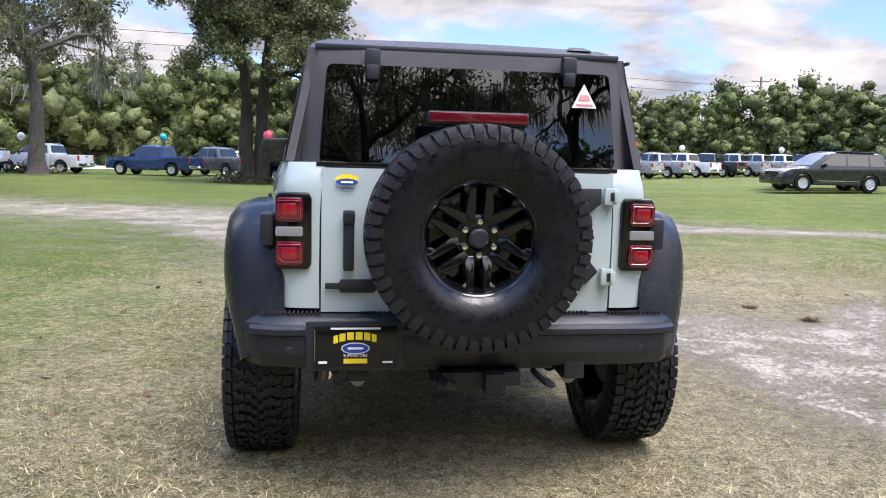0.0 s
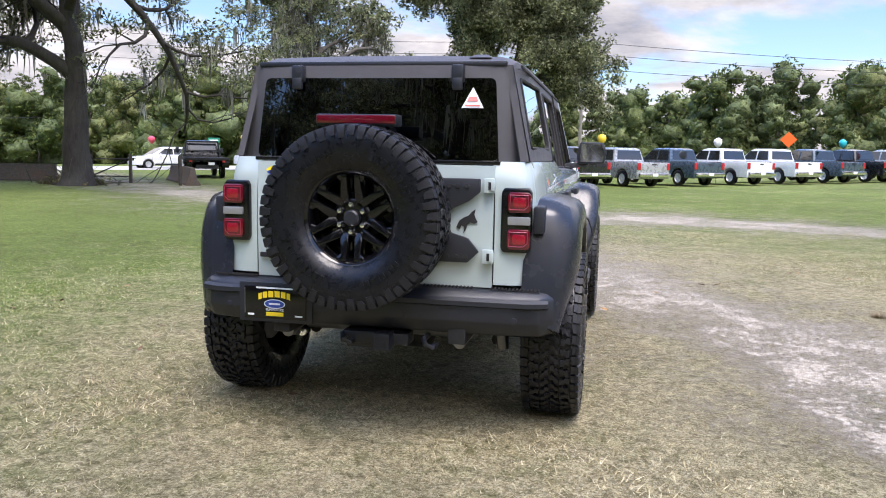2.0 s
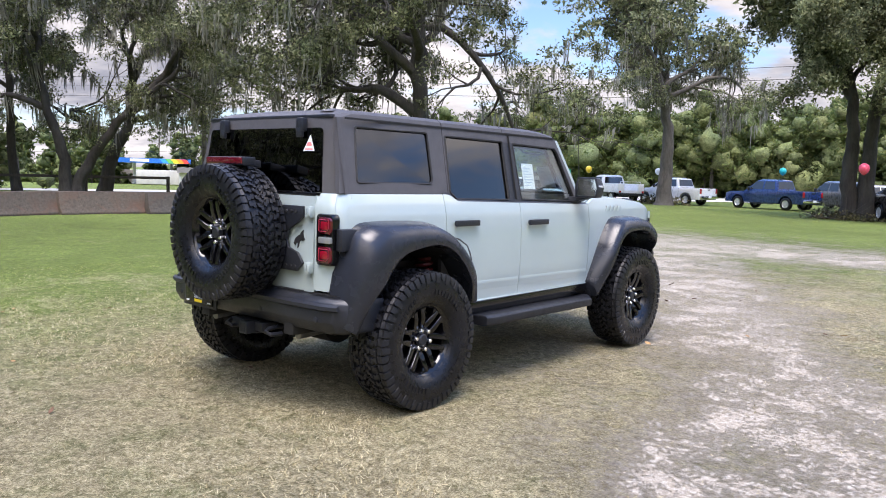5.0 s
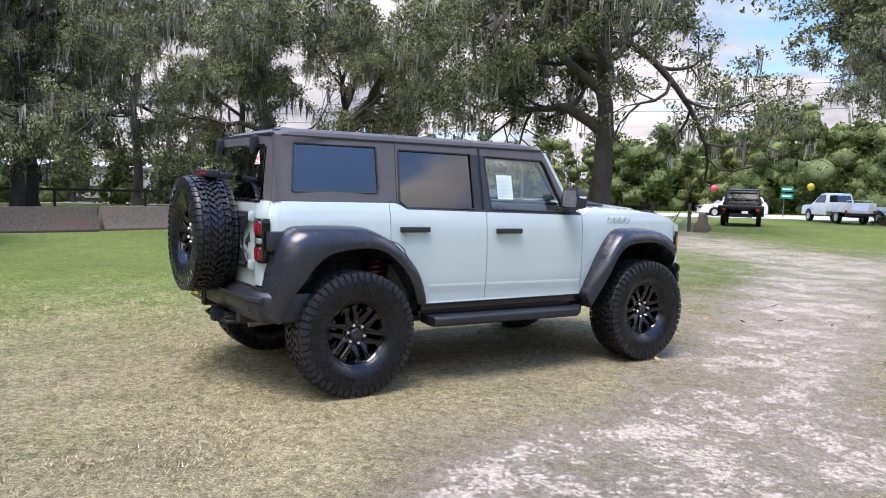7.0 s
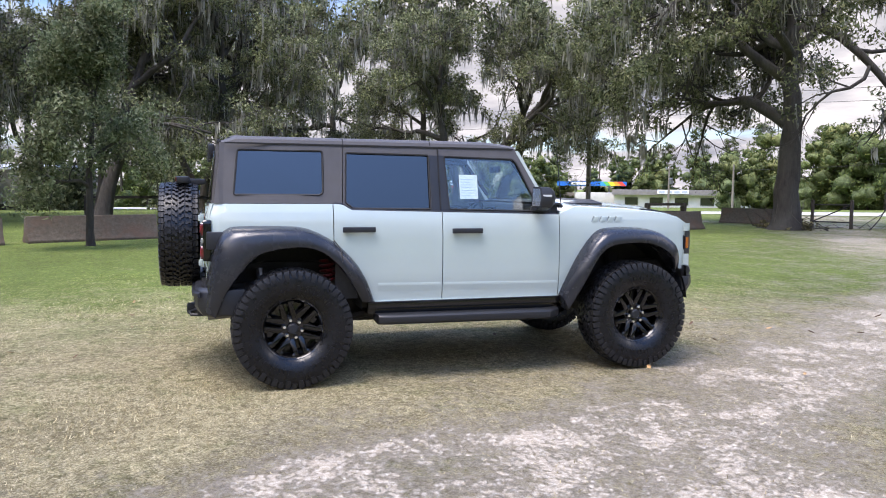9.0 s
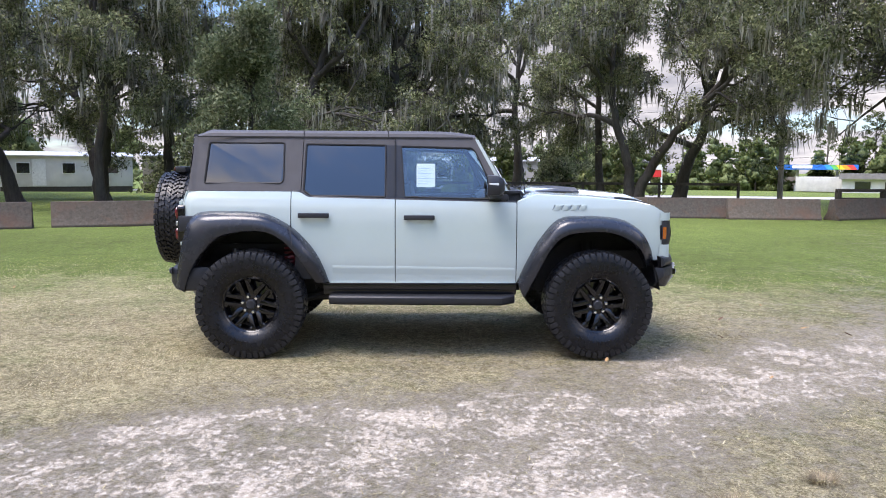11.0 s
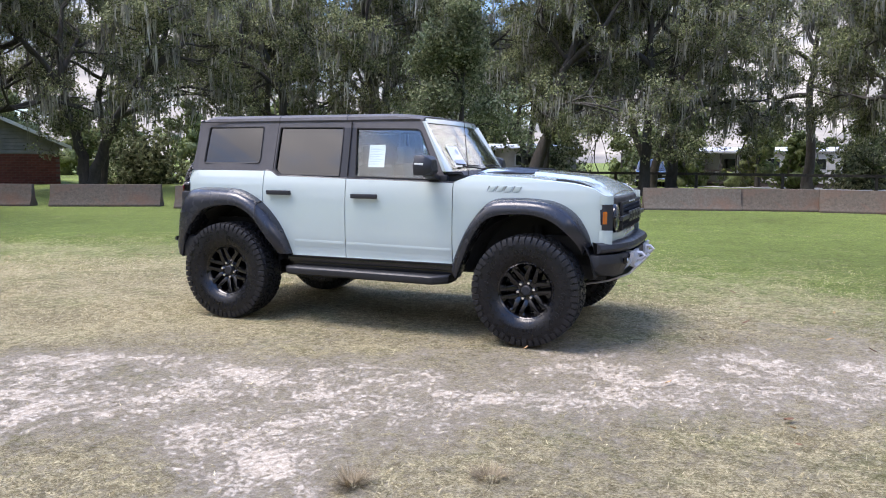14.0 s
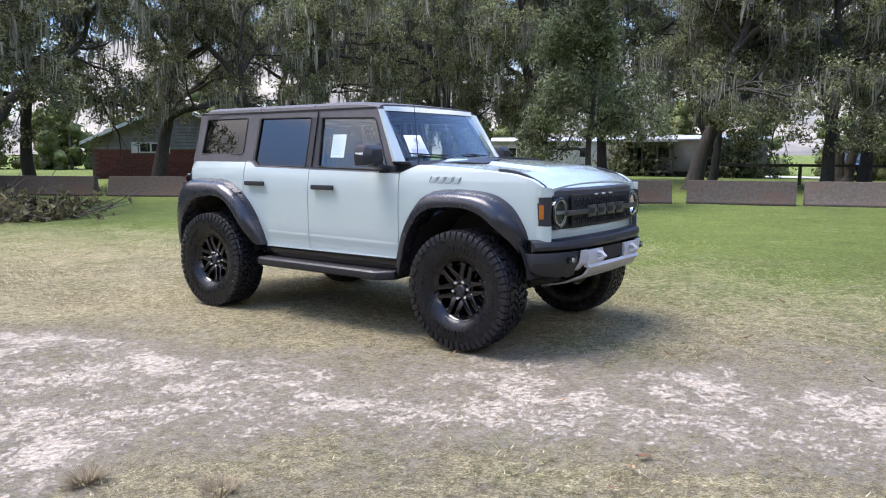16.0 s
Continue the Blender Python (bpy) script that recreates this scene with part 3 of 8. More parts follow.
oak_a = place(make_tree("live_oak", 11, OAK, "tree", 0.36, [[(0, 0, -0.2), (-0.2, 0.1, 1.6), (-0.9, 0.2, 3.6), (-1.5, 0.1, 6.0)], [(0.2, 0, -0.2), (0.5, 0.1, 1.6), (1.3, -0.1, 3.6), (1.9, 0.2, 6.2)]],
                        [(0, 3.6, 170, 32, 5.0, 0.17), (0, 5.0, 60, 40, 4.2, 0.15), (0, 5.8, 240, 35, 4.5, 0.15), (1, 3.4, -30, 30, 5.2, 0.17), (1, 4.8, 100, 35, 4.4, 0.15), (1, 5.8, 20, 42, 4.6, 0.14), (1, 5.4, 280, 30, 4.5, 0.14)]), -38.8, -2.7, 95, 1.0, True)
oak_b = place(make_tree("live_oak", 23, "tall live oak with a straight grey trunk and moss drapes", "tree", 0.27, [[(0, 0, -0.2), (0.05, 0.1, 2.4), (-0.15, 0.15, 5.0), (0.2, 0.0, 8.2)]],
                        [(0, 3.9, 20, 28, 4.6, 0.13), (0, 4.7, 200, 30, 5.0, 0.14), (0, 5.4, 110, 25, 4.6, 0.13), (0, 6.0, 290, 32, 4.8, 0.13), (0, 6.8, 50, 35, 4.2, 0.12), (0, 7.4, 160, 38, 4.2, 0.12), (0, 7.8, 330, 40, 4.0, 0.11)], moss=1.3), -28.9, -0.2, 0, 1.0, True)
oak_c = place(make_tree("live_oak", 37, "leaning live oak with forked limbs, hung with grey moss", "tree", 0.36, [[(0, 0, -0.2), (0.1, 0.7, 1.6), (0.5, 2.0, 3.6), (0.9, 4.0, 6.0)], [(0, -0.2, -0.2), (0, -0.3, 1.8), (0.1, -1.0, 4.2), (-0.1, -1.2, 7.0)]],
                        [(0, 3.2, 130, 28, 4.6, 0.15), (0, 4.4, 40, 35, 4.6, 0.15), (0, 5.4, 90, 25, 5.0, 0.16), (0, 5.8, -10, 45, 4.0, 0.13), (1, 3.6, 250, 30, 5.0, 0.15), (1, 4.8, -40, 35, 4.6, 0.14), (1, 5.8, 190, 30, 4.6, 0.14), (1, 6.6, 300, 35, 4.4, 0.13)]), -31.2, 11.2, -10, 1.0, True)
oak_d = place(make_tree("live_oak", 52, "slender dark-trunked oak with hanging moss", "tree", 0.20, [[(0, 0, -0.2), (0.25, 0.1, 2.0), (0.0, 0.3, 4.4), (0.5, 0.1, 6.2), (0.3, 0.3, 8.8)]],
                        [(0, 4.6, 60, 30, 3.6, 0.09), (0, 5.4, 240, 28, 4.0, 0.10), (0, 6.2, 330, 30, 4.0, 0.10), (0, 7.0, 150, 35, 3.8, 0.10), (0, 7.8, 20, 40, 3.6, 0.09), (0, 8.3, 200, 42, 3.4, 0.09)], moss=1.3), -23.2, -11.4, 0, 1.0, True)
oak_e = place(make_tree("live_oak", 64, "old live oak with a sweeping crooked trunk and long limbs", "tree", 0.33, [[(0, 0, -0.2), (0.5, 0.0, 1.8), (1.3, 0.2, 3.6), (1.5, 0.1, 5.4), (2.4, 0.3, 7.4)]],
                        [(0, 2.9, 200, 24, 6.0, 0.17), (0, 3.6, 20, 20, 6.4, 0.17), (0, 4.6, 100, 30, 5.0, 0.15), (0, 5.4, 280, 25, 5.4, 0.15), (0, 6.2, 170, 35, 4.6, 0.13), (0, 6.8, 40, 35, 4.6, 0.13)], moss=1.2), -25.6, -4.4, 130, 1.0, True)
for root, x, y, turn, s in (
        (oak_b, -32.6, 0.2, 140, 1.05), (oak_d, -30.4, -5.8, 60, 1.0), (oak_d, -35.1, 10.0, 200, 1.1), (oak_e, -36.4, 14.2, 40, 1.05), (oak_b, -45.4, 5.2, 75, 1.2),
        (oak_c, -28.2, -14.3, 150, 1.0), (oak_e, -26.6, -17.6, 310, 1.0), (oak_b, -30.6, -11.9, 220, 1.05), (oak_a, -32.0, -24.8, 30, 1.15), (oak_a, -37.5, -32.5, 75, 1.1),
        (oak_d, -20.0, -26.0, 130, 1.05), (oak_e, -11.5, -23.2, 205, 1.0), (oak_c, -15.4, -20.6, 20, 0.95), (oak_b, -6.2, -23.6, 10, 1.0), (oak_e, 1.8, -27.0, 80, 1.0), 
        (oak_a, -47.0, -14.0, 10, 1.1), (oak_c, -2.9, -20.6, 100, 1.0), (oak_c, 2.2, -15.5, 60, 0.95), (oak_b, 11.5, -19.0, 120, 1.1)):
    place(root, x, y, turn, s)
BIG = "broad old oak with a thick trunk, side limbs and hanging moss"
place(make_tree("live_oak", 71, BIG, "tree", 0.50, [[(0, 0, -0.2), (0.05, 0.0, 2.2), (0.0, 0.1, 4.6), (-0.15, 0.0, 7.0), (0.0, 0.1, 10.0)]],
                            [(0, 4.0, 228, 42, 7.4, 0.27), (0, 6.0, 66, 46, 5.6, 0.21), (0, 5.0, 160, 42, 6.4, 0.20), (0, 6.0, 250, 28, 8.6, 0.22), (0, 6.4, 330, 28, 8.0, 0.20), (0, 7.0, 200, 22, 8.4, 0.20), (0, 7.2, 100, 26, 8.0, 0.19),
                             (0, 7.8, 30, 22, 8.4, 0.19), (0, 8.4, 285, 25, 7.6, 0.18), (0, 8.8, 230, 30, 7.0, 0.17), (0, 9.2, 60, 30, 7.0, 0.17), (0, 9.6, 140, 35, 6.4, 0.16)],
                            per=50, leaf=0.09, spread=0.55, moss=0.8, kids=(8, 5, 3), rise=0.25, droop=0.10, low=4.2), -21.2, 22.3, 0, 1.0, True)
place(make_tree("oak_tree", 88, "tall oak with a thick furrowed double trunk and dense dark leaves", "tree", 0.52, [[(-0.25, 0, -0.2), (-0.4, 0.0, 2.4), (-0.5, 0.1, 5.2), (-1.4, 0.1, 9.0)], [(0.3, 0.1, -0.2), (0.35, 0.1, 2.4), (0.5, 0.0, 5.2), (1.1, 0.2, 9.4)]],
                          [(0, 5.2, 190, 35, 4.4, 0.16), (0, 6.0, 110, 40, 4.0, 0.15), (0, 6.6, 230, 32, 4.4, 0.15), (0, 7.4, 260, 40, 3.8, 0.15), (0, 8.2, 170, 40, 4.0, 0.14), (1, 4.8, 0, 30, 4.4, 0.17), (1, 5.8, 300, 34, 4.2, 0.15), (1, 6.4, 30, 34, 4.4, 0.15), (1, 7.0, 60, 40, 4.0, 0.15), (1, 7.8, 340, 38, 4.2, 0.14), (1, 8.6, 90, 45, 3.8, 0.13)],
                          per=80, leaf=0.10, spread=0.58, kids=(6, 5, 3), moss=0.0, droop=0.2, flat=0.8), -9.6, 39.4, 0, 1.0, True)
place(make_tree("live_oak", 97, "grey-barked oak with a high fork and moss on its limbs", "tree", 0.48, [[(0, 0, -0.2), (0.05, 0.1, 2.4), (0.0, 0.0, 5.0), (-0.3, -0.4, 7.4), (-0.9, -0.9, 9.4)]],
                          [(0, 5.8, 20, 48, 6.0, 0.20), (0, 6.4, 215, 30, 7.0, 0.19), (0, 6.8, 45, 28, 6.4, 0.18), (0, 7.4, 75, 35, 6.0, 0.16), (0, 7.8, 185, 25, 6.4, 0.16), (0, 8.2, 250, 30, 6.0, 0.15), (0, 8.6, 330, 32, 5.6, 0.15), (0, 9.0, 140, 35, 5.4, 0.14)], per=46, leaf=0.09, spread=0.5, moss=0.9, kids=(6, 5, 3), droop=0.12, bark="bark_pale", low=6.4), -23.6, 45.2, 0, 1.0, True)
place(make_tree("young_tree", 105, "young leafy tree with dense green drooping leaves", "tree", 0.10, [[(0, 0, -0.2), (0.1, 0.05, 1.6), (-0.05, 0.1, 3.6), (0.05, 0, 5.6)]],
                [(0, h, 137 * k, 25, 1.7 - 0.07 * k, 0.05) for k, h in enumerate((1.5, 2.1, 2.7, 3.2, 3.8, 4.3, 4.8))], per=85, leaf=0.066, spread=0.42, leaf_mat="bright_leaf", moss=0.0, droop=0.7, rise=0.4, depth=2, kids=(6, 5, 3), flat=0.9, low=1.0), -13.7, -1.5, 0, 1.0, True)


def make_pine():
    """A tall bare-trunked pine with an airy crown of needle tufts."""
    rng = np.random.default_rng(140)
    root = thing("pine_tree", Matrix(), "tall slender pine with an airy tufted crown beyond the road", "tree", "pines beyond the road")
    wood, tufts = MB().tube([(0, 0, -0.3), (0.1, 0, 5.0), (0.0, 0.15, 10.0), (0.1, 0.1, 14.2)], [0.20, 0.16, 0.12, 0.04], 8, False), []
    for k in range(26):
        z = 8.0 + 6.0 * (k / 25) ** 0.9
        a_, reach = 2.4 * k, (2.6 - 1.7 * (k / 25)) * rng.uniform(0.7, 1.1)
        tip = Vector((math.cos(a_) * reach, math.sin(a_) * reach, z + reach * 0.35))
        wood.tube([(0.05, 0.1, z), tip * 0.6 + Vector((0, 0, z * 0.4)), tip], [0.05, 0.03, 0.015], 4, False)
        tufts += [tuple(tip), tuple(tip + Vector(rng.normal(0, 0.35, 3))), tuple(tip * 0.75 + Vector((0, 0, z * 0.25)))]
    part("trunk", wood, M["bark_pale"], root, angle=80)
    v, f = leaf_cards(np.array(tufts), 0.55, 34, 0.15, rng, 0.6)
    ob = new("crown", fast_mesh("crown", v, f, 3, M["far_leaf"]))
    ob.parent = root
    return root


pine = None
for k, (x, y, s_) in enumerate(((-150, 62, 0.95), (-146, 69, 1.05), (-143, 74, 0.9), (-141, 79, 1.1), (-137, 84, 0.95), (-134, 89, 1.15), (-131, 93, 0.96), (-128, 98, 1.08), (-124, 103, 0.95), (-120, 108, 1.1), (-152, 54, 0.9), (-115, 112, 0.96))):
    if pine is None:
        pine = place(make_pine(), x, y, 0, s_, True)
    else:
        place(pine, x, y, 47 * k, s_)


# ---- far woods ----
def build_woods():
    rng = np.random.default_rng(5)
    vs, fs, cores, trunks = [], [], MB(), MB()
    count = 0
    spots = []
    for k in range(140):      # behind the parked rows, across the view at the start
        x = -62 + 195 * k / 139
        y = 90 - 0.08 * (x + 62) + rng.uniform(-4, 6)
        tall = 9.8 + 1.0 * float(smooth01(5, -45, x)) + 2.2 * noise.noise((x * 0.06, 0.2, 0))
        spots.append((x + rng.uniform(-1, 1), y, tall * rng.uniform(0.86, 1.02), 1.0))
        spots.append((x + rng.uniform(-1, 1), y - rng.uniform(4, 7), tall * rng.uniform(0.4, 0.7), 0.0))
    for k in range(40):                    # across the road, left
        p = Vector((-50, 84, 0)).lerp(Vector((-92, 62, 0)), k / 39)
        spots.append((p.x + rng.uniform(-4, 4), p.y + rng.uniform(-4, 6), rng.uniform(7.5, 11), 1.0))
    for k in range(22):                    # belt beyond the road, near part
        p = Vector((-22, 80, 0)).lerp(Vector((-50, 64, 0)), k / 21)
        spots.append((p.x + rng.uniform(-3, 2), p.y + rng.uniform(-2, 3), rng.uniform(8, 11.5), 0.3))
    for k in range(54):                    # low far treeline behind the filling station
        p = Vector((-128, 82, 0)).lerp(Vector((-185, -10, 0)), k / 53)
        spots.append((p.x + rng.uniform(-5, 5), p.y + rng.uniform(-4, 4), rng.uniform(7, 11), 1.5))
    for k in range(44):                    # behind the homes to the west and south
        p = Vector((-100, -2, 0)).lerp(Vector((-14, -76, 0)), k / 43)
        spots.append((p.x + rng.uniform(-5, 3), p.y + rng.uniform(-4, 4), rng.uniform(5, 8.5), 1.0))
    for k in range(26):                    # thicket behind the oaks
        p = Vector((-52, 13, 0)).lerp(Vector((-44, -34, 0)), k / 25)
        if k % 5 != 2 and p.y > -4:
            spots.append((p.x + rng.uniform(-4, 4), p.y + rng.uniform(-1, 1), rng.uniform(2.5, 6.5), 1.0))
    for k in range(36):                    # closes the field to the east and south
        t = k / 35 * 2.45 - 1.75
        r = 82 - 36 * float(smooth01(-0.5, -0.95, t))
        spots.append((8 + r * math.cos(t) + rng.uniform(-3, 3), 6 + r * math.sin(t) + rng.uniform(-3, 3), rng.uniform(11, 15), 2.0))
    ico = bmesh.new()
    bmesh.ops.create_icosphere(ico, subdivisions=2, radius=1)
    iv = [v.co.copy() for v in ico.verts]
    jf = [[v.index for v in f.verts] for f in ico.faces]
    ico.free()
    for x, y, h, airy in spots:
        g = float(ground_z(x, y))
        r = h * rng.uniform(0.30, 0.40)
        lumps = []
        for j in range(13):
            a = rng.uniform(0, 2 * math.pi)
            zz = h * (0.07 + 0.86 * j / 12) * rng.uniform(0.92, 1.05)
            d = r * rng.uniform(0.1, 1.0) * (1.15 - 0.8 * zz / h)
            lumps.append((x + d * math.cos(a), y + d * math.sin(a), g + zz, r * rng.uniform(0.30, 0.52) * (1.2 - 0.5 * zz / h)))
        for cx, cy, cz, cr in lumps:
            o = rng.uniform(0, 50)
            cores.add([(cx + v.x * cr * q, cy + v.y * cr * q, cz + v.z * cr * 0.85 * q) for v in iv for q in (0.72 + 0.5 * noise.noise(v * 1.7 + Vector((o, 0, 0))) + rng.uniform(-0.14, 0.14),)], jf)
            n = int((24 if airy < 1.2 else 8) * cr * cr) + 4
            d = rng.normal(0, 1, (n, 3))
            d /= np.linalg.norm(d, axis=1, keepdims=True)
            rad = cr * rng.uniform(0.70, 1.30, (n, 1))
            c = np.array([cx, cy, cz]) + d * rad * np.array([1, 1, 0.9])
            v, f = leaf_cards(c, 0.34, 3, 0.23 if airy < 1.2 else 0.45, rng)
            vs.append(v)
            fs.append(f + count)
            count += len(v)
        trunks.tube([(x, y, g - 0.3), (x + rng.uniform(-.4, .4), y, g + h * 0.7)], [0.22, 0.08], 5, False)
    root = thing("far_woods", Matrix(), "dense green woodland edge beyond the field", "woods", kind="stuff")
    for nm, me in (("leaves", fast_mesh("leaves", np.concatenate(vs), np.concatenate(fs), 3, M["far_leaf"])), ("foliage", fast_mesh("foliage", cores.v, np.array(cores.f), 3, M["far_core"], True)), ("trunks", mesh_of("trunks", trunks, M["bark_pale"]))):
        ob = new(nm, me)
        ob.parent = root
    return root


build_woods()


# ---- concrete barriers ----
def make_barrier():
    prof = [(-0.30, 0), (-0.30, 0.07), (-0.17, 0.25), (-0.085, 0.70), (0.085, 0.70), (0.17, 0.25), (0.30, 0.07), (0.30, 0)]
    mb = MB().loft([[(s, u, w) for u, w in prof] for s in (-1.36, -1.0, -0.4, 0.2, 0.8, 1.36)])
    ob = part("concrete_barrier", mb, M["concrete"], bevel=0.018)
    return tagged(ob, "weathered grey-brown concrete road barrier on the grass", "barrier", "barriers along the field edge")


barrier = None
BARRIERS = [(-2.1, -24.3, 122, 1.15), (-3.8, -21.5, 121, 1.15), (-5.5, -18.6, 121, 1.06), (-7.65, -15.4, 125, 1.08), (-9.85, -12.1, 126, 1.08), (-11.2, -8.2, 119, 1.02), (-13.2, -5.1, 122, 1.06),
            (-15.7, -1.95, 123, 1.1), (-17.65, 1.15, 112, 0.96), (-19.05, 4.05, 113, 0.96), (-20.2, 6.7, 111, 0.96), (-20.55, 9.15, 97, 0.97), (-20.4, 11.8, 93, 0.96), (-20.1, 14.4, 91, 0.96), (-20.9, 17.6, 122, 1.0)]
for x, y, a, long in BARRIERS:
    m = pose(x, y, -0.02, 0, 0, a) @ Matrix.Diagonal((long, 1, 1, 1))
    if barrier is None:
        barrier = make_barrier()
        barrier.matrix_basis = m
    else:
        copy_thing(barrier, m)
for x, y, a in ((-26.0, 23.8, 32), (-19.3, 26.3, 134), (-21.3, 28.1, 138)):
    copy_thing(barrier, pose(x, y, -0.02, 0, 0, a))


# ---- grass blades round the car and the camera's way ----
def grass_build(n):
    dry = n.add("ShaderNodeAttribute", attribute_name="dry").outputs["Fac"]
    pos = n.add("ShaderNodeTexCoord").outputs["Object"]
    rnd = n.add("ShaderNodeNewGeometry").outputs["Random Per Island"]
    k = n.math("ADD", dry, n.math("MULTIPLY", n.math("SUBTRACT", n.noise(pos, 4.5, 6.0, 0.65, 0.5), 0.5), 1.3))
    k = n.math("ADD", k, n.math("MULTIPLY", n.math("SUBTRACT", rnd, 0.5), 0.7))
    green = n.ramp(rnd, [(0.0, (0.075, 0.12, 0.02)), (1.0, (0.32, 0.38, 0.11))])
    straw = n.ramp(rnd, [(0.0, (0.165, 0.132, 0.075)), (0.6, (0.41, 0.348, 0.195)), (1.0, (0.62, 0.55, 0.36))])
    col = n.mix(n.ramp(k, [(0.2, 0.0), (0.8, 1.0)]), green, straw)
    patch = n.noise(pos, 6.5, 9.0, 0.78, 0.6)
    col = n.mix(1.0, col, n.ramp(patch, [(0.36, (0.50, 0.46, 0.42)), (0.5, (1.0, 1.0, 1.0)), (0.64, (1.35, 1.33, 1.30))]), "MULTIPLY")
    d = n.add("ShaderNodeBsdfPrincipled", {"Base Color": col, "Roughness": 0.8, "Specular IOR Level": 0.2})
    t = n.add("ShaderNodeBsdfTranslucent", {"Color": col})
    return n.add("ShaderNodeMixShader", {0: 0.3, 1: d.outputs[0], 2: t.outputs[0]}).outputs[0]


M["grass"] = material("dry_grass_blades", grass_build)


def build_grass():
    rng = np.random.default_rng(77)
    n = 950000
    r = 11.5 * np.sqrt(rng.random(n))
    a = rng.uniform(0, 2 * math.pi, n)
    x, y = 2.6 + r * np.cos(a) * 0.9, 4.6 + r * np.sin(a)
    s = sand_at(x, y)
    patch = np.array([noise.noise((px * 1.9, py * 1.9, 7.7)) for px, py in zip(x, y)])
    fine = np.array([noise.noise((px * 8.0, py * 8.0, 2.2)) for px, py in zip(x, y)])
    keep = rng.random(n) < np.clip(0.62 + 0.4 * patch + 0.35 * fine - 0.85 * s, 0.02, 1) * np.clip(1.3 - r / 13, 0.2, 1)
    x, y, s = x[keep], y[keep], s[keep]
    n = len(x)
    z = ground_z(x, y) + np.exp(-((x / 30) ** 2 + ((y - 6) / 30) ** 2)) * -0.025 * s - 0.016
    h = rng.uniform(0.008, 0.028, n) * (1 - 0.4 * s)
    w = rng.uniform(0.0020, 0.0046, n)
    az, lean = rng.uniform(0, 2 * math.pi, n), rng.uniform(0.6, 3.4, n)
    side = np.stack((np.cos(az), np.sin(az), np.zeros(n)), 1) * w[:, None]
    tip = np.stack((-np.sin(az) * h * lean, np.cos(az) * h * lean, h), 1)
    base = np.stack((x, y, z), 1)
    v = np.stack((base - side, base + side, base + tip), 1).reshape(-1, 3)
    # dead straw lying on the turf
    m = 150000
    r = 10.5 * np.sqrt(rng.random(m))
    a = rng.uniform(0, 2 * math.pi, m)
    sx, sy = 2.8 + r * np.cos(a) * 0.9, 4.8 + r * np.sin(a)
    clump = np.array([noise.noise((px * 2.6, py * 2.6, 1.7)) + 0.6 * noise.noise((px * 9.0, py * 9.0, 5.7)) for px, py in zip(sx, sy)])
    keep = rng.random(m) < np.clip(0.40 + 0.8 * clump - 0.25 * sand_at(sx, sy), 0.02, 1) * np.clip(0.25 + dry_at(sx, sy), 0, 1)
    sx, sy = sx[keep], sy[keep]
    m = len(sx)
    ln, az = rng.uniform(0.015, 0.05, m), rng.uniform(0, 2 * math.pi, m)
    wd = rng.uniform(0.0018, 0.0042, m)
    z0 = ground_z(sx, sy) - 0.025 * sand_at(sx, sy) + rng.uniform(-0.010, 0.006, m)
    base2 = np.stack((sx, sy, z0), 1)
    side2 = np.stack((np.cos(az), np.sin(az), np.zeros(m)), 1) * wd[:, None]
    tip2 = np.stack((-np.sin(az) * ln, np.cos(az) * ln, ln * rng.uniform(-0.05, 0.40, m)), 1)
    v = np.concatenate((v, np.stack((base2 - side2, base2 + side2, base2 + tip2), 1).reshape(-1, 3)))
    me = fast_mesh("grass_blades", v, np.arange((n + m) * 3), 3, M["grass"])
    dr = np.repeat(np.concatenate((dry_at(x, y), np.clip(dry_at(sx, sy) + 0.35, 0, 1.3))), 3).astype(np.float32)
    me.attributes.new("dry", "FLOAT", "POINT").data.foreach_set("value", dr)
    tagged(new("grass", me), "short dry and green grass blades on the field", "grass", kind="stuff")


build_grass()


# ---- litter and tufts on the worn ground ----
M["dead_tuft"] = plain("dead_tuft_straw", (0.20, 0.155, 0.09), 0.8, 0.0, 0.5, 60.0)


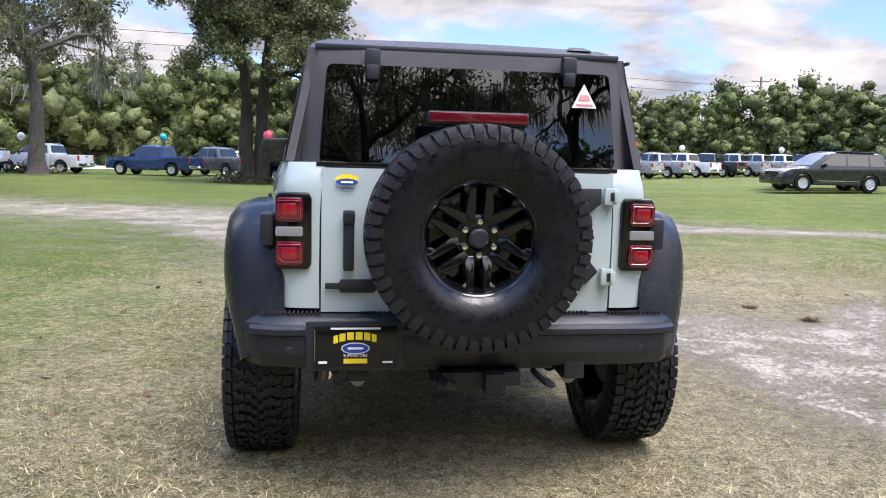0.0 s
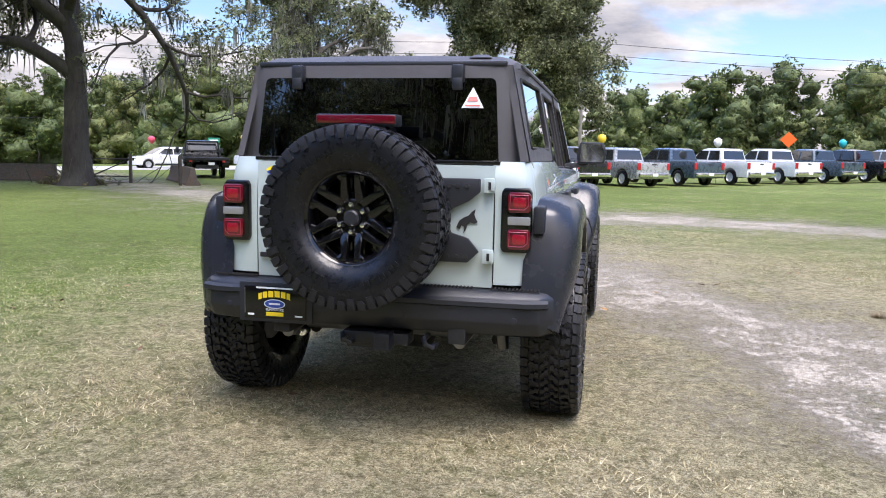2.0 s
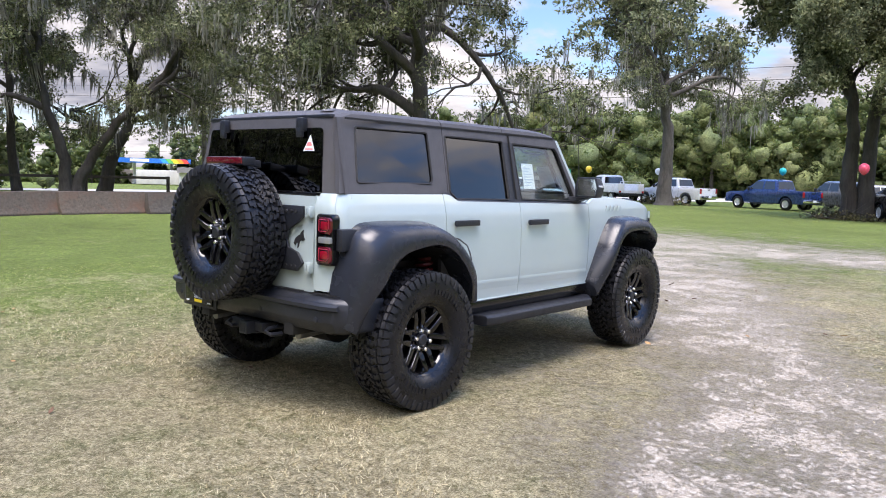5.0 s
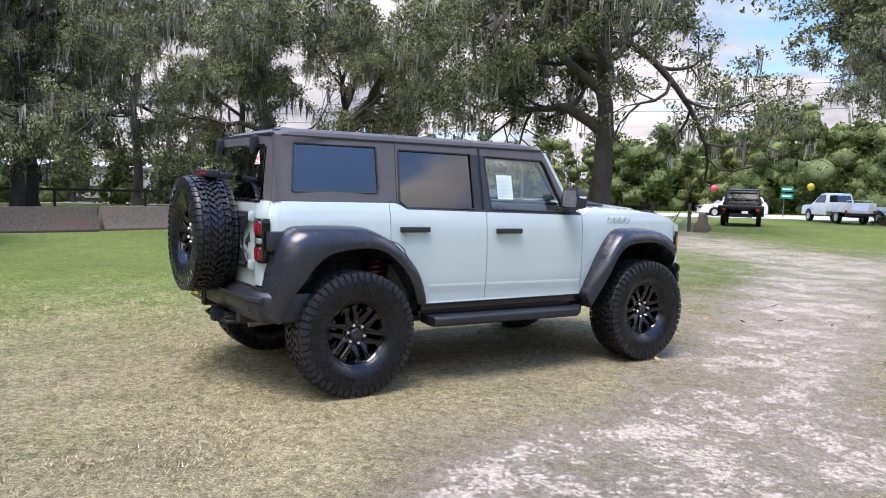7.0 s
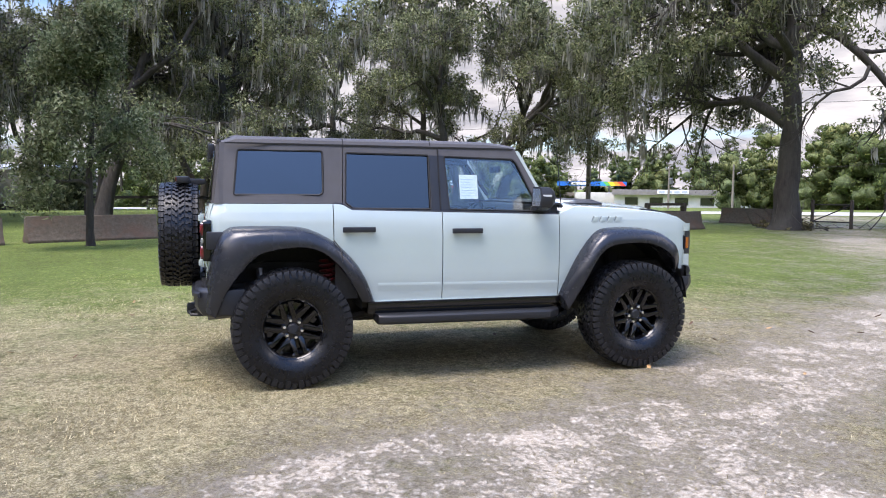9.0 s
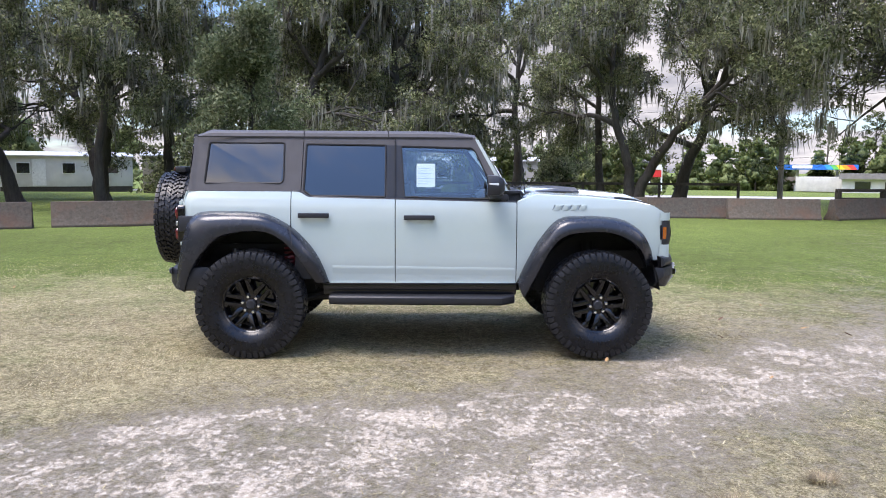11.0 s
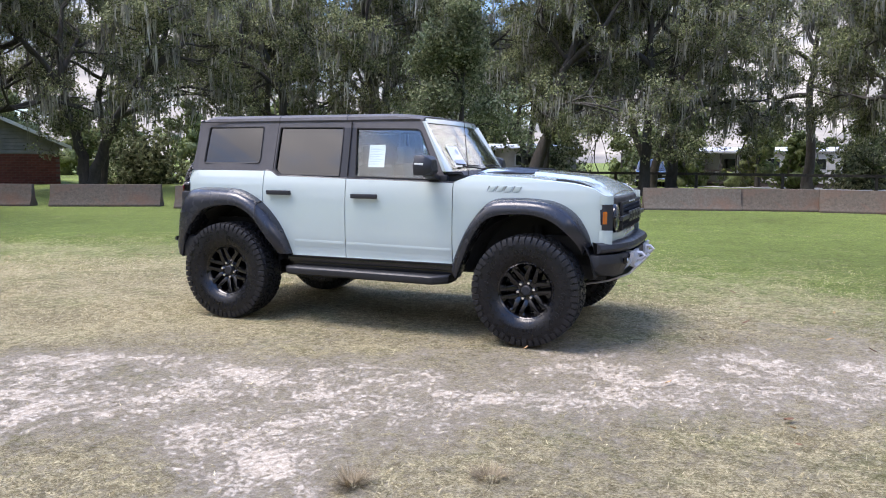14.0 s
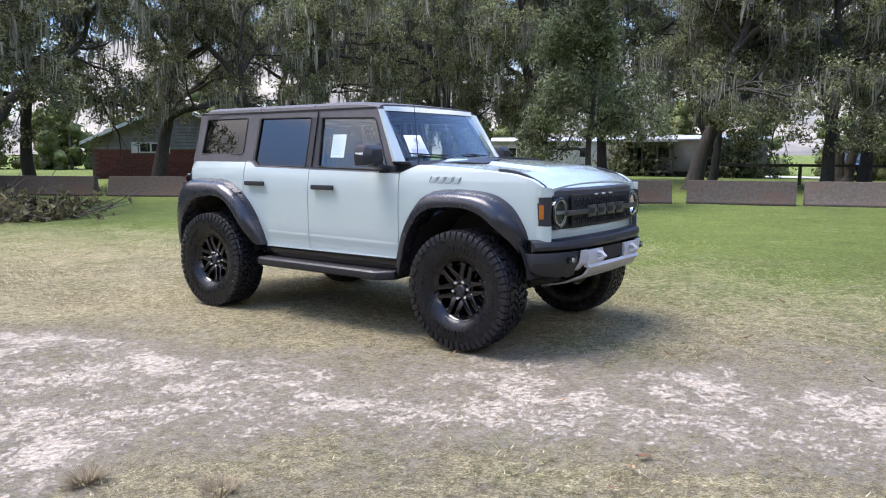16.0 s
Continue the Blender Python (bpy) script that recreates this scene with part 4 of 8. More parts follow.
def build_litter():
    rng = np.random.default_rng(31)
    for x, y, r in ((3.53, 7.34, 0.12), (3.16, 7.89, 0.11)):
        n = 260
        a_ = rng.uniform(0, 2 * math.pi, n)
        d = r * np.sqrt(rng.random(n)) * 0.5
        h = rng.uniform(0.02, 0.075, n)
        out = rng.uniform(0.02, 0.12, n)
        base = np.stack((d * np.cos(a_), d * np.sin(a_), np.full(n, -0.01)), 1)
        side = np.stack((-np.sin(a_), np.cos(a_), np.zeros(n)), 1) * 0.0025
        tip = base + np.stack((np.cos(a_) * out, np.sin(a_) * out, h), 1)
        me = fast_mesh("dry_tuft", np.stack((base - side, base + side, tip), 1).reshape(-1, 3), np.arange(n * 3), 3, M["dead_tuft"])
        ob = tagged(new("grass_tuft", me), "dry brown grass tuft on sandy ground", "grass tuft", "dry tufts")
        ob.matrix_basis = pose(x, y, float(ground_z(x, y)) - 0.02)
    leaf_mats = [plain("fallen_leaf_brown", (0.13, 0.065, 0.03), 0.7, 0.0, 0.3, 40.0), plain("fallen_leaf_tan", (0.36, 0.22, 0.10), 0.7, 0.0, 0.3, 40.0)]
    meshes = []
    for m in leaf_mats:
        mb = MB()
        rows = []
        for i in range(7):
            t = i / 6
            w = 0.016 * math.sin(math.pi * (0.06 + 0.9 * t)) ** 0.8
            rows.append([(-w, 0.07 * t, 0.012 * t * t + 0.005), (0, 0.07 * t, 0.012 * t * t), (w, 0.07 * t, 0.012 * t * t + 0.007)])
        mb.loft(rows, False, False)
        meshes.append(mesh_of("fallen_leaf", mb, m))
    for k in range(110):
        r, a_ = 2.2 + 5.5 * math.sqrt(rng.random()), rng.uniform(0, 2 * math.pi)
        x, y = 2.4 + r * math.cos(a_) * 0.9, 4.6 + r * math.sin(a_)
        ob = tagged(new("fallen_leaf", meshes[k % 2]), ("dark brown", "tan")[k % 2] + " curled dead leaf lying on the grass", "leaf", "fallen leaves")
        ob.matrix_basis = pose(x, y, float(ground_z(x, y)) - 0.004, float(rng.uniform(-20, 20)), float(rng.uniform(-25, 25)), float(rng.uniform(0, 360))) @ Matrix.Scale(float(rng.uniform(0.6, 1.2)), 4)


build_litter()


# ---- the off-road car: x right, y forward from the rear axle, z up ----
car = thing("off_road_suv", pose(0.023, 3.884, -0.005, 0, 0, 8.0), "pale grey-green off-road car with black flares, grey hard top, spare wheel", "car")
HUB_Z, WB = 0.445, 2.945

Z_PROFILE = [(0.58, 0.972), (0.70, 0.985), (0.80, 0.997), (0.98, 1.0), (1.15, 0.997), (1.26, 0.985), (1.33, 0.968), (1.39, 0.945), (1.43, 0.92)]
PLAN = [(0.625, -0.632), (0.70, -0.628), (0.755, -0.615), (0.792, -0.585), (0.818, -0.52), (0.838, -0.40), (0.858, -0.2), (0.872, 0.1), (0.882, 0.6), (0.886, 1.3), (0.886, 2.2),
        (0.880, 2.7), (0.870, 3.0), (0.856, 3.25), (0.838, 3.44), (0.815, 3.54)]
SIDE = [(y, x) for x, y in PLAN[3:]]


def side_x(y, z):
    return lerp_table(SIDE, y) * lerp_table(Z_PROFILE, z)


def arch(pts):
    """z over y of a curve given by its points."""
    c = curve_pts([(y, z, 0) for y, z in pts], 40)
    t = sorted((p.x, p.y) for p in c)
    return lambda y: lerp_table(t, y)


R_ATT = [(-0.655, 0.60), (-0.625, 0.82), (-0.56, 1.10), (-0.50, 1.185), (-0.38, 1.222), (0.03, 1.218), (0.20, 1.172), (0.36, 1.075), (0.50, 0.93), (0.59, 0.78), (0.648, 0.625)]
R_LIP = [(-0.565, 0.545), (-0.500, 0.72), (-0.405, 0.865), (-0.30, 0.985), (-0.18, 1.045), (0.05, 1.072), (0.20, 1.040), (0.32, 0.955), (0.42, 0.835), (0.49, 0.72), (0.540, 0.625)]
F_ATT = [(2.262, 0.625), (2.325, 0.77), (2.42, 0.95), (2.53, 1.10), (2.63, 1.178), (2.78, 1.196), (3.00, 1.192), (3.18, 1.160), (3.32, 1.070), (3.41, 0.935), (3.445, 0.83)]
F_LIP = [(2.315, 0.500), (2.390, 0.66), (2.480, 0.85), (2.570, 0.985), (2.670, 1.048), (2.82, 1.070), (2.99, 1.070), (3.14, 1.030), (3.265, 0.945), (3.345, 0.84), (3.385, 0.74)]


def belt(y):
    return lerp_table([(-1, 1.392), (0.36, 1.392), (0.405, 1.388), (0.475, 1.345), (2.25, 1.308), (2.30, 1.33), (2.42, 1.375), (2.9, 1.352), (3.3, 1.315), (3.45, 1.278), (3.54, 1.225)], y)


def side_panel(name, y0, y1, zb, ncol=26, nrow=16, label="", lip=0.03, zt=belt):
    """A painted panel of both sides' shape between y0 and y1; zb, zt: its lower and upper edge. Returns a part for each side."""
    mb = MB()

    def at(u, v):
        y = y0 + (y1 - y0) * u
        z = zb(y) + (zt(y) - zb(y)) * v
        return (side_x(y, z), y, z)

    mb.grid(at, ncol, nrow)
    # folded edges
    for us in (0.0, 1.0):
        mb.loft([[at(us, j / nrow) for j in range(nrow + 1)], [(at(us, j / nrow)[0] - lip, at(us, j / nrow)[1], at(us, j / nrow)[2]) for j in range(nrow + 1)]], False, False)
    for vs_ in (0.0, 1.0):
        mb.loft([[at(i / ncol, vs_) for i in range(ncol + 1)], [(at(i / ncol, vs_)[0] - lip, at(i / ncol, vs_)[1], at(i / ncol, vs_)[2]) for i in range(ncol + 1)]], False, False)
    out = [part(name, mb, M["paint"], car, label)]
    out.append(part(name, mb.mirror(False), M["paint"], car, label))
    return out


rear_edge, front_edge = arch(R_ATT), arch(F_ATT)
SILL = 0.612


def zb_rear_door(y):
    return max(SILL, rear_edge(y) - 0.02) if y < 0.648 else SILL


def zb_front_door(y):
    return SILL


def zb_fender(y):
    return max(front_edge(y) - 0.02, 0.62) if y < 3.44 else 0.815


side_panel("rear_door", 0.333, 1.212, zb_rear_door, 30, 18)
side_panel("front_door", 1.219, 2.250, zb_front_door, 30, 18)
side_panel("front_fender", 2.257, 3.54, zb_fender, 44, 18)


# crease strips along the doors
def build_creases():
    for s in (1, -1):
        for y0, y1 in ((0.68, 1.20), (1.23, 2.24)):
            mb = MB()
            rows = []
            for i in range(9):
                y = y0 + (y1 - y0) * i / 8
                zc = 0.752 - 0.012 * (y - 0.68)
                rows.append([(s * (side_x(y, z) + d), y, z) for z, d in ((zc - 0.055, 0.0005), (zc - 0.012, 0.0035), (zc, 0.0045), (zc + 0.014, 0.0005))])
            mb.loft(rows, False, False)
            part("door_crease", mb, M["paint"], car)


build_creases()


# rear quarter: wraps round the corner to the tailgate seam
def build_quarters():
    path = curve_pts([(x, y, 0) for x, y in PLAN[:8]] + [(0.8775, 0.326, 0)], 40)

    def zb(p):
        if p.y < -0.52:
            return 0.792
        return max(rear_edge(p.y) - 0.02, 0.792)

    mb = MB()
    rows = []
    for p in path:
        b, t = zb(p), belt(p.y)
        rows.append([(p.x * lerp_table(Z_PROFILE, b + (t - b) * j / 16) if p.y > -0.6 else p.x * (0.4 + 0.6 * lerp_table(Z_PROFILE, b + (t - b) * j / 16)), p.y + (0.03 * max(0, (b + (t - b) * j / 16) - 1.30) / 0.1 if p.y < -0.5 else 0), b + (t - b) * j / 16) for j in range(17)])
    mb.loft(rows, False, False)
    mb.loft([[r[0] for r in rows], [(r[0][0] - 0.03, r[0][1] + 0.02, r[0][2]) for r in rows]], False, False)
    mb.loft([[r[-1] for r in rows], [(r[-1][0] - 0.09, r[-1][1] + 0.05 * (r[-1][1] < -0.4), r[-1][2] + 0.004) for r in rows]], False, False)
    mb.loft([rows[0], [(x, y + 0.04, z) for x, y, z in rows[0]]], False, False)
    mb.loft([rows[-1], [(x - 0.03, y, z) for x, y, z in rows[-1]]], False, False)
    part("rear_quarter", mb, M["paint"], car)
    part("rear_quarter", mb.mirror(False), M["paint"], car)


build_quarters()


def build_flare(att, lip, name, front):
    A, L = curve_pts([(y, z, 0) for y, z in att], 44), curve_pts([(y, z, 0) for y, z in lip], 44)
    mb = MB()
    rows = []
    for i, (a_, l_) in enumerate(zip(A, L)):
        t = i / 44
        ends = min(t, 1 - t)
        full = smooth01(-0.05, 0.22, ends)
        xo = 0.940 + 0.095 * float(full) if not front else 0.955 + 0.100 * float(full)
        if front and t > 0.8:
            xo -= 0.10 * (t - 0.8) / 0.2
        xb = side_x(min(max(a_.x, -0.56), 3.5), max(a_.y, 0.62))

        def q(k, x):
            return (x, a_.x + (l_.x - a_.x) * k, a_.y + (l_.y - a_.y) * k)

        rows.append([q(-0.02, xb - 0.035), q(0.0, xb + 0.008), q(0.05, xb + 0.40 * (xo - xb)), q(0.20, xb + 0.78 * (xo - xb)), q(0.42, xb + 0.93 * (xo - xb)), q(0.50, xb + 0.945 * (xo - xb)), q(0.56, xb + 0.97 * (xo - xb)), q(0.90, xo), q(1.0, xo - 0.004), q(1.04, xo - 0.022), q(1.03, xo - 0.06), q(0.95, xb - 0.06)])
    mb.loft(rows, False, False)
    mb.add(rows[0], [tuple(range(12))])
    mb.add(rows[-1], [tuple(range(12))])
    part(name, mb, M["flare"], car, "dark satin plastic wheel-arch flare", angle=50)
    part(name, mb.mirror(False), M["flare"], car, "dark satin plastic wheel-arch flare", angle=50)


build_flare(R_ATT, R_LIP, "rear_flare", False)
build_flare(F_ATT, F_LIP, "front_flare", True)


def build_flare_seams():
    for s in (1, -1):   # the flare is split at the rear door's edge
        mb = MB().tube([(s * (side_x(0.33, 1.1) + dx), 0.333 + dy, z) for dx, dy, z in ((0.012, -0.005, 1.108), (0.11, -0.002, 1.095), (0.165, 0.02, 1.055), (0.182, 0.03, 1.01), (0.196, 0.035, 0.955))], 0.005, 5)
        part("flare_seam", mb, M["black"], car)


build_flare_seams()


# wheel wells and the dark underside
def build_underside():
    for yc in (0.0, WB):
        for s in (1, -1):
            mb = MB()
            rows = []
            for i in range(19):
                t = math.radians(4 + 172 * i / 18)
                rows.append([(s * x, yc + 0.545 * math.cos(t), HUB_Z + 0.08 + 0.545 * math.sin(t)) for x in (0.50, 0.70, 0.93)])
            mb.loft(rows, False, False)
            mb.add([(s * 0.5, yc + 0.545 * math.cos(math.radians(4 + 172 * i / 18)), HUB_Z + 0.08 + 0.545 * math.sin(math.radians(4 + 172 * i / 18))) for i in range(19)], [tuple(range(19))])
            part("wheel_well", mb, M["black"], car)
    mb = MB()
    mb.box((0, 1.45, 0.64), (1.62, 1.78, 0.16)).box((0, -0.26, 0.69), (1.2, 0.56, 0.14)).box((0, 3.25, 0.80), (1.3, 0.5, 0.16)).box((0, 3.1, 0.72), (0.9, 0.9, 0.3))
    part("underbody", mb, M["black"], car, bevel=0.01)
    for s in (1, -1):
        part("frame_rail", MB().box((s * 0.46, 1.4, 0.56), (0.09, 4.2, 0.13)), M["black"], car, bevel=0.01)
        y0, y1 = 0.60, 2.26
        part("rocker_panel", MB().box((s * 0.845, (y0 + y1) / 2, 0.585), (0.08, y1 - y0, 0.062)).box((s * 0.80, (y0 + y1) / 2, 0.54), (0.10, y1 - y0, 0.06)), M["gloss_black"], car, bevel=0.008)
        # running board
        prof = [(0.80, 0.520), (1.000, 0.526), (1.022, 0.512), (1.020, 0.460), (0.985, 0.446), (0.80, 0.455)]
        mb = MB().loft([[(s * (x - 0.02), 0.66, z) for x, z in prof], [(s * x, 0.74, z) for x, z in prof], [(s * x, 2.12, z - 0.008) for x, z in prof], [(s * (x - 0.10), 2.24, z - 0.004) for x, z in prof]], flip=s < 0)
        part("running_board", mb, M["step_black"], car, bevel=0.008)
        # painted sill line above the rocker
        part("sill_strip", MB().box((s * 0.862, (0.655 + 2.255) / 2, 0.618), (0.03, 1.60, 0.010)), M["paint"], car, bevel=0.003)
    # axles, exhausts, dampers, tow gear
    part("rear_axle", MB().tube([(-0.80, 0.0, HUB_Z), (0.80, 0.0, HUB_Z)], 0.055, 12).lathe([(-0.16, 0.05), (-0.12, 0.15), (0.12, 0.15), (0.16, 0.05)], 20, "x", (0.05, 0, HUB_Z)), M["black"], car)
    part("front_axle", MB().tube([(-0.80, WB, HUB_Z + 0.03), (0.80, WB, HUB_Z + 0.03)], 0.045, 12).box((0, WB, HUB_Z + 0.05), (0.4, 0.3, 0.26)), M["black"], car, bevel=0.01)
    for s in (1, -1):
        part("trailing_arm", MB().tube([(s * 0.56, 0.02, 0.36), (s * 0.56, 0.75, 0.50)], 0.035, 8), M["black"], car)
        part("damper", MB().tube([(s * 0.62, -0.16, 0.36), (s * 0.55, -0.22, 0.92)], 0.035, 10), M["steel"], car)
        part("coil_spring", MB().tube([(s * (0.70 + 0.055 * math.cos(k * 0.8)), 0.30 + 0.055 * math.sin(k * 0.8), 0.66 + 0.0052 * k) for k in range(56)], 0.011, 6), M["spring_red"], car, "red coil spring")
        part("tail_pipe", MB().tube([(s * 0.47, 0.1, 0.52), (s * 0.47, -0.40, 0.50), (s * 0.46, -0.62, 0.485)], 0.032, 12), M["steel"], car)
        part("shock_bolt", MB().lathe([(-0.02, 0.0), (-0.02, 0.03), (0.02, 0.03), (0.02, 0.0)], 10, "y", (s * 0.60, -0.08, 0.36)).lathe([(-0.03, 0.0), (-0.03, 0.012), (0.0, 0.012)], 8, "y", (s * 0.60, -0.09, 0.36)), M["chrome"], car)
    part("fuel_tank", MB().box((0.10, 0.55, 0.50), (0.8, 0.7, 0.2)), M["black"], car, bevel=0.04)
    part("silencer", MB().tube([(-0.45, -0.33, 0.53), (0.50, -0.33, 0.53)], 0.085, 16), M["steel"], car)
    part("spare_cradle", MB().box((-0.03, -0.60, 0.455), (0.20, 0.10, 0.05)), M["trim"], car, bevel=0.02)
    mb = MB().box((0.05, -0.66, 0.505), (0.34, 0.12, 0.06)).box((0.10, -0.735, 0.500), (0.085, 0.10, 0.085))
    part("tow_hitch", mb, M["step_black"], car, bevel=0.008)
    part("hitch_socket", MB().box((0.10, -0.783, 0.500), (0.055, 0.01, 0.055)), M["black"], car)
    for s in (-0.12, 0.30):
        part("tow_hook", MB().tube([(s, -0.62, 0.515), (s, -0.72, 0.515), (s + 0.02, -0.77, 0.50), (s + 0.05, -0.75, 0.485), (s + 0.05, -0.66, 0.48)], 0.014, 8), M["trim"], car)


build_underside()


# ---- greenhouse ----
def up_x(z, y=0.0):
    return 0.812 - 0.215 * (z - 1.39) - 0.06 * max(0.0, -0.1 - y) ** 1.0 * 1.6


def ring_panel(name, outer, inner, mat_, fx, n=7, lip=0.035, label="", parent=car):
    """A side frame with an opening: loops of (y, z), laid on the surface fx(z, y), on both sides."""

    def loop(pts):
        out = []
        for (y0, z0), (y1, z1) in zip(pts, pts[1:] + pts[:1]):
            out += [(y0 + (y1 - y0) * k / n, z0 + (z1 - z0) * k / n) for k in range(n)]
        return out

    O, I = loop(outer), loop(inner)
    ring = [[(fx(z, y), y, z) for y, z in O], [(fx(z, y), y, z) for y, z in I], [(fx(z, y) - lip, y, z) for y, z in I]]
    edge = [[(fx(z, y), y, z) for y, z in O], [(fx(z, y) - lip, y, z) for y, z in O]]
    obs = []
    for s in (1, -1):
        mb = MB().loft(ring, True, False).loft(edge, True, False)
        if s < 0:
            mb.mirror(False)
        obs.append(part(name, mb, mat_, parent, label))
    return obs


def pane(name, loop, mat_, fx, inset, label=""):
    obs = []
    for s in (1, -1):
        mb = MB()
        mb.add([(s * (fx(z, y) - inset), y, z) for y, z in loop], [tuple(range(len(loop)))])
        ob = part(name, mb, mat_, car, label, thick=0.004)
        ob.visible_shadow = False
        obs.append(ob)
    return obs


def rounded(pts, r=0.03, k=3):
    """Round the corners of a loop of (y, z)."""
    out = []
    n = len(pts)
    for i in range(n):
        p, a_, b_ = Vector(pts[i]), Vector(pts[i - 1]), Vector(pts[(i + 1) % n])
        d0, d1 = (a_ - p).normalized(), (b_ - p).normalized()
        for j in range(k + 1):
            u = j / k
            out.append(tuple((p + d0 * r) * (1 - u) ** 2 + p * 2 * u * (1 - u) + (p + d1 * r) * u * u))
    return out


ROOF_E = 1.862   # height of the roof's side edge
CAP_OUT = [(-0.565, 1.395), (0.385, 1.395), (0.405, 1.395), (0.425, ROOF_E), (-0.505, ROOF_E - 0.01)]
CAP_IN = [(-0.42, 1.462), (0.235, 1.462), (0.258, 1.485), (0.262, 1.808), (-0.385, 1.808)]
ring_panel("hardtop_side", CAP_OUT, CAP_IN, M["hardtop"], up_x, label="grey moulded hard-top side")
pane("quarter_window", [(-0.42, 1.462), (0.235, 1.462), (0.258, 1.485), (0.262, 1.808), (-0.385, 1.808)], M["tint"], up_x, 0.006, "dark privacy glass")
RD_OUT = [(0.412, 1.388), (0.478, 1.345), (1.205, 1.330), (1.205, ROOF_E), (0.430, ROOF_E)]
RD_IN = [(0.432, 1.405), (0.495, 1.358), (1.128, 1.352), (1.130, 1.792), (0.450, 1.798)]
ring_panel("rear_window_frame", RD_OUT, RD_IN, M["hardtop"], up_x)
pane("rear_door_window", RD_IN, M["tint"], up_x, 0.012, "dark privacy glass")
FD_OUT = [(1.210, 1.330), (2.18, 1.308), (1.935, ROOF_E - 0.055), (1.90, ROOF_E - 0.012), (1.210, ROOF_E)]
FD_IN = [(1.290, 1.352), (2.095, 1.335), (1.905, 1.740), (1.872, 1.772), (1.262, 1.785)]
ring_panel("front_window_frame", FD_OUT, FD_IN, M["hardtop"], up_x)
pane("front_door_window", FD_IN, M["clear"], up_x, 0.012, "lightly tinted glass")
for s in (1, -1):
    part("door_pillar", MB().loft([[(s * (up_x(z) + 0.004), y0, z), (s * (up_x(z) + 0.004), y1, z), (s * (up_x(z) - 0.03), y1, z), (s * (up_x(z) - 0.03), y0, z)] for z, y0, y1 in ((1.34, 1.140, 1.292), (1.79, 1.137, 1.262))]), M["trim"], car)
    part("door_seam", MB().box((s * (up_x(1.57) + 0.0045), 1.2115, 1.60), (0.012, 0.006, 0.50), Euler((0, -s * math.atan(0.215), 0)).to_matrix()), M["black"], car)
    # shelf between the door's top and the windows
    rows = []
    for i in range(30):
        y = 0.34 + (2.25 - 0.34) * i / 29
        z = belt(y)
        rows.append([(s * side_x(y, z), y, z), (s * (up_x(z) + 0.005), y, z + 0.012), (s * (up_x(z) - 0.05), y, z + 0.012)])
    part("belt_moulding", MB().loft(rows, False, False), M["trim"], car)
    for loop in (rounded(CAP_IN, 0.02), rounded(RD_IN, 0.012), rounded(FD_IN, 0.012)):   # black rubber round the panes
        pts = [(s * (up_x(z, y) + 0.001), y, z) for y, z in loop + loop[:1]]
        part("window_seal", MB().tube(pts, 0.0075, 5, False), M["black"], car)


def build_roof():
    def roof(name, y0, y1, rear=False, front=False):
        mb = MB()
        nx, ny = 20, 8

        def at(u, v):
            y = y0 + (y1 - y0) * v
            k = 2 * u - 1
            half = up_x(ROOF_E, y) + 0.002
            a_ = abs(k)
            z = ROOF_E + 0.052 * (1 - max(0, (a_ - 0.82) / 0.18) ** 2.2) + 0.012 * (1 - k * k)
            if rear:
                z -= 0.030 * max(0, (-0.36 - y) / 0.13) ** 2
            if front:
                z -= 0.032 * max(0, (y - 1.55) / 0.35) ** 2
            x = math.copysign(half * (a_ if a_ < 0.82 else 0.82 + 0.18 * math.sin((a_ - 0.82) / 0.18 * math.pi / 2) ** 0.8), k)
            return (x, y, z)

        mb.grid(at, nx * 2, ny)
        for v in (0, 1):
            mb.loft([[at(i / (nx * 2), v) for i in range(nx * 2 + 1)], [(at(i / (nx * 2), v)[0], at(i / (nx * 2), v)[1], at(i / (nx * 2), v)[2] - 0.03) for i in range(nx * 2 + 1)]], False, False)
        for u in (0, 1):
            mb.loft([[at(u, j / ny) for j in range(ny + 1)], [(at(u, j / ny)[0] * 0.99, at(u, j / ny)[1], at(u, j / ny)[2] - 0.02) for j in range(ny + 1)]], False, False)
        part(name, mb, M["hardtop"], car)

    roof("roof_rear_panel", -0.515, 0.424, rear=True)
    roof("roof_middle_panel", 0.431, 1.146)
    roof("roof_front_panel", 1.153, 1.905, front=True)
    part("roof_lining", MB().box((0, 0.70, 1.840), (1.30, 2.3, 0.02)), M["seat"], car)
    # gasket line under the roof
    for s in (1, -1):
        part("drip_rail", MB().box((s * (up_x(1.857) + 0.002), 0.70, 1.857), (0.012, 2.36, 0.012)), M["black"], car)
    # roof antenna fin side nubs
    part("rear_roof_lip", MB().box((0, -0.520, 1.868), (1.30, 0.03, 0.025)), M["trim"], car, bevel=0.008)
    part("roof_fin", MB().loft([[(0.50 + x, -0.30 + y, 1.905 + z) for x, y, z in r] for r in ([(-0.06, -0.16, 0), (0.06, -0.16, 0), (0.05, 0.14, 0), (-0.05, 0.14, 0)], [(-0.035, -0.10, 0.022), (0.035, -0.10, 0.022), (0.02, 0.05, 0.016), (-0.02, 0.05, 0.016)])]), M["hardtop"], car, bevel=0.008)


build_roof()


# rear of the hard top, glass and tailgate
def back_y(z):
    return -0.588 + 0.115 * (z - 1.39) + 0.0


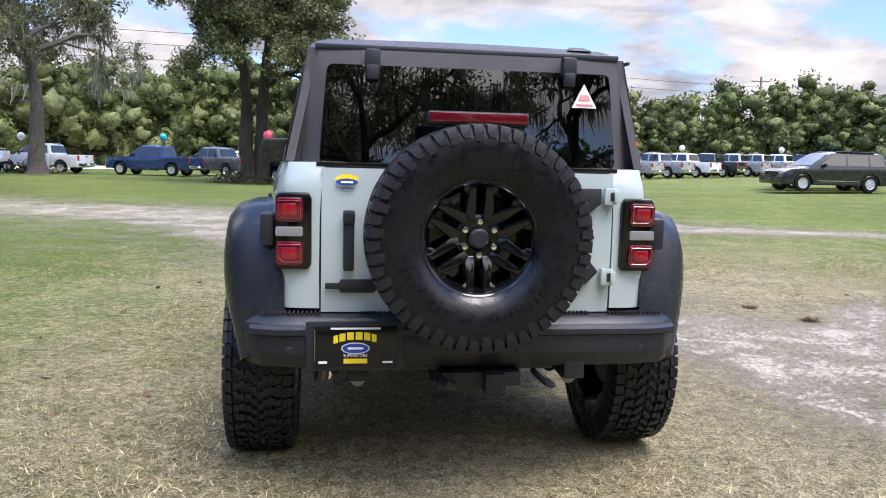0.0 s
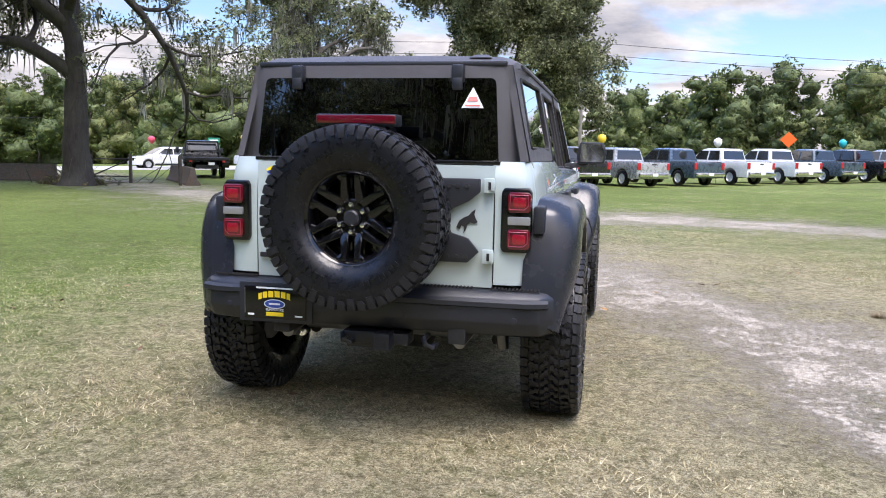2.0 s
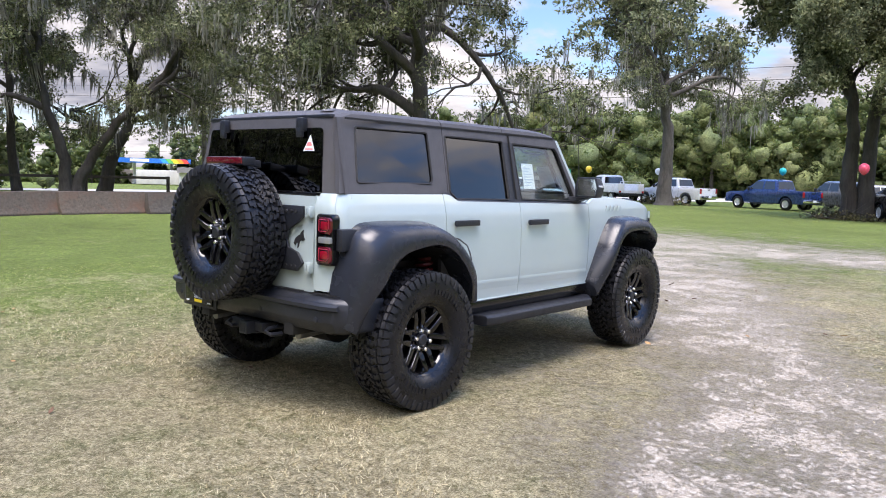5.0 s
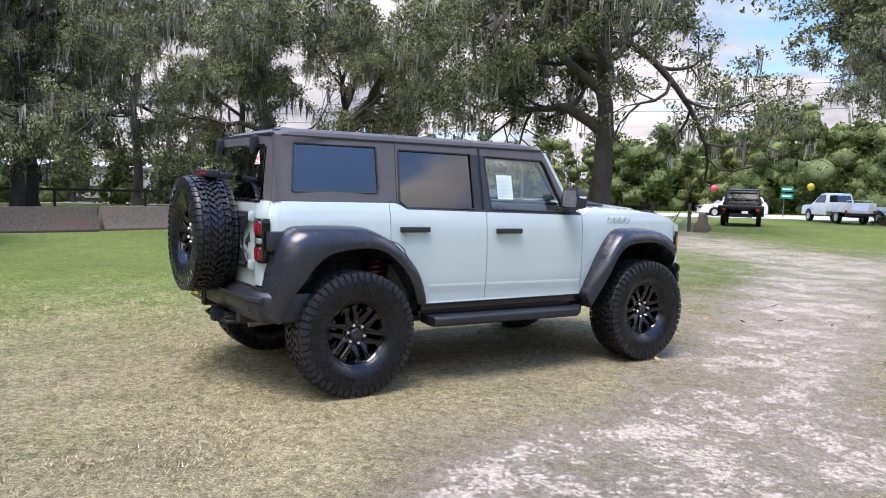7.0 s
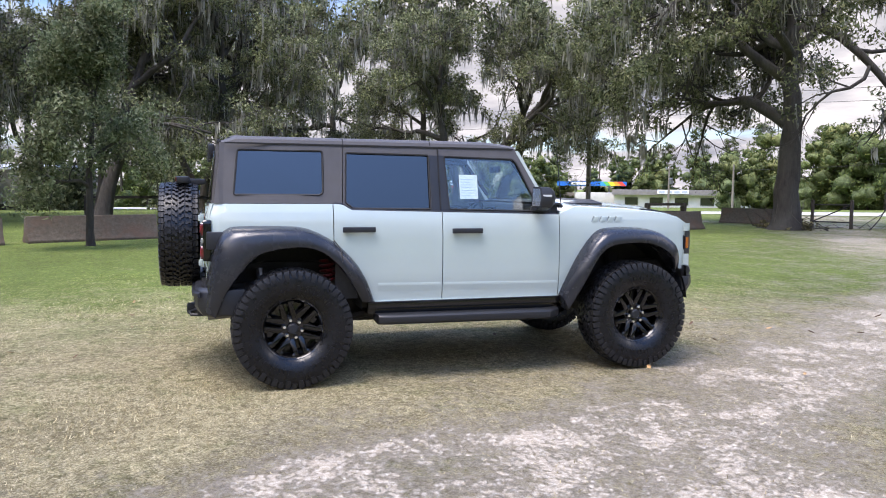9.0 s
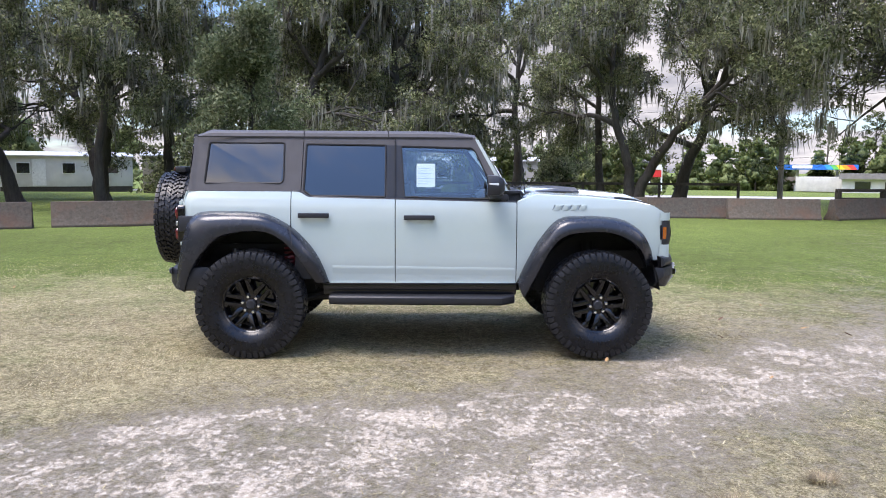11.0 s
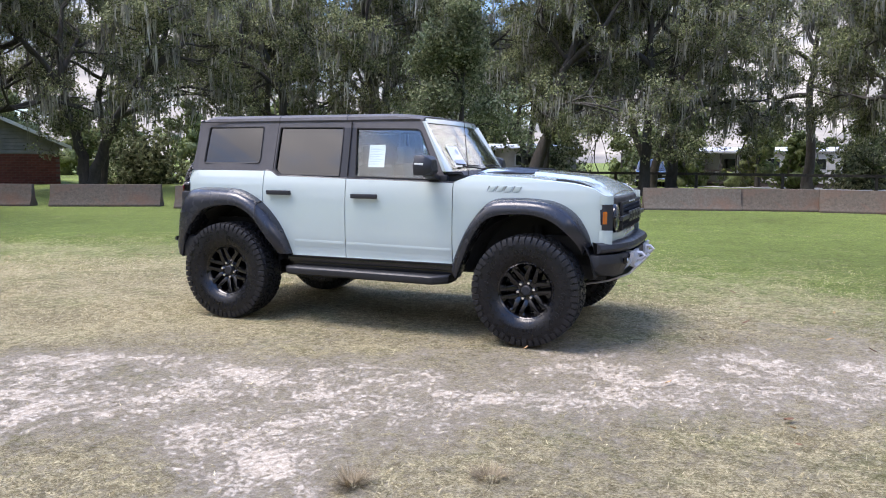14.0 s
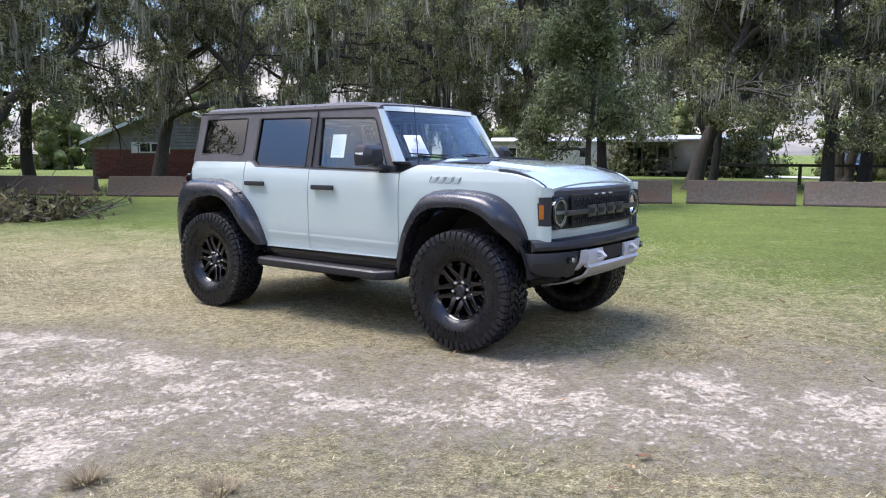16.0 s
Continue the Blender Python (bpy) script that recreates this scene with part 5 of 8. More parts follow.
def build_back():
    O = [(-0.715, 1.392), (-0.640, 1.392), (0.640, 1.392), (0.715, 1.392), (0.635, 1.860), (-0.635, 1.860)]
    I = [(-0.628, 1.393), (-0.622, 1.393), (0.622, 1.393), (0.628, 1.393), (0.590, 1.775), (-0.590, 1.775)]

    def loop(pts, n=6):
        out = []
        for (a0, b0), (a1, b1) in zip(pts, pts[1:] + pts[:1]):
            out += [(a0 + (a1 - a0) * k / n, b0 + (b1 - b0) * k / n) for k in range(n)]
        return out

    Ol, Il = loop(O), loop(I)

    def y_at(x, z):
        return back_y(z) + 0.10 * max(0, (abs(x) - 0.60) / 0.12) ** 2

    mb = MB().loft([[(x, y_at(x, z), z) for x, z in Ol], [(x, y_at(x, z), z) for x, z in Il], [(x, y_at(x, z) + 0.03, z) for x, z in Il]], True, False)
    part("hardtop_rear_frame", mb, M["hardtop"], car)
    for s in (1, -1):   # rounded corner post joining the side to the rear
        rows = []
        for z in (1.392, 1.50, 1.65, 1.80, 1.862):
            ox = 0.715 - (0.715 - 0.635) * (z - 1.392) / 0.468
            oy = y_at(ox, z)
            sx, sy = up_x(z, -0.50), -0.548 + 0.075 * (z - 1.392)
            rows.append([(s * ox, oy, z), (s * (ox + (sx - ox) * 0.55 + 0.012), oy + 0.012, z), (s * (sx + 0.004), oy + (sy - oy) * 0.6, z), (s * sx, sy + 0.05, z)])
        part("hardtop_corner_post", MB().loft(rows, False, False), M["hardtop"], car, angle=60)
    g = rounded([(-0.630, 1.396), (0.630, 1.396), (0.600, 1.795), (-0.600, 1.795)], 0.03)
    mb = MB().add([(x, back_y(z) - 0.012, z) for x, z in g], [tuple(range(len(g)))])
    ob = part("rear_window", mb, M["tint"], car, "dark rear privacy glass", thick=0.004)
    ob.visible_shadow = False
    part("rear_window_strip", MB().box((0, -0.598, 1.385), (1.28, 0.03, 0.018)), M["gloss_black"], car, bevel=0.004)
    for s in (1, -1):
        mb = MB().box((s * 0.415, -0.575, 1.815), (0.062, 0.05, 0.085)).box((s * 0.415, -0.588, 1.765), (0.052, 0.03, 0.06))
        part("window_hinge", mb, M["trim"], car, bevel=0.01)
    # tailgate
    rows = []
    for j in range(12):
        z = 0.775 + (1.372 - 0.775) * j / 11
        y = -0.632 - 0.010 * math.sin(math.pi * j / 11)
        rows.append([(x, y + 0.006 * (x / 0.62) ** 2, z) for x in np.linspace(-0.617, 0.617, 21)])
    ring = [r + [(x, y + 0.05, z) for x, y, z in r[::-1]] for r in rows]
    part("tailgate", MB().loft(ring), M["paint"], car, "pale grey-green side-hinged tailgate")
    part("tailgate_shadow_gap", MB().box((0, -0.585, 1.08), (1.27, 0.03, 0.62)), M["black"], car)
    # spare carrier plate
    out = [(-0.22, 0.90), (0.40, 0.90), (0.50, 0.90), (0.555, 0.955), (0.50, 1.02), (0.415, 1.045), (0.395, 1.10), (0.415, 1.16), (0.50, 1.20), (0.555, 1.245), (0.555, 1.31), (-0.2, 1.31), (-0.25, 1.10)]
    part("spare_carrier", MB().prism(out, "y", -0.652, -0.672), M["trim"], car, bevel=0.006)
    part("carrier_stem", MB().lathe([(0, 0.17), (-0.12, 0.15), (-0.17, 0.12), (-0.17, 0)], 24, "y", (-0.01, -0.65, 1.115)), M["trim"], car)
    for z in (1.277, 0.932):
        part("gate_hinge", MB().box((0.597, -0.655, z), (0.055, 0.03, 0.072)).box((0.618, -0.668, z), (0.022, 0.03, 0.05)), M["paint"], car, bevel=0.006)
        part("hinge_slot", MB().box((0.604, -0.672, z), (0.02, 0.004, 0.036)), M["black"], car)
        for x in (0.43, 0.475, 0.52):
            part("carrier_bolt", MB().lathe([(0, 0.0), (0, 0.011), (-0.008, 0.011), (-0.008, 0.0)], 8, "y", (x - 0.03, -0.672, z - 0.003)), M["black"], car)
    # pull handle and badges
    mb = MB().box((-0.505, -0.650, 1.075), (0.045, 0.03, 0.25)).box((-0.505, -0.665, 1.175), (0.05, 0.03, 0.055))
    part("tailgate_handle", mb, M["trim"], car, "black vertical pull handle", bevel=0.012)
    out = [(-0.60, 0.875), (-0.545, 0.875), (-0.535, 0.86), (-0.40, 0.86), (-0.385, 0.875), (-0.33, 0.875), (-0.33, 0.90), (-0.385, 0.90), (-0.40, 0.915), (-0.535, 0.915), (-0.545, 0.90), (-0.60, 0.90)]
    part("name_badge", MB().prism(out, "y", -0.640, -0.650), M["black"], car, "black plain badge", bevel=0.003)
    out = [(0.436, 1.070), (0.452, 1.105), (0.475, 1.120), (0.495, 1.128), (0.515, 1.150), (0.530, 1.160), (0.524, 1.135), (0.530, 1.118), (0.541, 1.098), (0.526, 1.090), (0.505, 1.095), (0.490, 1.085), (0.484, 1.058), (0.472, 1.042), (0.476, 1.072), (0.462, 1.080), (0.452, 1.060)]
    part("rear_emblem", MB().prism(out, "y", -0.639, -0.645), M["black"], car, "black plain emblem")
    # bumper
    prof = [(-0.545, 0.775), (-0.685, 0.765), (-0.718, 0.740), (-0.728, 0.690), (-0.728, 0.620), (-0.690, 0.555), (-0.640, 0.540), (-0.545, 0.560)]
    rows = []
    for x, dy, sz in ((-0.955, 0.20, 0.86), (-0.925, 0.10, 0.93), (-0.86, 0.035, 1.0), (-0.70, 0.005, 1.0), (-0.35, 0.0, 1.0), (0.0, 0.0, 1.0), (0.35, 0.0, 1.0), (0.70, 0.005, 1.0), (0.86, 0.035, 1.0), (0.925, 0.10, 0.93), (0.955, 0.20, 0.86)):
        rows.append([(x, y + dy, 0.66 + (z - 0.66) * sz) for y, z in prof])
    part("rear_bumper", MB().loft(rows), M["trim"], car, "dark grained plastic rear bumper", bevel=0.010)
    rows = [[(x, y + dy, z) for y, z in ((-0.722, 0.735), (-0.742, 0.722), (-0.742, 0.700), (-0.724, 0.690))] for x, dy in ((-0.90, 0.05), (-0.80, 0.01), (-0.4, 0), (0.4, 0), (0.80, 0.01), (0.90, 0.05))]
    part("bumper_ridge", MB().loft(rows), M["trim"], car)
    for x0, x1 in ((-0.85, -0.62), (-0.45, -0.20), (0.28, 0.52), (0.62, 0.85)):
        for k in range(14):
            x = x0 + (x1 - x0) * k / 13
            part("step_rib", MB().box((x, -0.632, 0.776), (0.007, 0.06, 0.008)), M["black"], car)
    for x in (-0.74, 0.207, 0.74):
        part("parking_sensor", MB().lathe([(0.0, 0.018), (-0.008, 0.018), (-0.010, 0.012), (-0.010, 0)], 14, "y", (x, -0.722 + (0.01 if abs(x) > 0.5 else 0), 0.632)), M["trim"], car)
    # number plate panel: dealer insert, drawn as plain shapes
    pl = part("number_plate", MB().box((-0.475, -0.742, 0.655), (0.335, 0.012, 0.165)), M["gloss_black"], car, "black dealer plate with yellow and blue print", bevel=0.004)
    part("plate_recess", MB().box((-0.475, -0.731, 0.655), (0.40, 0.016, 0.205)), M["trim"], car, bevel=0.008)

    def plate_bar(mb, mat_, name):
        part(name, mb, mat_, pl)

    arc = [(-0.475 + 0.105 * math.sin(t), 0.655 + 0.030 * math.cos(t * 1.1) + 0.012) for t in np.linspace(-1.0, 1.0, 13)]
    for i in range(6):
        (xa, za), (xb, zb_) = arc[2 * i], arc[2 * i + 1]
        xb += (arc[2 * i + 2][0] - xb) * 0.6
        plate_bar(MB().add([(xa, -0.749, za - 0.012), (xb, -0.749, zb_ - 0.012), (xb, -0.749, zb_ + 0.020), (xa, -0.749, za + 0.020)], [(0, 1, 2, 3)]), M["yellow"], "yellow_bar")
    plate_bar(MB().add([(-0.475 + 0.058 * math.cos(t), -0.7505, 0.650 + 0.024 * math.sin(t)) for t in np.linspace(0, 2 * math.pi, 24, False)], [tuple(range(24))]), M["paper"], "white_oval")
    plate_bar(MB().add([(-0.475 + 0.053 * math.cos(t), -0.7515, 0.650 + 0.020 * math.sin(t)) for t in np.linspace(0, 2 * math.pi, 24, False)], [tuple(range(24))]), M["blue_print"], "blue_oval")
    plate_bar(MB().box((-0.475, -0.752, 0.650), (0.062, 0.001, 0.009)), M["paper"], "white_bar")
    plate_bar(MB().box((-0.475, -0.749, 0.597), (0.095, 0.001, 0.020)), M["yellow"], "yellow_bar")
    plate_bar(MB().box((-0.475, -0.749, 0.731), (0.20, 0.001, 0.008)), M["paper"], "white_bar")
    plate_bar(MB().box((-0.605, -0.749, 0.592), (0.035, 0.001, 0.010)), M["paper"], "white_bar")
    plate_bar(MB().box((-0.345, -0.749, 0.592), (0.040, 0.001, 0.008)), M["paper"], "white_bar")
    plate_bar(MB().box((-0.638, -0.749, 0.662), (0.004, 0.001, 0.13)), M["steel"], "frame_edge")
    text_on("SUPERSTORE", 0.017, (-0.475, -0.7495, 0.619), (90, 0, 0), M["paper"], pl)
    # dealer sticker on the tailgate
    st = part("dealer_sticker", MB().add([(-0.515 + 0.045 * math.cos(t), -0.6455, 1.315 + 0.014 * math.sin(t)) for t in np.linspace(0, 2 * math.pi, 20, False)], [tuple(range(20))]), M["blue_print"], car, "small yellow and blue dealer sticker")
    part("yellow_arc", MB().loft([[(-0.515 + r * math.sin(t), -0.6452, 1.300 + r * 0.8 * math.cos(t)) for t in np.linspace(-1.0, 1.0, 9)] for r in (0.038, 0.060)], False, False), M["yellow"], st)
    part("white_bar", MB().box((-0.515, -0.6462, 1.315), (0.05, 0.0005, 0.008)), M["paper"], st)
    part("grey_bar", MB().box((-0.515, -0.6452, 1.290), (0.05, 0.0005, 0.006)), M["ink"], st)
    # triangular sticker on the glass
    yb = back_y(1.70) - 0.0185
    tri = part("warning_sticker", MB().add([(0.435, yb - 0.006, 1.650), (0.545, yb - 0.006, 1.650), (0.490, yb + 0.008, 1.752)], [(0, 1, 2)]), M["paper"], car, "white triangular sticker with red print")
    part("red_band", MB().add([(0.462, yb - 0.005, 1.682), (0.518, yb - 0.005, 1.682), (0.508, yb - 0.001, 1.705), (0.472, yb - 0.001, 1.705)], [(0, 1, 2, 3)]), M["pink_print"], tri)
    part("red_bar", MB().box((0.490, yb - 0.0075, 1.662), (0.075, 0.001, 0.008)), M["pink_print"], tri)
    # brake light above the spare
    bl = part("high_brake_light", MB().box((-0.015, -0.800, 1.575), (0.40, 0.10, 0.055)).box((-0.015, -0.70, 1.560), (0.16, 0.16, 0.05)), M["trim"], car, bevel=0.012)
    part("lens", MB().box((-0.015, -0.852, 1.578), (0.385, 0.012, 0.040)), M["red_lens"], bl, "dark red lens", bevel=0.005)
    part("brake_light_arm", MB().box((-0.015, -0.76, 1.40), (0.10, 0.05, 0.34)), M["trim"], car, bevel=0.01)


def text_on(words, size, at, turn, mat_, parent):
    cu = bpy.data.curves.new("lettering", "FONT")
    cu.body, cu.size, cu.align_x, cu.align_y = words, size, "CENTER", "CENTER"
    cu.extrude = 0.0003
    ob = bpy.data.objects.new("lettering", cu)
    scene.collection.objects.link(ob)
    dg = bpy.context.evaluated_depsgraph_get()
    me = bpy.data.meshes.new_from_object(ob.evaluated_get(dg))
    bpy.data.objects.remove(ob)
    me.materials.clear()
    me.materials.append(mat_)
    out = new("lettering", me)
    out.parent = parent
    out.matrix_basis = pose(*at, *turn)
    return out


build_back()


def build_tail_lights():
    for s in (1, -1):
        def box(x0, x1, z0, z1, y0, y1, cut=0.02):
            pts = [(x0, z0 + cut), (x0 + cut * 0.6, z0), (x1 - cut * 0.6, z0), (x1, z0 + cut), (x1, z1 - cut), (x1 - cut * 0.6, z1), (x0 + cut * 0.6, z1), (x0, z1 - cut)]
            return MB().prism([(s * x, z) for x, z in pts], "y", y0, y1)

        tl = part("tail_light", box(0.655, 0.802, 0.955, 1.270, -0.585, -0.650, 0.022), M["gloss_black"], car, "black-framed red tail light", bevel=0.012)
        for z0, z1 in ((1.150, 1.250), (0.972, 1.072)):
            part("red_lens", box(0.688, 0.800, z0, z1, -0.60, -0.664, 0.016), M["red_lens"], tl, "glossy red lens", bevel=0.008)
            part("red_reflector", box(0.714, 0.778, z0 + 0.026, z1 - 0.024, -0.65, -0.666, 0.010), M["red_bright"], tl, "bright red reflector", bevel=0.004)
            # thin pale loop in place of the highlight on the lens's inner edge
            loop = [(0.700, z1 - 0.014), (0.788, z1 - 0.014), (0.788, z0 + 0.034), (0.768, z0 + 0.016), (0.700, z0 + 0.016)]
            part("light_guide", MB().tube([(s * x, -0.6665, z) for x, z in loop + loop[:1]], 0.0022, 5, False), M["lens_highlight"], tl, "pale red painted highlight along the lens edge")
        part("reversing_lens", box(0.690, 0.800, 1.092, 1.132, -0.60, -0.664, 0.006), M["rev_lens"], tl, "clear reversing lens", bevel=0.005)
        part("side_marker", MB().box((s * 0.836, -0.560, 1.115), (0.055, 0.13, 0.135)), M["trim"], tl, "black side cover", bevel=0.014)


build_tail_lights()


# ---- wheels ----
TYRE_R = 0.460


def tyre_mesh():
    """All-terrain tyre on its side: outer face towards +x, with tread blocks."""
    half = 0.158
    prof = [(0.098, 0.226), (0.118, 0.238), (0.140, 0.275), (0.152, 0.325), (0.154, 0.365), (0.149, 0.405), (0.140, 0.432), (0.118, 0.440), (0.06, 0.444), (0, 0.445)]
    prof = prof + [(-a, r) for a, r in prof[-2::-1]]
    wall, mb = MB().lathe(prof, 72, "x"), MB()

    def poly(pts, top=TYRE_R, low=0.438, shrink=0.0022):
        """A tread block from an outline of (angle, x)."""
        ct, cx = sum(q[0] for q in pts) / len(pts), sum(q[1] for q in pts) / len(pts)
        rings = []
        for r, k in ((low, 1.0), (top, 1 - shrink * 24)):
            ring = []
            for t, x in pts:
                t, x = ct + (t - ct) * k, cx + (x - cx) * k
                rr = r - 0.010 * max(0.0, (abs(x) - 0.105) / 0.04) ** 2 - 0.003 * (abs(x) / 0.1) ** 2
                ring.append((x, rr * math.cos(t), rr * math.sin(t)))
            rings.append(ring)
        mb.loft(rings)

    n = 52
    p = 2 * math.pi / n
    for i in range(n):
        for s in (1, -1):
            t = i * p + (0.0 if s > 0 else p * 0.5)
            g = p * 0.13
            # hooked centre block, kinked second block, shoulder block, side biter
            poly([(t + g, s * 0.004), (t + p * 0.62, s * 0.004), (t + p * 0.62, s * 0.022), (t + p * 1.05, s * 0.030), (t + p * 0.98, s * 0.050), (t + p * 0.44 + g, s * 0.044), (t + p * 0.40, s * 0.026), (t + g, s * 0.022)])
            u = t + p * (0.35 if i % 2 else 0.22)
            if i % 2:
                poly([(u + g, s * 0.053), (u + p * 0.80, s * 0.058), (u + p * 0.62, s * 0.078), (u + p * 0.96, s * 0.086), (u + p * 0.90, s * 0.104), (u + p * 0.20, s * 0.098), (u + p * 0.30, s * 0.078), (u + g * 0.4, s * 0.070)])
            else:
                poly([(u + p * 0.30, s * 0.055), (u + p * 0.98, s * 0.052), (u + p * 0.92, s * 0.070), (u + p * 0.66, s * 0.080), (u + p * 0.82, s * 0.103), (u + g, s * 0.105), (u + g * 0.8, s * 0.086), (u + p * 0.36, s * 0.076)])
            u = t + p * 0.10
            w = 0.150 if i % 2 else 0.143
            poly([(u, s * 0.108), (u + p * 0.82, s * 0.112), (u + p * 0.88, s * w), (u + p * 0.06, s * w)], TYRE_R - 0.001, 0.428)
            # stepped biter down the shoulder, long and short by turns
            a0, a1 = u + p * 0.0, u + p * 0.90
            deep = 0.388 if i % 2 else 0.402
            rings = []
            for x, r, k0, k1, d in ((0.138, 0.450, 0.0, 1.0, 0.010), (0.146, 0.428, 0.0, 1.0, 0.009), (0.150, (0.428 + deep) / 2, 0.06, 0.94, 0.006), (0.1525, deep, 0.06, 0.94 if i % 2 else 0.70, 0.005)):
                t0, t1 = a0 + (a1 - a0) * k0, a0 + (a1 - a0) * k1
                rings.append([(s * (x + e), r * math.cos(tt), r * math.sin(tt)) for tt, e in ((t0, -0.006), (t0 + (t1 - t0) * 0.10, d), (t1 - (t1 - t0) * 0.10, d), (t1, -0.006))])
            mb.loft(rings, True, True, flip=s < 0)
    return wall, mb


def wheel_rim():
    """Six split spokes, dished rim, gloss black."""
    mb = MB()
    mb.lathe([(-0.10, 0.222), (-0.085, 0.205), (0.06, 0.200), (0.085, 0.210), (0.105, 0.226), (0.112, 0.234), (0.104, 0.236), (0.092, 0.228)], 56, "x")
    mb.lathe([(-0.02, 0.20), (-0.02, 0.05), (0.0, 0.0)], 40, "x")
    mb.lathe([(0.050, 0.0), (0.052, 0.040), (0.056, 0.088), (0.050, 0.096), (-0.01, 0.098)], 40, "x")
    for k in range(6):
        t = math.radians(60 * k + 90)
        c, s_ = math.cos(t), math.sin(t)

        def at(r, w, x):
            return (x, r * c - w * s_, r * s_ + w * c)

        for side in (1, -1):
            # each spoke is a pair of parallel bars, set apart by a slot
            rings = []
            for r, w0, w1, x in ((0.074, 0.013, 0.046, 0.058), (0.100, 0.014, 0.060, 0.068), (0.150, 0.015, 0.055, 0.082), (0.192, 0.016, 0.049, 0.088), (0.213, 0.016, 0.049, 0.090)):
                rings.append([at(r, side * w0, x), at(r, side * (w0 + 0.004), x + 0.007), at(r, side * (w1 - 0.004), x + 0.007), at(r, side * w1, x), at(r, side * w1, x - 0.045), at(r, side * w0, x - 0.045)])
            mb.loft(rings, flip=side < 0)
            # hooked foot on the rim
            rings = []
            for r, w0, w1, x in ((0.178, 0.040, 0.052, 0.084), (0.190, 0.040, 0.068, 0.089), (0.213, 0.040, 0.071, 0.094)):
                rings.append([at(r, side * w0, x), at(r, side * w1, x), at(r, side * w1, x - 0.03), at(r, side * w0, x - 0.03)])
            mb.loft(rings, flip=side < 0)
        # web in the fork between neighbouring spokes
        u = t + math.radians(30)
        mb.box((0.040, 0.098 * math.cos(u), 0.098 * math.sin(u)), (0.044, 0.034, 0.052), Euler((u, 0, 0)).to_matrix())
    return mb


def marks_ring(mb, word_angle, count, r0, r1, gap):
    """Raised plain bars on the tyre wall in place of lettering."""
    for k in range(count):
        a0 = word_angle + k * gap
        a1 = a0 + gap * 0.62
        vs = [(x, r * math.cos(t), r * math.sin(t)) for x in (0.1500, 0.1565) for r in (r0, r1) for t in (a0, a1)]
        mb.add(vs, [(4, 5, 7, 6), (0, 1, 5, 4), (2, 6, 7, 3), (0, 4, 6, 2), (1, 3, 7, 5)])
    return mb


def build_wheels():
    wall, blocks = tyre_mesh()
    tm, km = mesh_of("tyre", wall, M["tyre"], angle=30), mesh_of("tread", blocks, M["tread"], angle=30)
    wm = mesh_of("wheel", wheel_rim(), M["rim_black"], bevel=0.0032, segments=2, angle=30)
    cap = MB().lathe([(0.050, 0.042), (0.078, 0.040), (0.086, 0.031), (0.086, 0.0)], 24, "x")
    cm = mesh_of("hub_cap", cap, M["trim"])
    nut = MB().lathe([(0.050, 0.0165), (0.082, 0.0158), (0.090, 0.011), (0.092, 0.0)], 12, "x")
    nm = mesh_of("wheel_nut", nut, M["chrome"])
    bars = MB()
    for a0 in (0.3, 0.3 + math.pi):
        marks_ring(bars, a0, 9, 0.305, 0.345, 0.105)
        marks_ring(bars, a0 + 1.5, 8, 0.312, 0.340, 0.09)
    bmn = mesh_of("sidewall_relief", bars, M["tyre"])
    spots = [("wheel", pose(0.898, 0, HUB_Z, 17, 0, 0), ""), ("wheel", pose(0.905, WB, HUB_Z, 40, 0, 0), ""), ("wheel", pose(-0.893, 0, HUB_Z, 5, 0, 180), ""), ("wheel", pose(-0.905, WB, HUB_Z, 28, 0, 180), ""),
             ("spare_wheel", pose(-0.012, -0.835, 1.118, 0, 0, -90) @ Matrix.Diagonal((1.0, 0.957, 0.957, 1.0)), "black spare wheel with all-terrain tyre on the tailgate")]
    for name, m, label in spots:
        w = new(name, wm)
        w.parent, w.matrix_basis = car, m
        tagged(w, label or "gloss black wheel with wide all-terrain tyre")
        for nme, me, mm in [("tyre", tm, Matrix()), ("tread", km, Matrix()), ("hub_cap", cm, Matrix()), ("sidewall_relief", bmn, Matrix())] + [("wheel_nut", nm, pose(0, 0.068 * math.cos((k + 0.5) * math.pi / 3), 0.068 * math.sin((k + 0.5) * math.pi / 3))) for k in range(6)]:
            o = new(nme, me)
            o.parent, o.matrix_basis = w, mm
            if nme in ("tread", "sidewall_relief"):
                tagged(o, kind="stuff")
        if "spare" not in name:
            d = part("brake_disc", MB().lathe([(-0.06, 0.0), (-0.06, 0.165), (-0.04, 0.165), (-0.04, 0.0)], 32, "x"), M["steel"], w)


build_wheels()


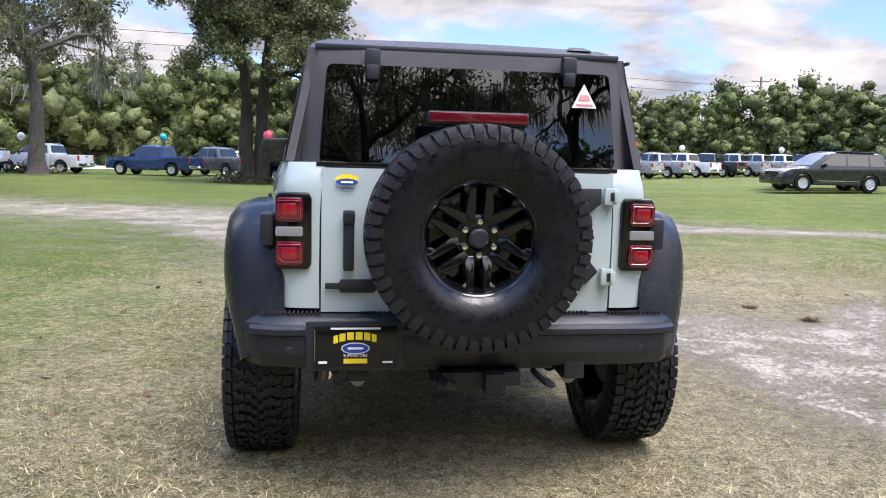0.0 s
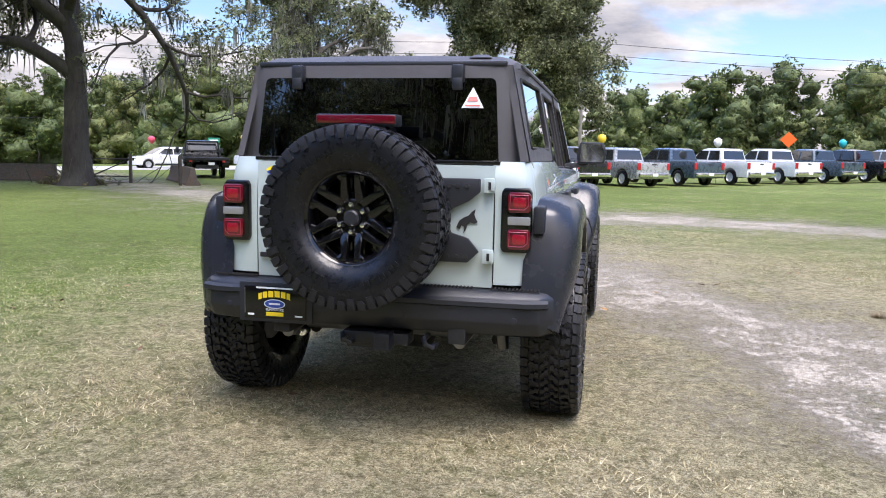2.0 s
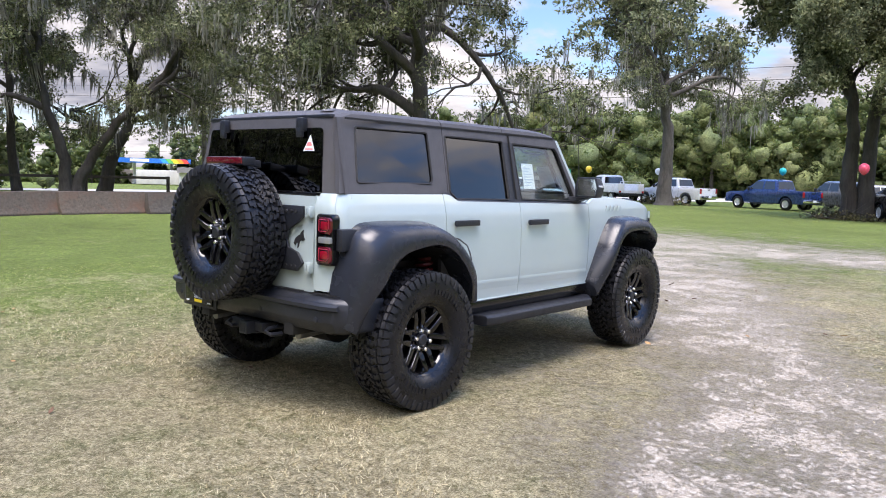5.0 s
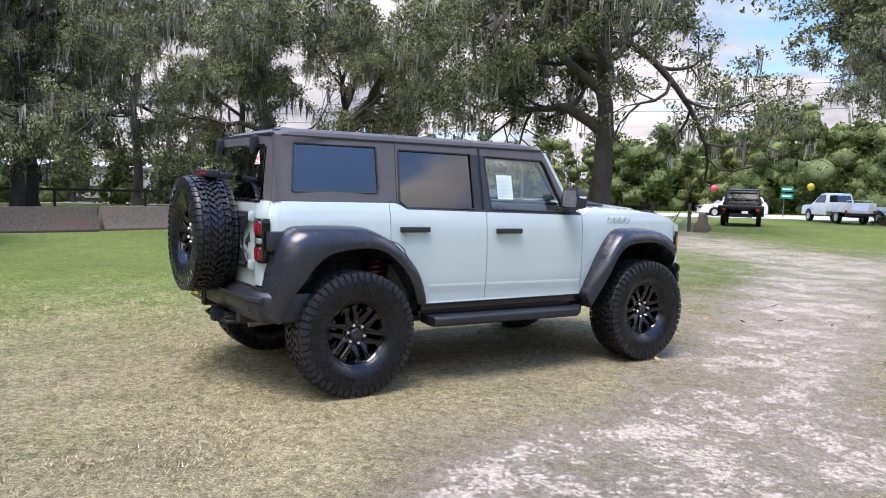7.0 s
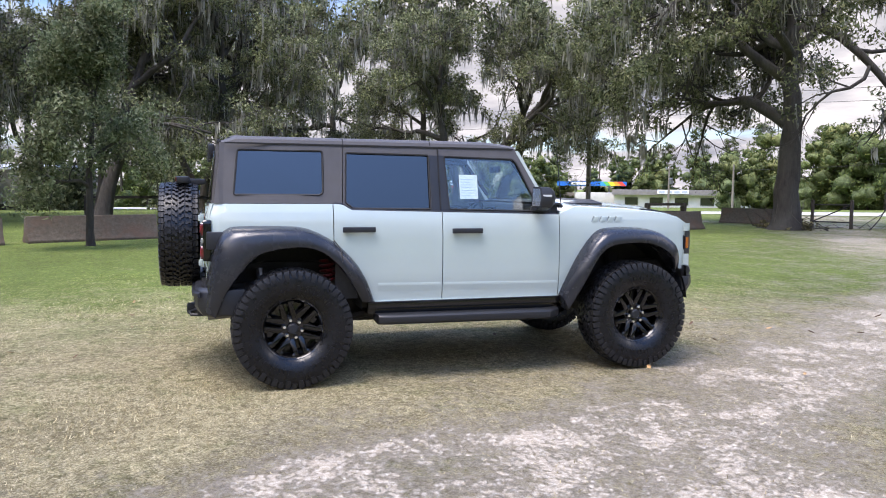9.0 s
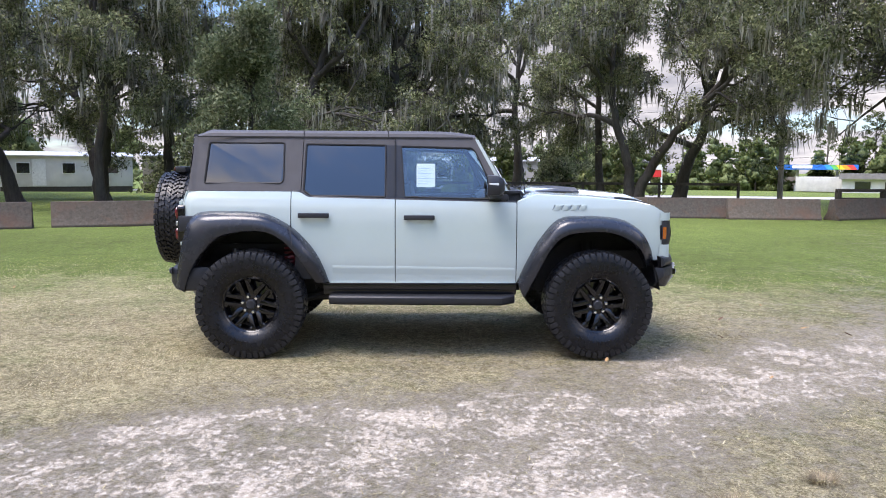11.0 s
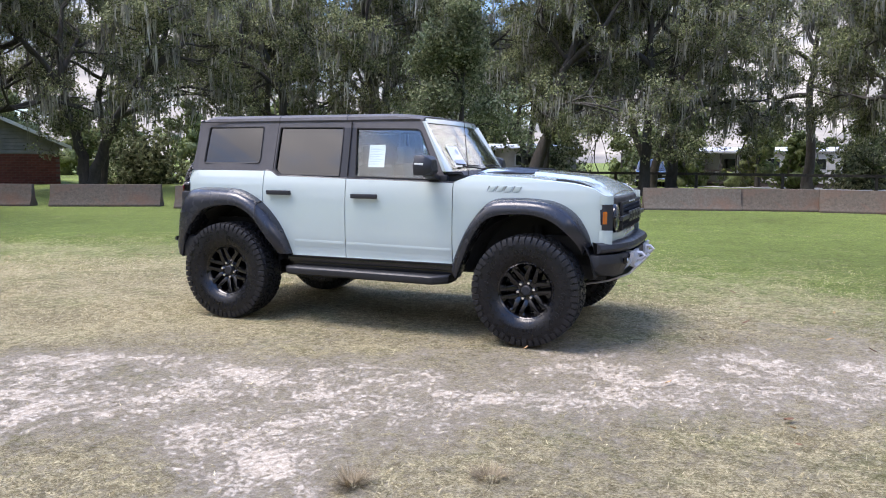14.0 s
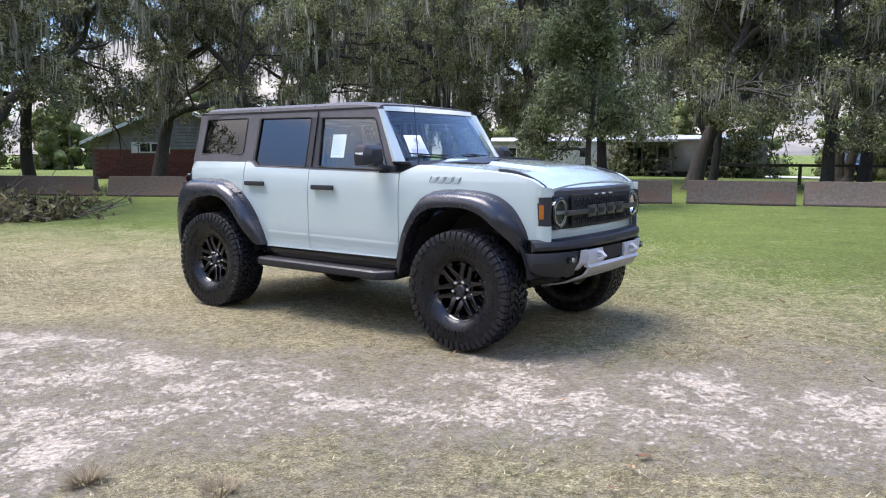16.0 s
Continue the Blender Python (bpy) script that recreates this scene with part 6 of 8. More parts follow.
# ---- bonnet, screen, front ----
M["vent_grey"] = plain("dark_grey_vent", (0.17, 0.195, 0.195), 0.4)
M["bar_grey"] = plain("satin_grey_bar", (0.036, 0.037, 0.040), 0.38)
def build_front():
    def hood_z(x, y):
        edge = belt(y) - 0.004
        k = min(abs(x) / 0.80, 1)
        return edge + 0.045 * (1 - k ** 2.4) + 0.022 * float(smooth01(0.50, 0.44, abs(x))) * float(smooth01(3.5, 3.3, y))

    def half(y):
        return side_x(min(y, 3.54), belt(y)) - 0.004

    mb = MB()

    def at(u, v):
        y = 2.30 + (3.565 - 2.30) * v
        x = (2 * u - 1) * (half(y) - 0.05)
        z = hood_z(x, y)
        if y > 3.46:
            z -= 0.35 * (y - 3.46) ** 1.3
        return (x, y, z)

    mb.grid(at, 36, 30)
    for v in (0, 1):
        mb.loft([[at(i / 36, v) for i in range(37)], [(at(i / 36, v)[0], at(i / 36, v)[1], at(i / 36, v)[2] - 0.05) for i in range(37)]], False, False)
    part("bonnet", mb, M["paint"], car, "pale grey-green bonnet")
    for s in (1, -1):
        # fender top beside the bonnet
        rows = []
        for i in range(30):
            y = 2.262 + (3.54 - 2.262) * i / 29
            h = half(y)
            rows.append([(s * (h + 0.003), y, belt(y)), (s * (h - 0.018), y, belt(y) + 0.008), (s * (h - 0.046), y, hood_z(h - 0.05, y) - 0.001), (s * (h - 0.046), y, belt(y) - 0.04)])
        part("fender_top", MB().loft(rows, False, False), M["paint"], car)
        # black trail-sight rail along the bonnet's edge
        pts = [(s * 0.735, 3.12, belt(3.12) + 0.024), (s * 0.745, 3.22, belt(3.22) + 0.028), (s * 0.748, 3.36, belt(3.36) + 0.020), (s * 0.742, 3.50, belt(3.50) + 0.006), (s * 0.735, 3.56, belt(3.54) - 0.03)]
        rows = [[Vector(p) + Vector((dx * 0.011, 0, dz)) for dx, dz in ((-1, -0.02), (1, -0.02), (0.9, 0.0), (-0.9, 0.0))] for p in curve_pts(pts, 10)]
        part("trail_sight", MB().loft(rows), M["trim"], car, "black bonnet sight rail", bevel=0.004)
        # dark vents on the bonnet
        rows = []
        for y, x0, x1 in ((2.36, 0.16, 0.58), (2.62, 0.20, 0.56), (2.86, 0.30, 0.50)):
            rows.append([(s * x0, y, hood_z(x0, y) + 0.004), (s * x1, y, hood_z(x1, y) + 0.004), (s * x1, y, hood_z(x1, y) + 0.016), (s * x0, y, hood_z(x0, y) + 0.016)])
        part("bonnet_vent", MB().loft(rows, flip=s < 0), M["trim"], car, "black bonnet vent", bevel=0.004)
        # four slanting vents on the fender
        for k in range(4):
            y = 2.565 + 0.073 * k
            out = [(y, 1.240), (y + 0.050, 1.240), (y + 0.074, 1.290), (y + 0.024, 1.290)]
            x = side_x(y, 1.26)
            vent = part("fender_vent", MB().loft([[(s * (x + d), yy, zz) for yy, zz in out] for d in (-0.012, 0.0045)], flip=s < 0), M["paint"], car, "painted louvre", bevel=0.003)
            slit = [(y - 0.012, 1.238), (y - 0.005, 1.238), (y + 0.019, 1.292), (y + 0.012, 1.292)]
            part("louvre_slit", MB().loft([[(s * (x + d), yy, zz) for yy, zz in slit] for d in (-0.012, 0.0015)], flip=s < 0), M["vent_grey"], vent)
        part("washer_jet", MB().box((s * 0.30, 2.34, 1.425), (0.05, 0.03, 0.02)), M["black"], car, bevel=0.004)
    # cowl
    part("cowl", MB().loft([[(x, y, z) for y, z in ((2.16, 1.405), (2.30, 1.405 + 0.02 * (1 - abs(x) / 0.8)), (2.33, 1.375))] for x in np.linspace(-0.79, 0.79, 13)], False, False), M["trim"], car, thick=0.02)
    # screen and pillars
    def screen(u, v):
        k = 2 * u - 1
        bot = Vector((k * 0.715, 2.285 - 0.09 * k * k, 1.405))
        top = Vector((k * 0.635, 1.965 - 0.05 * k * k, 1.842))
        return tuple(bot.lerp(top, v))

    ob = part("windscreen", MB().grid(screen, 16, 6), M["shield"], car, "clear raked windscreen", thick=0.004)
    ob.visible_shadow = False
    for s in (1, -1):
        rows = []
        for v in (0, 0.33, 0.66, 1.0):
            p = Vector(screen(1.0 if s > 0 else 0.0, v))
            zz = p.z
            yy = 2.205 - (zz - 1.335) * 0.545
            q = Vector((s * (up_x(zz) + 0.006), yy, zz))
            r_ = Vector((s * (up_x(zz) - 0.004), yy - 0.045, zz))
            rows.append([tuple(p), tuple((p + q) / 2 + Vector((s * 0.012, 0.012, 0))), tuple(q), tuple(r_), tuple(r_ - Vector((s * 0.05, 0, 0))), tuple(p - Vector((s * 0.03, 0.05, 0)))])
        part("front_pillar", MB().loft(rows, flip=s < 0), M["paint"], car, "pale painted windscreen pillar", angle=50)
        part("grab_post", MB().box((s * 0.62, 2.02, 1.62), (0.03, 0.03, 0.42), Euler((radians(38), 0, 0)).to_matrix()), M["black"], car)
    rows = [[(x, 1.945 - 0.05 * (x / 0.64) ** 2 + dy, 1.842 + dz) for dy, dz in ((0.035, -0.012), (0.015, 0.028), (-0.05, 0.045), (-0.05, -0.01))] for x in np.linspace(-0.655, 0.655, 13)]
    part("windscreen_header", MB().loft(rows), M["paint"], car, "pale painted roof header")
    for x0 in (-0.50, 0.12):
        part("wiper", MB().tube([(x0, 2.335, 1.415), (x0 + 0.20, 2.285, 1.432), (x0 + 0.48, 2.245, 1.452)], 0.008, 6).tube([(x0 + 0.08, 2.255, 1.452), (x0 + 0.56, 2.215, 1.470)], 0.006, 6), M["black"], car)
    part("antenna", MB().tube([(0.72, 2.34, 1.37), (0.715, 2.28, 1.95)], [0.005, 0.002], 6), M["black"], car)
    # front panel with grille
    def front_y(x):
        return 3.612 - 0.085 * (abs(x) / 0.80) ** 2.5

    n_ = 32
    rows = []
    for i in range(n_ + 1):
        x = -0.822 + 1.644 * i / n_
        a_ = abs(x)
        zl = 0.912 + 0.08 * max(0, (a_ - 0.74) / 0.082) ** 2
        zh = 1.212 - 0.10 * max(0, (a_ - 0.74) / 0.082) ** 2
        rows.append([(x, front_y(x), zl), (x, front_y(x) + 0.012, zl + 0.02), (x, front_y(x) + 0.012, zh - 0.02), (x, front_y(x) - 0.006, zh), (x, front_y(x) - 0.10, zh), (x, front_y(x) - 0.10, zl)])
    part("grille_surround", MB().loft(rows), M["trim"], car, "black grille and lamp surround", angle=50)
    part("nose_top", MB().loft([[(x, y, z) for y, z in ((front_y(x) - 0.012, 1.214), (front_y(x) - 0.024, 1.224), (front_y(x) - 0.07, 1.245), (front_y(x) - 0.10, 1.20))] for x in np.linspace(-0.80, 0.80, 21)], False, False), M["paint"], car)
    part("nose_lower", MB().loft([[(x, front_y(x) + dy, z) for dy, z in ((-0.002, 0.916), (0.008, 0.895), (0.004, 0.84), (-0.06, 0.80))] for x in np.linspace(-0.815, 0.815, 25)], False, False), M["paint"], car)
    for s in (1, -1):   # painted corner beside the lamps
        for zs in ((0.80, 0.84, 0.90, 0.948), (1.158, 1.18, 1.205, 1.225)):
            part("nose_corner", MB().loft([[(s * x, y, z) for x, y in ((0.838, 3.50), (0.8385, 3.522), (0.834, 3.545), (0.818, 3.575), (0.785, 3.600))] for z in zs], False, False, flip=s > 0), M["paint"], car, thick=0.006)
    gr = part("grille", MB().box((0, 3.622, 1.045), (1.02, 0.02, 0.235)), M["black"], car, "black mesh grille with plain block letters")
    for z in (0.955, 0.985, 1.09, 1.12):
        for k in range(16):
            x = -0.47 + 0.94 * k / 15
            part("grille_cell", MB().lathe([(0.008, 0.021), (0.018, 0.017)], 6, "y", (x + (0.015 if z in (0.985, 1.12) else -0.015), 3.620, z)), M["trim"], gr)
    part("grille_bar", MB().box((0, 3.645, 1.035), (1.26, 0.03, 0.036)), M["bar_grey"], gr, bevel=0.006)
    for k in range(4):   # plain blocks in place of letters
        part("block_letter", MB().box((-0.26 + 0.17 * k, 3.655, 1.035), (0.142, 0.02, 0.088)), M["bar_grey"], gr, bevel=0.006)
        part("letter_hollow", MB().box((-0.26 + 0.17 * k + 0.015, 3.667, 1.035), (0.078, 0.004, 0.036)), M["black"], gr)
    for s in (-1, 0, 1):
        part("amber_marker", MB().box((0.13 * s, 3.636, 1.158), (0.05, 0.012, 0.014)), M["white_lens"], gr, bevel=0.003)
    for s in (1, -1):
        yl = front_y(0.66) + 0.008
        hl = part("headlight", MB().lathe([(-0.01, 0.117), (0.040, 0.115), (0.050, 0.106), (0.044, 0.096), (0.0, 0.088)], 40, "y", (s * 0.664, yl, 1.04)), M["gloss_black"], car, "round headlight with bright ring")
        part("light_ring", MB().lathe([(0.030, 0.099), (0.044, 0.097), (0.044, 0.084), (0.030, 0.083)], 40, "y", (s * 0.664, yl, 1.04)), M["rev_lens"], hl)
        part("reflector", MB().lathe([(0.012, 0.086), (-0.02, 0.06), (-0.03, 0.0)], 32, "y", (s * 0.664, yl, 1.04)), M["chrome"], hl)
        part("lamp_bar", MB().box((s * 0.62, yl + 0.022, 1.04), (0.17, 0.022, 0.028)), M["rev_lens"], hl, bevel=0.005)
        ln = part("lamp_glass", MB().lathe([(0.048, 0.104), (0.062, 0.06), (0.067, 0.0)], 32, "y", (s * 0.664, yl, 1.04)), M["lamp_glass"], hl)
        ln.visible_shadow = False
        part("side_marker", MB().loft([[(s * x, y, z) for z in (1.0, 1.10)] for x, y in ((0.8415, 3.528), (0.839, 3.540), (0.829, 3.560))], False, False), M["amber"], car, "amber side marker lens", thick=0.010)
        part("lamp_side_trim", MB().loft([[(s * x, y, z) for z in (0.950, 0.965, 1.14, 1.155)] for x, y in ((0.836, 3.520), (0.836, 3.530), (0.833, 3.542), (0.818, 3.572), (0.79, 3.60))], False, False), M["trim"], car, thick=0.008)
    # bumper
    prof = [(3.50, 0.845), (3.70, 0.852), (3.742, 0.835), (3.755, 0.80), (3.745, 0.775), (3.70, 0.755), (3.50, 0.755)]
    rows = []
    for x in (-0.90, -0.86, -0.74, -0.5, -0.2, 0.2, 0.5, 0.74, 0.86, 0.90):
        d = -0.02 - 0.20 * (abs(x) / 0.90) ** 4
        rows.append([(x, y + (d if y > 3.55 else 0), z) for y, z in prof])
    part("front_bumper", MB().loft(rows), M["trim"], car, "black steel front bumper", bevel=0.008)
    for s in (1, -1):
        rows = [[(s * x, y, z) for y, z in ((3.44, 0.75), (yf, 0.755), (yf + 0.005, 0.68), (yf - 0.05, zl), (3.46, zl))] for x, yf, zl in ((0.90, 3.52, 0.63), (0.82, 3.60, 0.585), (0.70, 3.66, 0.565), (0.52, 3.70, 0.565))]
        part("bumper_corner", MB().loft(rows, flip=s < 0), M["trim"], car, "black bumper end with fog lamp", bevel=0.010)
        fl = part("fog_lamp", MB().box((s * 0.62, 3.688, 0.695), (0.10, 0.03, 0.05)), M["gloss_black"], car, bevel=0.006)
        part("fog_lens", MB().lathe([(0.0, 0.018), (0.012, 0.016), (0.014, 0)], 14, "y", (s * 0.64, 3.702, 0.695)), M["rev_lens"], fl)
        part("front_tow_hook", MB().tube([(s * 0.30, 3.64, 0.665), (s * 0.30, 3.775, 0.675), (s * 0.30, 3.80, 0.700), (s * 0.30, 3.775, 0.725), (s * 0.30, 3.64, 0.725)], 0.017, 8), M["silver"], car, "silver tow hook")
        rows = [[(s * x, y, z) for x in (0.20, 0.46)] for y, z in ((3.735, 0.755), (3.745, 0.70), (3.73, 0.62))]
        part("skid_cheek", MB().loft(rows, False, False), M["silver"], car, "silver skid cheek", thick=0.03, bevel=0.004)
        part("inner_guard", MB().loft([[(s * x, y, z) for x in (0.46, 0.54)] for y, z in ((3.735, 0.755), (3.72, 0.66), (3.66, 0.60))], False, False), M["silver"], car, thick=0.02)
    rows = [[(x, y, z) for x in np.linspace(-w, w, 7)] for y, z, w in ((3.735, 0.645, 0.47), (3.755, 0.625, 0.46), (3.70, 0.555, 0.45), (3.52, 0.475, 0.42), (3.30, 0.425, 0.38))]
    part("skid_plate", MB().loft(rows, False, False), M["silver"], car, "silver front skid plate", thick=0.015)
    part("bumper_opening", MB().box((0, 3.70, 0.70), (0.40, 0.04, 0.10)), M["black"], car)
    for s in (1, -1):
        part("lower_arm", MB().tube([(s * 0.35, WB + 0.1, 0.42), (s * 0.80, WB + 0.05, 0.36)], 0.03, 8), M["black"], car)
        part("front_coil", MB().tube([(s * 0.62, WB, 0.45), (s * 0.56, WB - 0.02, 0.95)], 0.05, 10), M["black"], car)


build_front()


def build_side_details():
    for s in (1, -1):
        for y, z in ((0.525, 1.193), (1.420, 1.178)):
            x = side_x(y, z)
            h = part("door_handle", MB().box((s * (x + 0.030), y, z), (0.024, 0.262, 0.042)).box((s * (x + 0.012), y - 0.095, z), (0.03, 0.03, 0.030)).box((s * (x + 0.012), y + 0.095, z), (0.03, 0.03, 0.030)), M["trim"], car, "black door handle", bevel=0.008)
            cup = MB().grid(lambda u, v, x=x, y=y, z=z: (s * (x + 0.0015 + 0.004 * math.sin(math.pi * u) * math.sin(math.pi * v)), y - 0.055 + 0.11 * u, z - 0.008 + 0.05 * v), 6, 6)
            part("handle_cup", cup, M["paint"], h)
        # mirror
        mi = part("door_mirror", MB().loft([[(s * (1.0 + dx), 2.055 + dy, 1.455 + dz) for dx, dy, dz in r] for r in (
            [(-0.115, -0.065, -0.085), (0.095, -0.075, -0.085), (0.110, -0.075, 0.0), (0.085, -0.070, 0.085), (-0.10, -0.065, 0.088), (-0.125, -0.065, 0.0)],
            [(-0.115, 0.045, -0.080), (0.090, 0.030, -0.080), (0.105, 0.030, 0.0), (0.080, 0.020, 0.080), (-0.10, 0.035, 0.083), (-0.125, 0.040, 0.0)],
            [(-0.075, 0.085, -0.050), (0.050, 0.075, -0.050), (0.060, 0.075, 0.0), (0.045, 0.070, 0.050), (-0.065, 0.075, 0.052), (-0.080, 0.080, 0.0)])], flip=s > 0), M["trim"], car, "black door mirror", bevel=0.012)
        part("mirror_glass", MB().add([(s * (1.0 + dx), 1.9885 - 0.008 * (dx > 0), 1.455 + dz) for dx, dz in ((-0.10, -0.070), (0.08, -0.070), (0.092, 0.0), (0.07, 0.070), (-0.088, 0.072))], [(0, 1, 2, 3, 4)]), M["chrome"], mi, "mirror glass")
        part("mirror_arm", MB().loft([[(s * x, 2.075 + dy, z + dz) for dy, dz in ((-0.06, -0.022), (0.05, -0.022), (0.04, 0.022), (-0.05, 0.022))] for x, z in ((0.80, 1.345), (0.90, 1.362), (0.97, 1.385))], flip=s < 0), M["trim"], mi, bevel=0.006)
        part("turn_signal", MB().box((s * 1.095, 2.035, 1.467), (0.022, 0.08, 0.020)), M["white_lens"], mi, bevel=0.004)
        part("mirror_base", MB().box((s * 0.815, 2.10, 1.345), (0.05, 0.17, 0.06)), M["trim"], mi, bevel=0.012)
    # window sticker inside the glass and paper on the screen
    fx = up_x(1.58) - 0.03
    st = part("window_sticker", MB().add([(fx + 0.215 * (1.58 - z), y, z) for y, z in ((1.395, 1.435), (1.555, 1.435), (1.555, 1.635), (1.395, 1.635))], [(0, 1, 2, 3)]), M["paper"], car, "white price sheet in the front side window")
    for k in range(7):
        z = 1.46 + 0.022 * k
        part("print_bar", MB().add([(fx + 0.215 * (1.58 - zz) + 0.002, y, zz) for y, zz in ((1.41, z), (1.41 + 0.13 * (0.6 + 0.4 * ((k * 7) % 5) / 4), z), (1.41 + 0.13 * (0.6 + 0.4 * ((k * 7) % 5) / 4), z + 0.006), (1.41, z + 0.006))], [(0, 1, 2, 3)]), M["ink_pale"], st)
    pp = part("screen_sheet", MB().add([(0.40, 2.215, 1.445), (0.62, 2.185, 1.445), (0.60, 2.08, 1.625), (0.40, 2.105, 1.625)], [(0, 1, 2, 3)]), M["paper"], car, "white notice sheet behind the windscreen")
    part("blue_disc", MB().add([(0.51 + 0.026 * math.cos(t), 2.146 - 0.015 * math.sin(t) - 0.14 * 0.026 * math.cos(t) + 0.003, 1.575 + 0.026 * math.sin(t)) for t in np.linspace(0, 2 * math.pi, 16, False)], [tuple(range(16))]), M["ink_pale"], pp)
    part("print_block", MB().add([(0.42, 2.213, 1.462), (0.60, 2.189, 1.462), (0.595, 2.162, 1.508), (0.42, 2.185, 1.508)], [(0, 1, 2, 3)]), M["ink_pale"], pp)


M["ink_pale"] = plain("pale_print", (0.42, 0.48, 0.58), 0.6)
build_side_details()


def build_interior():
    def seat(x, y, w, z0=0.72):
        st = part("seat", MB().box((x, y, z0 + 0.09), (w, 0.50, 0.18)), M["seat"], car, "dark upholstered seat", bevel=0.05)
        part("backrest", MB().box((x, y - 0.27, z0 + 0.44), (w, 0.14, 0.62), Euler((radians(12), 0, 0)).to_matrix()), M["seat"], st, bevel=0.05)
        for hx in ((x,) if w < 0.8 else (x - 0.38, x + 0.38)):
            part("headrest", MB().box((hx, y - 0.36, z0 + 0.83), (0.26, 0.10, 0.18)), M["seat"], st, bevel=0.04)

    seat(0.38, 1.60, 0.52)
    seat(-0.38, 1.60, 0.52)
    seat(0.0, 0.70, 1.30)
    part("dashboard", MB().loft([[(x, y, z) for y, z in ((1.98, 1.02), (1.96, 1.30), (2.06, 1.385), (2.30, 1.39), (2.30, 1.02))] for x in (-0.74, -0.4, 0, 0.4, 0.74)]), M["seat"], car, bevel=0.02)
    part("cargo_floor", MB().box((0, -0.02, 0.90), (1.2, 1.0, 0.04)), M["black"], car)
    for s in (1, -1):
        part("door_lining", MB().box((s * 0.80, 1.3, 0.98), (0.03, 1.9, 0.68)), M["seat"], car)
        part("roll_bar", MB().tube([(s * 0.60, -0.35, 1.0), (s * 0.60, -0.22, 1.78), (s * 0.60, 1.10, 1.815), (s * 0.58, 1.90, 1.78)], 0.035, 10).tube([(s * 0.64, 1.14, 1.0), (s * 0.60, 1.10, 1.80)], 0.035, 10), M["seat"], car)
    wheel = [(-0.38 + 0.185 * math.cos(t), 1.90 + 0.08 * math.sin(t), 1.21 + 0.165 * math.sin(t)) for t in np.linspace(0, 2 * math.pi, 28)]
    sw = part("steering_wheel", MB().tube(wheel, 0.015, 8, False), M["black"], car)
    part("wheel_hub", MB().box((-0.38, 1.915, 1.20), (0.30, 0.03, 0.07)), M["black"], sw, bevel=0.01)
    part("rear_view_mirror", MB().box((0.0, 1.99, 1.70), (0.22, 0.03, 0.06)), M["black"], car, bevel=0.01)
    part("centre_screen", MB().box((0.0, 1.945, 1.27), (0.27, 0.02, 0.16)), M["gloss_black"], car, bevel=0.005)
    part("overhead_bar", MB().tube([(-0.6, 1.10, 1.815), (0.6, 1.10, 1.815)], 0.035, 10), M["seat"], car)


build_interior()


# ---- parked vehicles ----
def paint_like(name, colour, metal=0.15):
    return plain(name, colour, 0.28, metal, 0.05, 2.0, coat=1.0, rough_vary=0.05)


COL = {"white": paint_like("white_car_paint", (0.72, 0.73, 0.74), 0.0), "black": paint_like("black_car_paint", (0.010, 0.011, 0.013)), "silver": paint_like("silver_car_paint", (0.42, 0.43, 0.44), 0.4),
       "slate": paint_like("slate_blue_paint", (0.055, 0.085, 0.115), 0.3), "blue": paint_like("deep_blue_paint", (0.012, 0.040, 0.16), 0.3), "green": paint_like("dark_slate_paint", (0.006, 0.008, 0.012), 0.1),
       "grey": paint_like("grey_car_paint", (0.13, 0.135, 0.145), 0.3), "bright_blue": paint_like("bright_blue_paint", (0.02, 0.16, 0.55), 0.1)}
M["car_glass"] = plain("dark_car_glass", (0.012, 0.014, 0.016), 0.06, 0.0, 0.1, 2.0, coat=1.0)
M["tail_red"] = plain("tail_lamp_red", (0.38, 0.012, 0.02), 0.2, coat=1.0)
M["lamp_clear"] = plain("clear_lamp", (0.6, 0.62, 0.64), 0.15, 0.2, coat=1.0)


def side_outline(z0, top, wheels, r, zc):
    """A car's side below the windows: top points from back to front, wheel arches cut from below."""
    pts = list(top)
    y0, y1 = top[0][0], top[-1][0]
    low = [(y1, z0)]
    for wy in sorted(wheels, reverse=True):
        low += [(wy + r * math.cos(t), zc + r * math.sin(t)) for t in np.linspace(math.asin((z0 - zc) / r), math.pi - math.asin((z0 - zc) / r), 11)]
    low.append((y0, z0))
    return pts + low


def vehicle_wheels(root, ys, half, r, rim="lamp_clear"):
    tyre = MB().lathe([(-0.12, r * 0.62), (-0.125, r * 0.9), (-0.10, r), (0.10, r), (0.125, r * 0.9), (0.12, r * 0.62)], 28, "x")
    disc = MB().lathe([(0.03, 0.0), (0.06, r * 0.12), (0.04, r * 0.2), (0.05, r * 0.55), (0.10, r * 0.64), (0.0, r * 0.64)], 28, "x")
    for k in range(6):
        a_ = k * math.pi / 3
        disc.box((0.075, r * 0.36 * math.cos(a_), r * 0.36 * math.sin(a_)), (0.03, r * 0.5, r * 0.13), Euler((a_, 0, 0)).to_matrix())
    tm, dm = mesh_of("tyre", tyre, M["tyre"]), mesh_of("rim", disc, M[rim])
    for y in ys:
        for s in (1, -1):
            w = new("wheel", tm)
            w.parent, w.matrix_basis = root, pose(s * (half - 0.13), y, r, 0, 0, 0 if s > 0 else 180)
            d = new("rim", dm)
            d.parent = w


